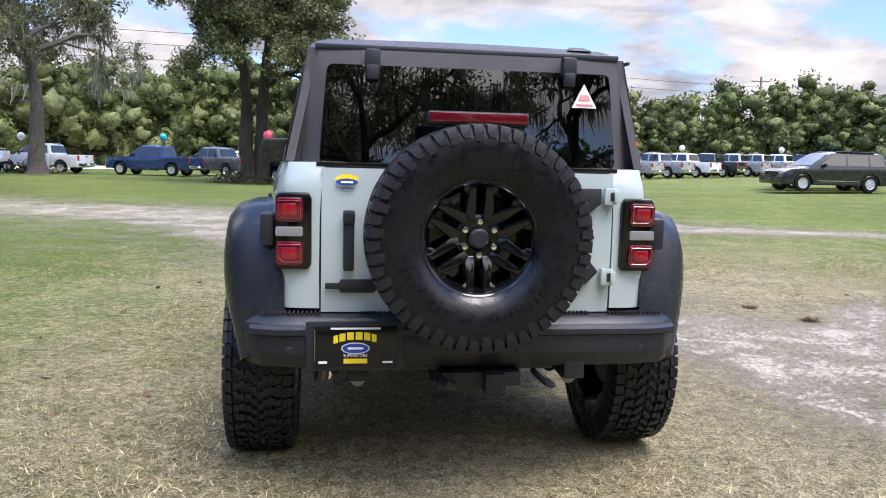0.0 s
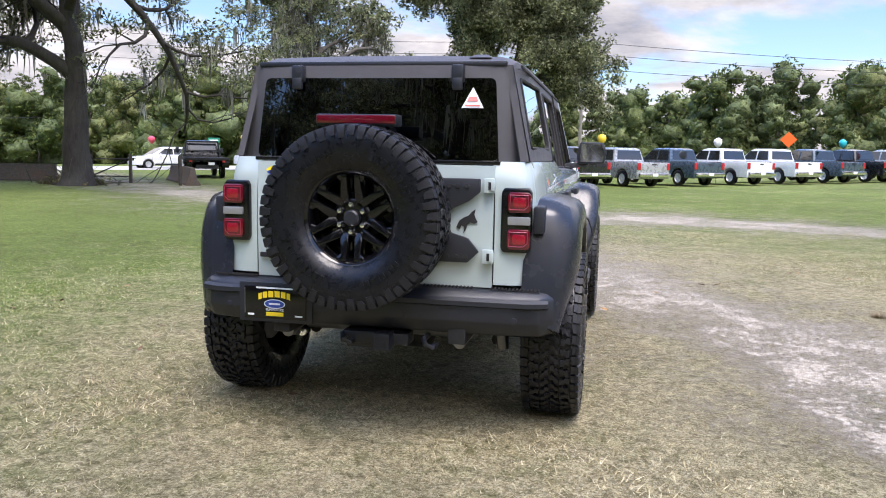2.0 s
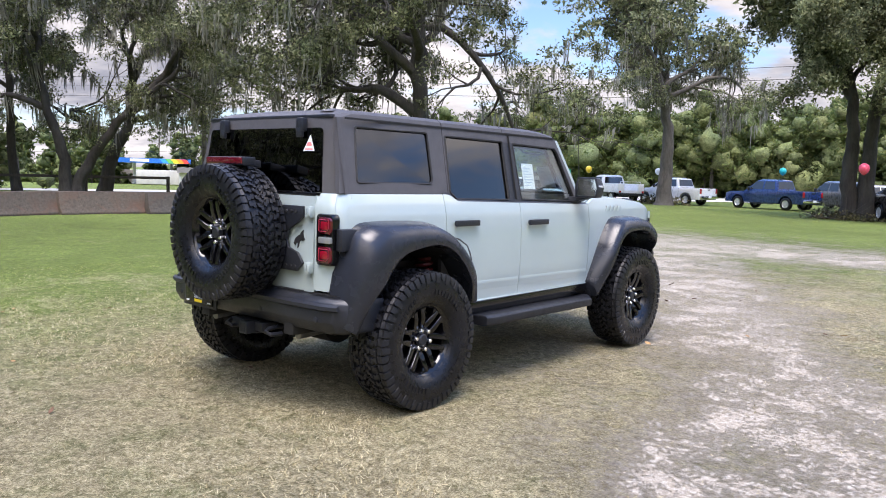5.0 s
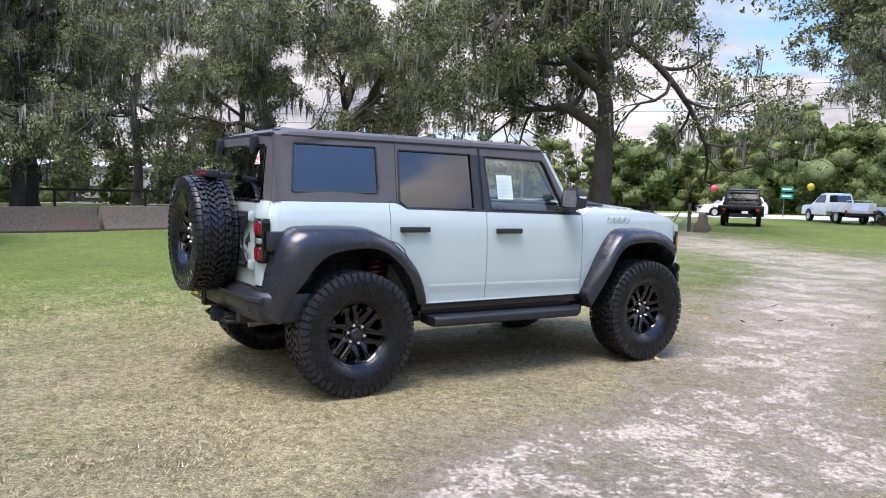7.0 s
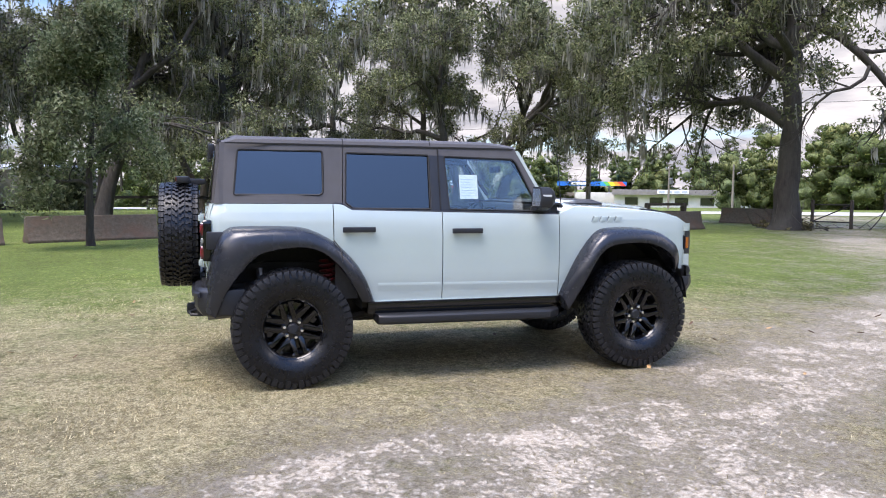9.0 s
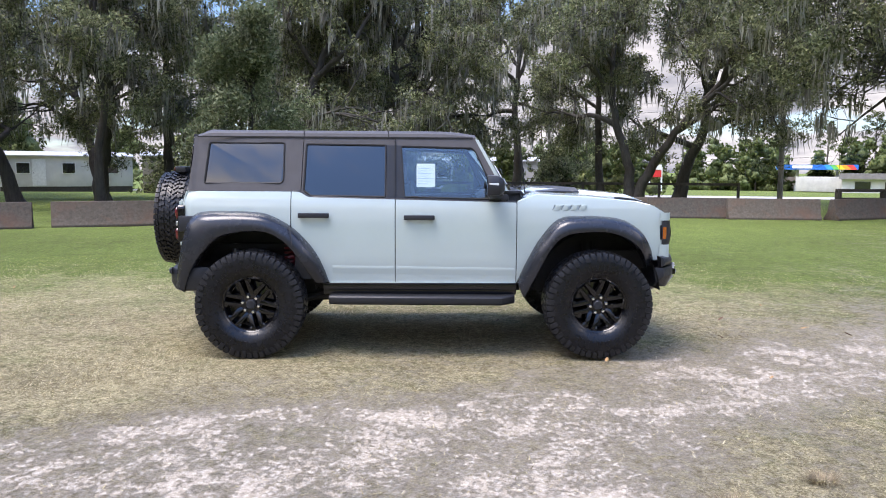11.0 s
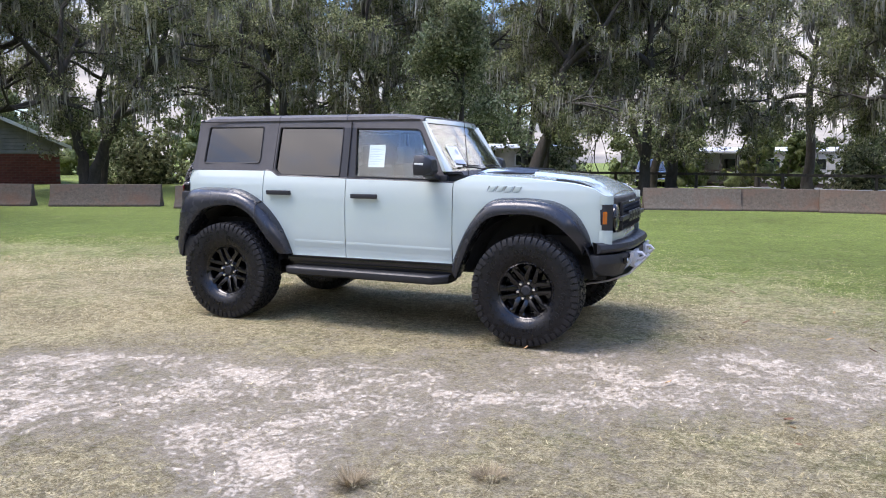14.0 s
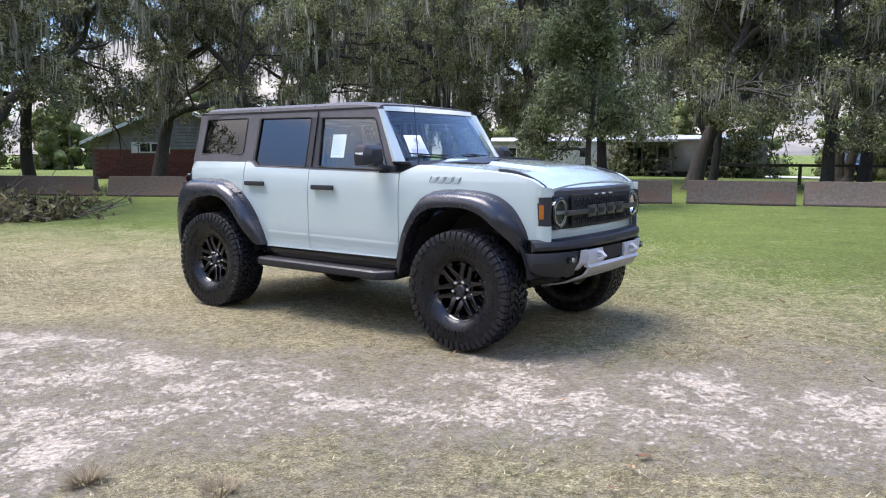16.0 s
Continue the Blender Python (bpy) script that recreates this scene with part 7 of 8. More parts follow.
def cab_ring(z, y0, y1, half, cut=0.05):
    return [(-half, y0 + cut, z), (-half + cut, y0, z), (half - cut, y0, z), (half, y0 + cut, z), (half, y1 - cut, z), (half - cut, y1, z), (-half + cut, y1, z), (-half, y1 - cut, z)]


def make_pickup(colour, label, group="pickups parked in a row", crew=True, flames=False):
    c = COL[colour]
    root = thing("pickup_truck", Matrix(), label, "pickup", group)
    top = [(0.0, 1.08), (0.02, 1.22), (1.78, 1.24), (1.80, 1.22), (4.30, 1.22), (4.36, 1.16), (5.60, 1.08), (5.82, 0.98), (5.86, 0.70)]
    out = side_outline(0.42, top, (1.20, 4.88), 0.50, 0.40)
    part("body", MB().loft([[(x, y, z) for y, z in out] for x in (-0.985, 0.985)]), c, root, bevel=0.035)
    part("bed_floor", MB().box((0, 0.92, 1.215), (1.70, 1.66, 0.06)), M["black"], root)
    y0 = 1.86 if crew else 2.35
    cab = MB().loft([cab_ring(1.18, y0 - 0.02, 4.38, 0.95), cab_ring(1.26, y0, 4.28, 0.94), cab_ring(1.86, y0 + 0.16, 3.52, 0.80, 0.09), cab_ring(1.93, y0 + 0.34, 3.30, 0.70, 0.12)])
    part("cab", cab, c, root, angle=30)

    def win(y_a, y_b, y_c, y_d, name="side_window"):
        for s in (1, -1):
            f = lambda z: s * (0.94 - (z - 1.26) * 0.233 + 0.004)
            part(name, MB().add([(f(z), y, z) for y, z in ((y_a, 1.30), (y_b, 1.30), (y_c, 1.80), (y_d, 1.80))], [(0, 1, 2, 3) if s > 0 else (3, 2, 1, 0)]), M["car_glass"], root, thick=0.003)

    win(y0 + 0.18, y0 + 1.02, y0 + 1.00, y0 + 0.30)
    win(y0 + 1.12, 4.05, 3.52, y0 + 1.10)
    part("rear_window", MB().add([(x, y, z) for x, y, z in ((-0.78, y0 + 0.012, 1.34), (0.78, y0 + 0.012, 1.34), (0.69, y0 + 0.130, 1.80), (-0.69, y0 + 0.130, 1.80))], [(0, 1, 2, 3)]), M["car_glass"], root, thick=0.004)
    part("windscreen", MB().add([(x, y, z) for x, y, z in ((-0.84, 4.262, 1.29), (0.84, 4.262, 1.29), (0.70, 3.585, 1.82), (-0.70, 3.585, 1.82))], [(3, 2, 1, 0)]), M["car_glass"], root, thick=0.004)
    tg = part("tailgate", MB().box((0, -0.012, 0.98), (1.58, 0.05, 0.46)), c, root, bevel=0.02)
    part("handle", MB().box((0, -0.040, 1.12), (0.26, 0.02, 0.07)), M["trim"], tg)
    for s in (1, -1):
        part("tail_light", MB().box((s * 0.885, 0.01, 1.02), (0.19, 0.10, 0.34)), M["tail_red"], root, bevel=0.02)
        part("headlight", MB().box((s * 0.82, 5.80, 0.92), (0.30, 0.12, 0.16)), M["lamp_clear"], root, bevel=0.02)
        part("door_mirror", MB().box((s * 1.08, 3.95, 1.32), (0.16, 0.10, 0.24)), M["trim"], root, bevel=0.03)
        for y in (y0 + 0.25, y0 + 1.28):
            part("door_handle", MB().box((s * 0.995, y, 1.08), (0.02, 0.2, 0.035)), c, root, bevel=0.008)
        part("door_seam", MB().box((s * 0.984, y0 + 1.07, 0.86), (0.006, 0.012, 0.66)), M["black"], root)
        part("bed_seam", MB().box((s * 0.984, 1.83, 0.86), (0.006, 0.02, 0.72)), M["black"], root)
        part("side_step", MB().box((s * 0.95, 3.05, 0.36), (0.14, 1.9, 0.05)), M["trim"], root, bevel=0.015)
    part("rear_bumper", MB().box((0, -0.09, 0.60), (1.86, 0.18, 0.19)), M["chrome"], root, bevel=0.03)
    part("front_bumper", MB().box((0, 5.86, 0.56), (1.92, 0.16, 0.22)), M["chrome"], root, bevel=0.03)
    part("grille", MB().box((0, 5.845, 0.86), (1.30, 0.05, 0.34)), M["gloss_black"], root, bevel=0.02)
    part("plate_bar", MB().box((0, -0.185, 0.62), (0.30, 0.01, 0.14)), M["paper"], root)
    part("chassis", MB().box((0, 2.9, 0.48), (1.5, 5.4, 0.16)), M["black"], root)
    if flames:
        for s in (1, -1):
            for k in range(7):
                y = 0.4 + 0.72 * k
                part("painted_panel", MB().add([(s * 0.990, yy, zz) for yy, zz in ((y, 0.75), (y + 0.6, 0.70), (y + 0.75, 1.16), (y + 0.15, 1.18))], [(0, 1, 2, 3)]), M["yellow"] if k % 2 else M["pink_print"], root)
    vehicle_wheels(root, (1.20, 4.88), 0.99, 0.40)
    return root


def make_suv(colour, label, group="cars parked by the track", boxy=False):
    c = COL[colour]
    root = thing("parked_suv", Matrix(), label, "car", group)
    top = [(0.0, 0.70), (0.03, 1.00), (0.10, 1.06), (3.60, 1.02), (4.55, 0.96), (4.92, 0.82), (4.98, 0.60)]
    out = side_outline(0.30, top, (1.02, 4.04), 0.42, 0.36)
    part("body", MB().loft([[(x, y, z) for y, z in out] for x in (-0.98, 0.98)]), c, root, bevel=0.06)
    cab = MB().loft([cab_ring(1.0, 0.06, 3.86, 0.955), cab_ring(1.08, 0.09, 3.72, 0.94), cab_ring(1.62, 0.42, 2.86, 0.78, 0.10), cab_ring(1.70, 0.66, 2.60, 0.66, 0.14)])
    part("cabin", cab, c, root, angle=30)
    for s in (1, -1):
        f = lambda z: s * (0.94 - (z - 1.08) * 0.296 + 0.005)
        for ya, yb, yc, yd in ((0.36, 1.06, 1.06, 0.58), (1.14, 2.06, 2.06, 1.14), (2.14, 3.30, 2.72, 2.14)):
            part("side_window", MB().add([(f(z), y, z) for y, z in ((ya, 1.12), (yb, 1.12), (yc, 1.56), (yd, 1.56))], [(0, 1, 2, 3) if s > 0 else (3, 2, 1, 0)]), M["car_glass"], root, thick=0.003)
        part("tail_light", MB().box((s * 0.78, 0.05, 0.98), (0.36, 0.12, 0.14)), M["tail_red"], root, bevel=0.02)
        part("headlight", MB().box((s * 0.74, 4.86, 0.80), (0.40, 0.16, 0.12)), M["lamp_clear"], root, bevel=0.02)
        part("door_mirror", MB().box((s * 1.05, 3.15, 1.12), (0.16, 0.10, 0.16)), c, root, bevel=0.03)
        part("sill_trim", MB().box((s * 0.985, 2.5, 0.36), (0.03, 2.1, 0.10)), M["trim"], root, bevel=0.01)
        part("chrome_strip", MB().box((s * 0.99, 2.5, 0.47), (0.02, 1.9, 0.03)), M["chrome"], root)
        part("roof_rail", MB().tube([(s * 0.66, 0.75, 1.71), (s * 0.66, 2.5, 1.72)], 0.02, 6), M["trim"], root)
    part("rear_window", MB().add([(-0.72, 0.128, 1.14), (0.72, 0.128, 1.14), (0.66, 0.385, 1.58), (-0.66, 0.385, 1.58)], [(0, 1, 2, 3)]), M["car_glass"], root, thick=0.004)
    part("windscreen", MB().add([(-0.84, 3.70, 1.11), (0.84, 3.70, 1.11), (0.70, 2.90, 1.60), (-0.70, 2.90, 1.60)], [(3, 2, 1, 0)]), M["car_glass"], root, thick=0.004)
    part("rear_bumper", MB().box((0, 0.0, 0.50), (1.80, 0.12, 0.24)), M["trim"], root, bevel=0.03)
    part("grille", MB().box((0, 4.96, 0.72), (1.0, 0.05, 0.22)), M["gloss_black"], root, bevel=0.02)
    part("chassis", MB().box((0, 2.5, 0.36), (1.5, 4.4, 0.14)), M["black"], root)
    vehicle_wheels(root, (1.02, 4.04), 0.98, 0.37)
    return root


def park(root, x, y, turn, first=False, s=1.0):
    m = pose(x, y, float(ground_z(x, y)), 0, 0, turn) @ Matrix.Diagonal((s, s, s, 1))
    if first:
        root.matrix_basis = m
        return root
    ob = copy_thing(root, Matrix())
    ob.matrix_basis = m
    return ob


PICK = {"white": "white crew-cab pickup with chrome bumper, parked on grass", "black": "black crew-cab pickup with chrome bumper, parked on grass", "silver": "silver crew-cab pickup with red tail lights, parked on grass",
        "slate": "slate-blue crew-cab pickup with chrome bumper, parked on grass"}
made = {}
ROW = ["white", "black", "silver", "slate", "white", "white", "slate", "black", "silver", "silver", "silver", "white", "black", "silver", "silver", "white", "black", "silver"]
for i, c in enumerate(ROW):
    x, y = -6.9 + 2.50 * i + (0.35 * (i - 9) if i > 9 else 0), 33.8 + 2.62 * i - (0.5 * (i - 9) if i > 9 else 0)
    if i == 0:
        x, y = -6.6, 38.2
    if c not in made:
        made[c] = park(make_pickup(c, PICK[c]), x, y, 22 if i == 0 else 45, True)
    else:
        park(made[c], x, y, 45 + (i * 37 % 5) - 2)
park(make_pickup("blue", "deep blue crew-cab pickup parked on the grass beyond the track", "vehicles beyond the track"), -15.2, 47.8, 78, True, 0.95)
park(make_pickup("grey", "dark grey pickup parked beside the blue one", "vehicles beyond the track"), -12.4, 49.6, 62, True, 0.95)
park(make_suv("black", "black car parked behind the pickups", "vehicles beyond the track"), -10.4, 54.0, 70, True)
park(make_suv("white", "white car parked facing the track by a tree", "vehicles beyond the track"), -16.6, 64.5, 160, True)
park(made["white"], -22.0, 47.9, 84, False, 0.93)
park(make_suv("green", "dark slate family car parked at the row's end"), 19.0, 34.3, 96, True)
park(make_suv("silver", "silver family car parked behind the dark one"), 20.2, 36.6, 84, True)
park(make_suv("white", "white family car parked at the far end"), 21.6, 39.0, 80, True)
park(make_suv("white", "small pale car parked beside the road"), -34.5, 46.2, 150, True, 0.9)
park(make_pickup("bright_blue", "bright blue show pickup with yellow and red painted panels", "", flames=True), 40.0, 76.0, 80, True, 1.15)


def make_service_truck():
    root = thing("service_truck", Matrix(), "white service truck with a boxed utility bed", "truck", "vehicles beyond the track")
    c = COL["white"]
    out = side_outline(0.48, [(2.30, 1.20), (4.30, 1.22), (4.40, 1.16), (5.50, 1.10), (5.72, 0.98), (5.76, 0.62)], (4.75,), 0.48, 0.40)
    part("body", MB().loft([[(x, y, z) for y, z in out] for x in (-0.97, 0.97)]), c, root, bevel=0.04)
    part("cab", MB().loft([cab_ring(1.18, 2.32, 4.36, 0.95), cab_ring(1.26, 2.34, 4.26, 0.94), cab_ring(1.88, 2.48, 3.50, 0.80, 0.09), cab_ring(1.95, 2.62, 3.30, 0.70, 0.12)]), c, root, angle=30)
    for s in (1, -1):
        part("utility_box", MB().box((s * 0.78, 1.10, 1.05), (0.46, 2.30, 0.62)), c, root, bevel=0.02)
        for k in range(3):
            part("locker_door", MB().box((s * 1.012, 0.40 + 0.72 * k, 1.05), (0.012, 0.62, 0.50)), c, root, bevel=0.006)
        f = lambda z: s * (0.94 - (z - 1.26) * 0.233 + 0.004)
        part("side_window", MB().add([(f(z), y, z) for y, z in ((2.60, 1.30), (4.0, 1.30), (3.50, 1.80), (2.68, 1.80))], [(0, 1, 2, 3)]), M["car_glass"], root, thick=0.003)
        part("tail_light", MB().box((s * 0.90, -0.06, 0.80), (0.14, 0.04, 0.14)), M["tail_red"], root)
    part("bed", MB().box((0, 1.10, 0.80), (1.20, 2.30, 0.18)), c, root)
    part("rear_window", MB().add([(-0.74, 2.352, 1.36), (0.74, 2.352, 1.36), (0.68, 2.46, 1.80), (-0.68, 2.46, 1.80)], [(0, 1, 2, 3)]), M["car_glass"], root, thick=0.004)
    part("rear_bumper", MB().box((0, -0.10, 0.62), (1.9, 0.16, 0.16)), M["trim"], root, bevel=0.02)
    part("ladder_rack", MB().tube([(-0.8, 0.1, 1.36), (-0.8, 0.1, 1.50), (0.8, 0.1, 1.50), (0.8, 0.1, 1.36)], 0.02, 6), c, root)
    part("chassis", MB().box((0, 2.6, 0.52), (1.2, 5.2, 0.2)), M["black"], root)
    vehicle_wheels(root, (1.05, 4.75), 0.98, 0.41)
    return root


park(make_service_truck(), -25.6, 44.4, 66, True, 0.95)


def make_flatbed():
    root = thing("flatbed_truck", Matrix(), "black flatbed truck with a headache rack, seen on the verge", "truck", "vehicles beyond the track")
    c = COL["black"]
    part("flat_bed", MB().box((0, 1.25, 0.98), (2.2, 2.6, 0.14)), M["black"], root, bevel=0.02)
    for s in (1, -1):
        part("side_box", MB().box((s * 0.92, 1.25, 0.74), (0.36, 2.3, 0.40)), M["gloss_black"], root, bevel=0.02)
        part("tail_light", MB().box((s * 0.80, -0.05, 0.86), (0.16, 0.03, 0.10)), M["tail_red"], root)
        part("rack_post", MB().box((s * 0.86, 2.52, 1.44), (0.07, 0.07, 0.86), Euler((0, -s * radians(8), 0)).to_matrix()), M["black"], root)
        part("door_mirror", MB().box((s * 1.16, 3.95, 1.40), (0.18, 0.08, 0.28)), M["trim"], root, bevel=0.03)
    part("rack_bar", MB().box((0, 2.52, 1.86), (1.66, 0.07, 0.08)).box((0, 2.52, 1.40), (1.7, 0.05, 0.05)), M["black"], root)
    out = side_outline(0.48, [(2.60, 1.20), (4.40, 1.22), (4.46, 1.16), (5.60, 1.10), (5.80, 0.98), (5.84, 0.62)], (4.85,), 0.48, 0.42)
    part("body", MB().loft([[(x, y, z) for y, z in out] for x in (-0.98, 0.98)]), c, root, bevel=0.04)
    part("cab", MB().loft([cab_ring(1.18, 2.62, 4.40, 0.95), cab_ring(1.26, 2.64, 4.30, 0.94), cab_ring(1.86, 2.80, 3.55, 0.80, 0.09), cab_ring(1.93, 2.95, 3.35, 0.70, 0.12)]), c, root, angle=30)
    part("rear_window", MB().add([(-0.72, 2.65, 1.34), (0.72, 2.65, 1.34), (0.66, 2.775, 1.78), (-0.66, 2.775, 1.78)], [(0, 1, 2, 3)]), M["car_glass"], root, thick=0.004)
    part("chassis", MB().box((0, 2.6, 0.58), (1.1, 5.2, 0.2)), M["black"], root)
    part("plate_bar", MB().box((0.2, -0.07, 0.74), (0.3, 0.01, 0.14)), M["paper"], root)
    vehicle_wheels(root, (1.2, 4.85), 0.99, 0.42)
    return root


park(make_flatbed(), -22.4, 31.6, 43, True, 0.97)

# a long white trailer behind the parked row
M["white_sheet"] = plain("white_metal_sheet", (0.70, 0.70, 0.69), 0.45, 0.0, 0.08, 0.8)
tr = thing("box_trailer", pose(46.0, 84.0, float(ground_z(46, 84)), 0, 0, 80), "long white box trailer behind the parked row", "trailer")
part("box", MB().box((0, 5.0, 2.3), (2.4, 10.0, 2.6)), M["white_sheet"], tr, bevel=0.05)
vehicle_wheels(tr, (1.8, 2.9, 8.6), 1.15, 0.48)


# ---- poles, wires, signs, balloons ----
M["pole_wood"] = bark_material("weathered_pole_wood", (0.14, 0.12, 0.10), (0.30, 0.27, 0.23))
M["orange"] = plain("orange_sign", (0.95, 0.13, 0.01), 0.6, 0.0, 0.03)
M["sign_green"] = plain("green_sign", (0.01, 0.22, 0.14), 0.5, 0.0, 0.05)


def utility_pole(x, y, h, arms=1, lamp=False, label="weathered wooden utility pole with cross arm"):
    z = float(ground_z(x, y))
    root = thing("street_lamp" if lamp else "utility_pole", pose(x, y, z), label, "lamp post" if lamp else "utility pole", "poles along the field")
    part("pole", MB().tube([(0, 0, -0.3), (0, 0, h)], [0.15, 0.10], 10), M["pole_wood"], root)
    for k in range(arms):
        part("cross_arm", MB().box((0, 0, h - 0.5 - 0.9 * k), (2.0, 0.10, 0.11)), M["pole_wood"], root)
        for dx in (-0.9, -0.3, 0.9):
            part("insulator", MB().lathe([(0, 0.03), (0.10, 0.05), (0.14, 0.0)], 8, "z", (dx, 0, h - 0.45 - 0.9 * k)), M["white_sheet"], root)
    if lamp:
        for s in (1, -1):
            part("lamp_head", MB().box((s * 0.75, 0, h - 0.05), (0.7, 0.34, 0.18)), M["steel"], root, bevel=0.05)
            part("lamp_arm", MB().tube([(0, 0, h - 0.25), (s * 0.5, 0, h - 0.08)], 0.03, 6), M["steel"], root)
    elif arms:
        part("transformer", MB().lathe([(0, 0.0), (0, 0.22), (0.7, 0.22), (0.78, 0.12), (0.78, 0.0)], 14, "z", (0.34, 0.1, h - 2.4)), M["steel"], root)
    return root


utility_pole(-9.6, 60.6, 10.4)
utility_pole(33.1, 83.7, 10.2)
utility_pole(34.2, 88.8, 6.9, 0, label="plain leaning wooden pole")
utility_pole(16.9, 78.0, 7.0, 0, True, "street lamp with two heads on a wooden pole")
utility_pole(-35.7, 19.3, 12.0, 0, label="tall slender dark wooden pole beside the road")
utility_pole(-80.0, 53.0, 5.4, 0, label="leaning wooden pole before the shop")
utility_pole(-83.5, 46.5, 5.4, 1)


def wire(a, b, sag, r=0.018):
    pts = [Vector(a).lerp(Vector(b), i / 24) - Vector((0, 0, 4 * sag * (i / 24) * (1 - i / 24))) for i in range(25)]
    return tagged(part("power_line", MB().tube(pts, r, 4, False), M["black"]), "thin dark power line between poles", "cable", "power lines")


for k, (za, zb_) in enumerate(((10.2, 10.2), (9.3, 9.4), (8.2, 8.5))):
    wire((-9.6, 60.6, za), (33.1, 83.7, zb_ - 0.3), 0.5)
    wire((-9.6, 60.6, za), (-60.0, 48.0, za + 1.4), 0.6)
    wire((-60.0, 48.0, za + 1.4), (-105.0, 10.0, za + 1.0), 0.6)
wire((-83.5, 46.5, 3.9), (-120.0, 18.0, 3.0), 0.4)
wire((-83.5, 46.5, 3.9), (-70.0, 66.0, 4.6), 0.3)


def road_sign(x, y, z_mid, kind):
    z = float(ground_z(x, y))
    root = thing("road_sign", pose(x, y, z, 0, 0, 0), {"orange": "orange diamond work sign on a post", "green": "green street sign on a thin post"}[kind], "sign")
    part("post", MB().tube([(0, 0, 0), (0, 0, z_mid)], 0.035, 6), M["steel"], root)
    if kind == "orange":
        part("panel", MB().box((0, -0.05, z_mid), (0.78, 0.02, 0.78), Euler((0, radians(45), 0)).to_matrix()), M["orange"], root)
    else:
        for dz in (0, -0.5):
            p_ = part("panel", MB().box((0.3, -0.05, z_mid + dz), (0.85, 0.02, 0.36), Euler((0, 0, radians(35))).to_matrix()), M["sign_green"], root)
            part("white_bar", MB().box((0.3, -0.065, z_mid + dz), (0.6, 0.02, 0.08), Euler((0, 0, radians(35))).to_matrix()), M["paper"], p_)
    return root


road_sign(14.3, 60.4, 2.7 - float(ground_z(14.3, 60.4)) + 0.25, "orange")
road_sign(5.2, 59.6, 2.75, "orange")
road_sign(-34.8, 48.4, 2.1, "green")


def balloon(x, y, z, colour, name):
    root = thing("balloon", pose(x, y, 0), f"{name} round balloon on a string tied above a vehicle", "balloon", "balloons over the vehicles")
    m = M.setdefault("balloon_" + name, plain("balloon_" + name, colour, 0.3, 0.0, 0.03))
    part("globe", MB().lathe([(-0.26, 0.01), (-0.22, 0.09), (-0.10, 0.19), (0.05, 0.22), (0.16, 0.18), (0.23, 0.08), (0.25, 0.0)], 18, "z", (0, 0, z)), m, root)
    part("string", MB().tube([(0, 0, float(ground_z(x, y)) + 0.1), (0.04, 0, z - 0.25)], 0.008, 4), M["black"], root)


PINK, YEL, AQUA, WHT = (0.75, 0.09, 0.16), (0.85, 0.60, 0.05), (0.0, 0.40, 0.45), (0.8, 0.8, 0.78)
for x, y, z, c, nme in ((-33.0, 40.0, 1.95, PINK, "pink"), (-29.0, 44.2, 2.2, YEL, "yellow"), (-17.6, 48.9, 2.35, AQUA, "turquoise"), (-26.2, 48.4, 2.2, WHT, "white"), (-4.3, 38.0, 2.3, YEL, "yellow"), (0.9, 43.0, 2.3, WHT, "white"),
                        (7.6, 50.6, 2.5, AQUA, "turquoise"), (10.6, 53.4, 2.4, PINK, "pink"), (17.6, 58.5, 2.7, WHT, "white"), (22.4, 36.8, 2.5, PINK, "pink"), (26.0, 60.8, 2.8, WHT, "white"), (-8.2, 36.2, 2.3, PINK, "pink")):
    balloon(x, y, z, c, nme)

# ---- gate, rail fence ----
M["dark_wood"] = plain("dark_weathered_wood", (0.05, 0.042, 0.036), 0.85, 0.0, 0.3, 8.0)
fence = thing("rail_fence", Matrix(), "dark weathered wooden rail fence behind the barriers", "fence")
FX = [(-33.0, -7.0), (-33.8, -3.0), (-34.4, 1.0), (-34.8, 5.0), (-35.0, 9.0), (-35.2, 13.0), (-35.0, 17.0)]
for (x0, y0), (x1, y1) in zip(FX, FX[1:]):
    part("post", MB().box((x0, y0, 0.45), (0.13, 0.13, 1.1)), M["dark_wood"], fence)
    m_ = Euler((0, 0, math.atan2(y1 - y0, x1 - x0))).to_matrix()
    part("rail", MB().box(((x0 + x1) / 2, (y0 + y1) / 2, 0.92), (math.hypot(x1 - x0, y1 - y0) + 0.1, 0.09, 0.13), m_), M["dark_wood"], fence)
part("post", MB().box((FX[-1][0], FX[-1][1], 0.45), (0.13, 0.13, 1.1)), M["dark_wood"], fence)
gate = thing("field_gate", Matrix(), "open black metal field gate with a diagonal brace", "gate")
for x, y in ((-22.6, 24.4), (-21.4, 25.3), (-18.6, 24.9)):
    part("post", MB().tube([(x, y, -0.2), (x, y, 1.15)], 0.07, 8), M["dark_wood"], gate)
for z in (0.25, 0.95):
    part("rail", MB().tube([(-22.6, 24.4, z), (-21.4, 25.3, z)], 0.03, 6), M["black"], gate)
part("brace", MB().tube([(-22.6, 24.4, 0.25), (-21.4, 25.3, 0.95)], 0.025, 6), M["black"], gate)
bench = thing("timber_rack", pose(-26.2, 19.6, 0, 0, 0, 100), "low dark timber rack on the verge", "rack")
for s in (-1, 1):
    part("leg", MB().box((s * 0.95, 0, 0.4), (0.12, 0.3, 0.9)), M["dark_wood"], bench)
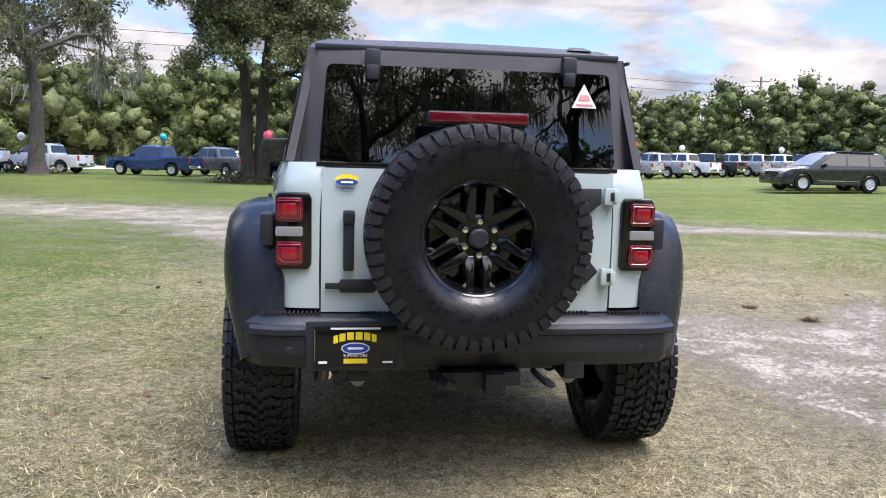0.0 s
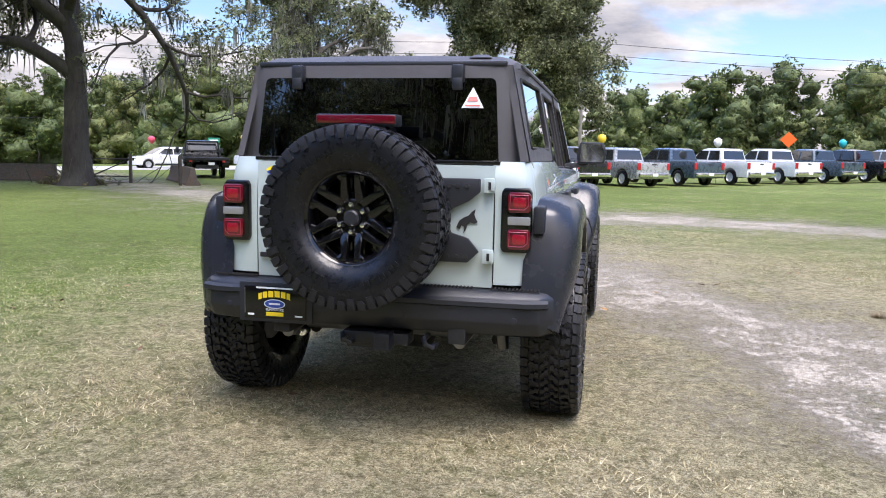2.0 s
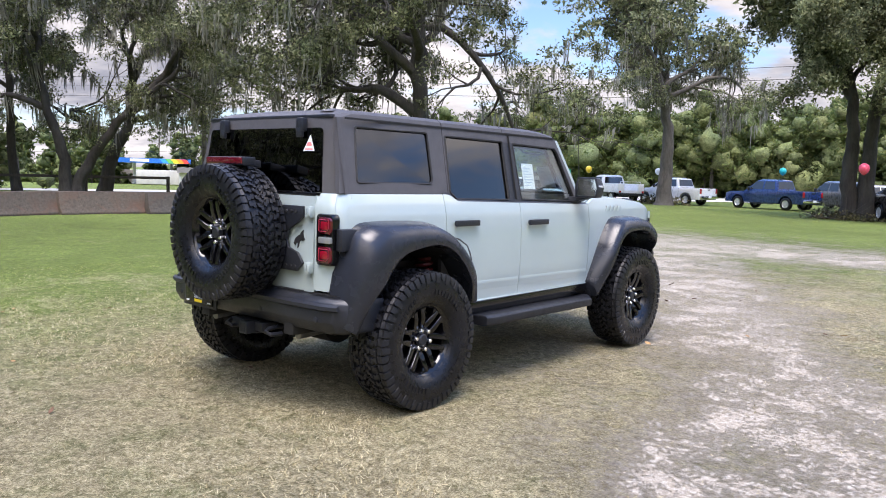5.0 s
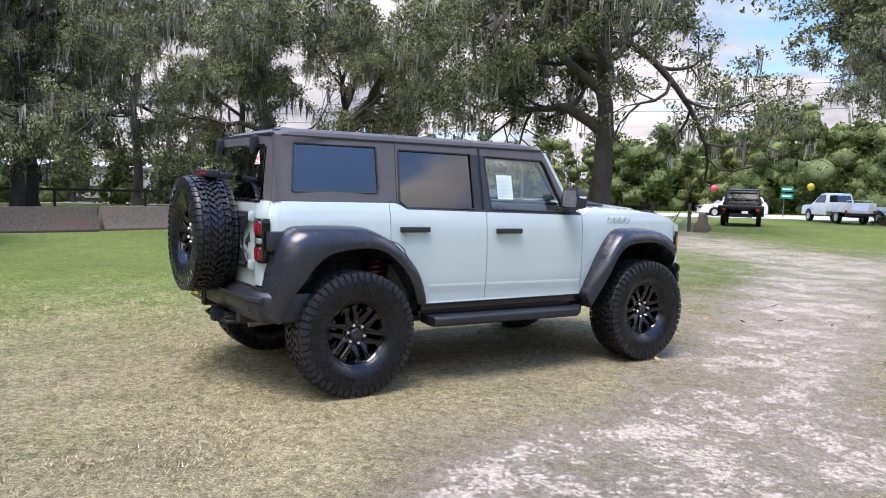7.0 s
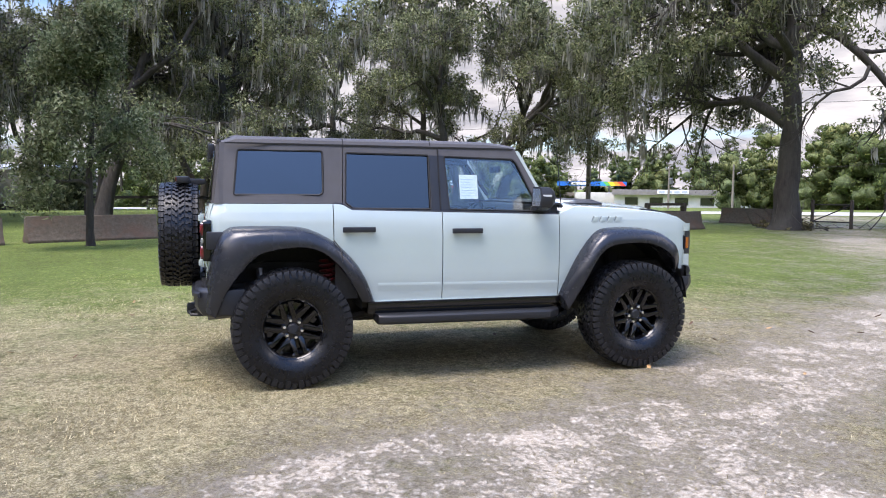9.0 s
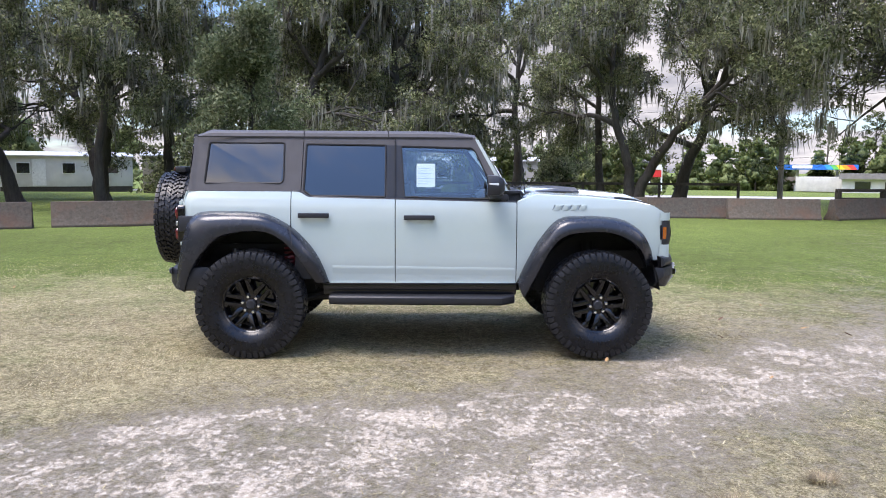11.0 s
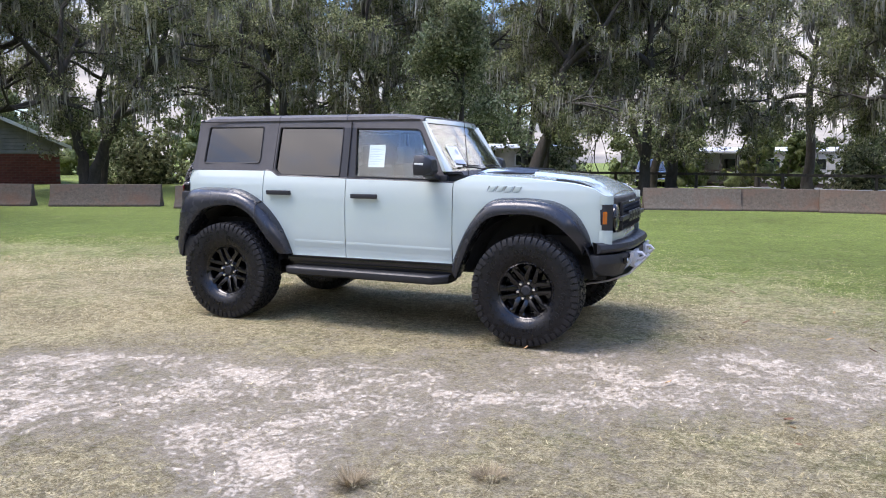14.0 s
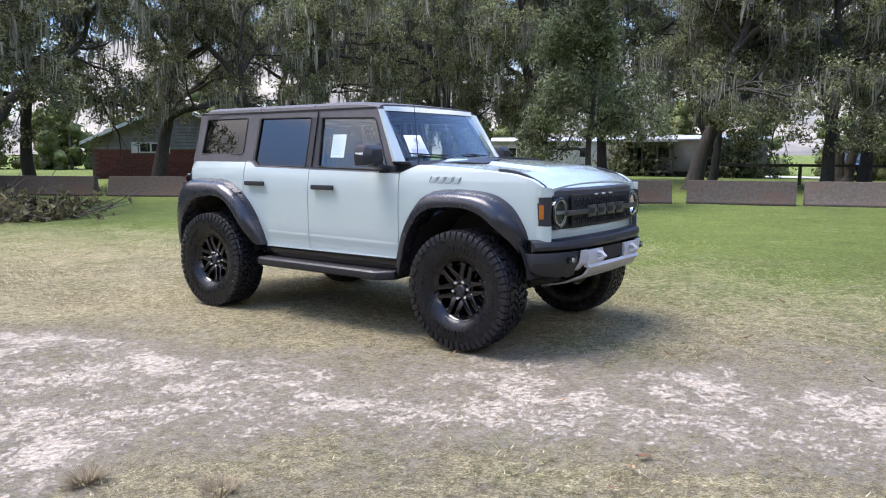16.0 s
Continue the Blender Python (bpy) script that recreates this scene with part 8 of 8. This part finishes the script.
for z in (0.5, 0.85):
    part("rail", MB().box((0, 0, z), (2.1, 0.1, 0.12)), M["dark_wood"], bench)

# ---- house, homes, shop, filling station ----
M["roof_dark"] = plain("dark_roof_shingle", (0.10, 0.085, 0.075), 0.9, 0.0, 0.3, 3.0, bump=0.4, bump_scale=20)
M["siding"] = plain("weathered_grey_siding", (0.20, 0.19, 0.185), 0.85, 0.0, 0.2, 2.0)
M["brick"] = plain("red_brick", (0.17, 0.052, 0.038), 0.9, 0.0, 0.25, 9.0, rand=0.35)
M["mortar"] = plain("brick_mortar", (0.14, 0.09, 0.075), 0.95)
M["fascia"] = plain("white_fascia", (0.62, 0.62, 0.60), 0.6)
M["home_wall"] = plain("faded_white_panel", (0.50, 0.49, 0.46), 0.7, 0.0, 0.15, 0.8)
M["home_tan"] = plain("tan_panel_wall", (0.34, 0.31, 0.27), 0.75, 0.0, 0.2, 0.8)
M["tin"] = plain("pale_tin_roof", (0.50, 0.50, 0.50), 0.45, 0.3, 0.2, 1.5)


def build_house():
    root = thing("brick_house", pose(-18.3, -34.4, 0, 0, 0, -26) @ Matrix.Translation((0.3, 0, 0)), "small red brick house with grey gable siding and white shutters", "house")
    # gable faces local +y
    w, ed, pk = 4.6, 2.35, 4.45
    part("wall", MB().prism([(-w, 0), (w, 0), (w, 1.72), (-w, 1.72)], "y", 0, -9.0), M["mortar"], root)
    gb = part("gable", MB().prism([(-w, 1.72), (w, 1.72), (w, ed), (0, pk), (-w, ed)], "y", 0.01, -9.0), M["siding"], root)
    for k in range(13):
        z = 1.76 + 0.205 * k
        half = w if z < ed else w * (pk - z) / (pk - ed)
        if half > 0.3:
            part("siding_board", MB().box((0, 0.03, z + 0.09), (2 * half - 0.1, 0.035, 0.17), Euler((radians(6), 0, 0)).to_matrix()), M["siding"], gb)
    for s in (1, -1):
        rf = part("roof", MB().loft([[(s * x, y, z) for x, z in ((0, pk + 0.12), (w + 0.55, ed - 0.14), (w + 0.55, ed - 0.26), (0, pk))] for y in (0.6, -9.4)], flip=s < 0), M["roof_dark"], root)
        part("fascia_board", MB().loft([[(s * x, y, z) for x, z in ((0, pk + 0.10), (w + 0.57, ed - 0.16), (w + 0.57, ed - 0.36), (0, pk - 0.10))] for y in (0.60, 0.66)], flip=s < 0), M["fascia"], rf)
    wn = part("window", MB().box((1.3, 0.03, 1.84), (1.35, 0.08, 0.62)), M["fascia"], root)
    for k in range(2):
        part("pane", MB().box((1.3 - 0.32 + 0.64 * k, 0.08, 1.84), (0.54, 0.02, 0.48)), M["car_glass"], wn)
    for s in (1, -1):
        part("shutter", MB().box((1.3 + s * 0.92, 0.05, 1.84), (0.36, 0.06, 0.66)), M["fascia"], wn)
    brick = mesh_of("brick", MB().box((0, 0, 0), (0.40, 0.03, 0.125)), M["brick"], flat=True)
    for r in range(12):
        for k in range(22):
            x = -w + 0.21 + 0.42 * k + (0.21 if r % 2 else 0)
            if x > w - 0.2 or (abs(x - 1.3) < 0.95 and r > 9):
                continue
            b_ = new("brick", brick)
            b_.parent, b_.matrix_basis = root, pose(x, 0.008, 0.08 + 0.142 * r)


build_house()


def mobile_home(x, y, turn, length, wall, label, porch=True, s=1.0):
    z = float(ground_z(x, y))
    root = thing("mobile_home", pose(x, y, z, 0, 0, turn), label, "mobile home", "homes beyond the trees")
    part("wall", MB().box((0, 0, 1.55), (length, 3.6, 2.3)), M[wall], root, bevel=0.03)
    part("skirt", MB().box((0, 0, 0.2), (length - 0.1, 3.5, 0.5)), M["dark_wood"], root)
    part("roof", MB().loft([[(x_, y_, z_) for y_, z_ in ((-2.0, 2.68), (0, 3.0), (2.0, 2.68), (2.0, 2.60), (-2.0, 2.60))] for x_ in (-length / 2 - 0.15, length / 2 + 0.15)]), M["tin"], root)
    n = max(2, int(length / 2.6))
    for k in range(n):
        xx = -length / 2 + (k + 0.5) * length / n
        wn = part("window", MB().box((xx, 1.81, 1.75), (0.95, 0.05, 0.85)), M["fascia"], root)
        part("pane", MB().box((xx, 1.84, 1.75), (0.82, 0.03, 0.72)), M["car_glass"], wn)
    dr = part("door", MB().box((length * 0.22, 1.82, 1.45), (0.9, 0.05, 1.95)), M["fascia"], root)
    part("handle", MB().box((length * 0.22 + 0.36, 1.86, 1.4), (0.06, 0.04, 0.06)), M["steel"], dr)
    if porch:
        part("porch_deck", MB().box((length * 0.2, 2.9, 0.40), (3.2, 2.0, 0.12)), M["dark_wood"], root)
        for dx in (-1.55, -0.5, 0.5, 1.55):
            part("porch_post", MB().box((length * 0.2 + dx, 3.85, 1.3), (0.10, 0.10, 2.4)), M["dark_wood"], root)
        part("porch_rail", MB().box((length * 0.2, 3.85, 1.25), (3.2, 0.07, 0.09)), M["dark_wood"], root)
        part("porch_roof", MB().box((length * 0.2, 2.9, 2.52), (3.6, 2.3, 0.08)), M["tin"], root)
    return root


mobile_home(-48.6, -16.6, -64, 11.0, "home_tan", "tan single-storey mobile home with a tin roof")
mobile_home(-56.0, 0.6, -86, 12.0, "home_wall", "faded white mobile home with a timber porch")
mobile_home(-48.5, -29.0, -50, 9.0, "home_wall", "pale mobile home seen between tree trunks", False)
park(make_suv("white", "white saloon car beside a mobile home", ""), -55.0, -35.5, 60, True, 0.9)
park(made["black"], -50.7, -5.8, 287, False, 1.0)


def build_shop():
    x, y = -118.5, 67.0
    z = float(ground_z(x, y)) - 0.2
    root = thing("roadside_shop", pose(x, y, z, 0, 0, -117), "long low white roadside shop with a grey fascia", "shop")
    part("wall", MB().box((0, -5, 1.3), (26, 10, 2.6)), M["white_sheet"], root)
    part("fascia", MB().box((0, 0.4, 2.75), (26.6, 1.4, 0.9)), M["siding"], root)
    part("roof", MB().box((0, -5, 3.1), (26.4, 10, 0.2)), M["tin"], root)
    sg = part("sign", MB().box((3.0, 1.15, 2.85), (5.2, 0.10, 0.7)), M["paper"], root, "white sign panel with grey bars")
    for k in range(4):
        part("sign_bar", MB().box((1.1 + 1.25 * k, 1.22, 2.85), (0.9, 0.04, 0.34)), M["ink_pale"], sg)
    for k in range(6):
        wn = part("window", MB().box((-11 + 4.2 * k, 0.02, 1.2), (2.4, 0.08, 1.5)), M["fascia"], root)
        part("pane", MB().box((-11 + 4.2 * k, 0.08, 1.2), (2.2, 0.04, 1.3)), M["car_glass"], wn)
    part("annexe", MB().box((16.5, -5, 1.4), (7, 8, 2.4)), M["home_wall"], root, bevel=0.05)


build_shop()


def build_station():
    x, y = -139.0, 56.6
    z = float(ground_z(x, y)) - 0.3
    root = thing("filling_station", pose(x, y, z, 0, 0, -112), "filling station canopy with a blue and rainbow edge", "filling station")
    part("canopy", MB().box((0, 0, 4.75), (13.0, 8.0, 0.85)), COL["bright_blue"], root)
    cols = ((0.75, 0.05, 0.03), (0.85, 0.30, 0.02), (0.85, 0.65, 0.03), (0.10, 0.45, 0.10), (0.02, 0.30, 0.60))
    for k, c in enumerate(cols):
        part("rainbow_band", MB().prism([(-6.4 + 0.9 * k, 4.36), (-5.4 + 0.9 * k, 4.36), (-4.7 + 0.9 * k, 5.14), (-5.7 + 0.9 * k, 5.14)], "y", 4.02, 4.06), plain("rainbow", c, 0.5), root)
    part("name_bar", MB().box((2.2, 4.05, 4.8), (3.2, 0.06, 0.5)), M["paper"], root)
    for s in (-3.2, 3.2):
        part("column", MB().box((s, 0, 2.2), (0.45, 0.45, 4.4)), M["white_sheet"], root)
        part("fuel_pump", MB().box((s, 0.9, 0.8), (0.9, 0.6, 1.6)), COL["silver"], root, bevel=0.05)
    part("kiosk", MB().box((2, -9, 1.5), (12, 6, 3.0)), M["home_tan"], root)


build_station()
fs = thing("price_sign", pose(-101.5, 22.8, float(ground_z(-101.5, 22.8))), "tall roadside price sign, red and white panels", "sign")
for s in (-0.8, 0.8):
    part("post", MB().box((0, s, 1.6), (0.2, 0.2, 3.6)), M["white_sheet"], fs)
part("red_panel", MB().box((0.05, 0, 2.5), (0.16, 1.5, 0.9)), plain("sign_red", (0.6, 0.03, 0.03), 0.5), fs)
part("white_panel", MB().box((0.05, 0, 3.4), (0.16, 1.5, 0.7)), M["paper"], fs)


# ---- brush pile, tree-foot growth ----
def leafy_clump(name, x, y, rx, ry, h, n, seed, mat_, label, category, size=0.09, twigs=0):
    rng = np.random.default_rng(seed)
    root = thing(name, pose(x, y, float(ground_z(x, y))), label, category)
    c = rng.normal(0, 0.45, (n, 3)) * np.array([rx, ry, 0]) + np.array([0, 0, 1]) * (np.abs(rng.normal(0, 0.5, (n, 1))) * h)
    v, f = leaf_cards(c, 0.10, 5, size, rng)
    ob = new("leaves", fast_mesh("leaves", v, f, 3, M[mat_]))
    ob.parent = root
    mb = MB()
    for k in range(twigs):
        p = Vector((rng.normal(0, 0.4) * rx, rng.normal(0, 0.4) * ry, 0.02))
        d = Vector((rng.normal(0, 1), rng.normal(0, 1), rng.uniform(0.1, 0.8))).normalized()
        mb.tube([p, p + d * rng.uniform(0.3, 0.6), p + d * rng.uniform(0.8, 1.6) + Vector((0, 0, -0.05))], [0.022, 0.015, 0.006], 5)
    if twigs:
        tagged(part("branch", mb, M["bark_pale"], root), kind="stuff")
    return root


leafy_clump("brush_pile", -0.9, -8.3, 1.9, 1.3, 0.5, 500, 3, "palm", "heap of cut branches with wilting leaves on the grass", "brush pile", 0.10, 60)
leafy_clump("brush_pile", 0.2, -9.7, 1.6, 1.2, 0.85, 420, 9, "oak_leaf", "heap of cut branches with wilting leaves on the grass", "brush pile", 0.10, 50)
leafy_clump("shrub", -9.8, 38.8, 1.5, 0.8, 0.30, 260, 13, "palm", "low weeds and dry litter round a tree foot", "shrub", 0.09, 40)
leafy_clump("shrub", -10.8, 39.2, 0.7, 0.6, 0.4, 160, 14, "bright_leaf", "low green bush at a tree foot", "shrub", 0.09, 10)
leafy_clump("shrub", -21.7, 22.6, 1.5, 0.8, 0.30, 260, 15, "palm", "low weeds round the forked oak's foot", "shrub", 0.09, 40)
leafy_clump("shrub", -24.2, 46.0, 1.6, 0.8, 0.5, 350, 16, "palm", "low weeds round a tree foot", "shrub", 0.09, 12)
for x, y, sd in ((-47.5, -12.0, 21), (-45.0, -18.5, 22), (-53.0, -6.0, 23), (-50.5, 8.0, 24), (-25.5, -29.5, 28)):
    leafy_clump("shrub", x, y, 2.6, 2.0, 3.0, 1300, sd, "oak_leaf", "tall dark green shrub under the oaks", "shrub", 0.17, 12)
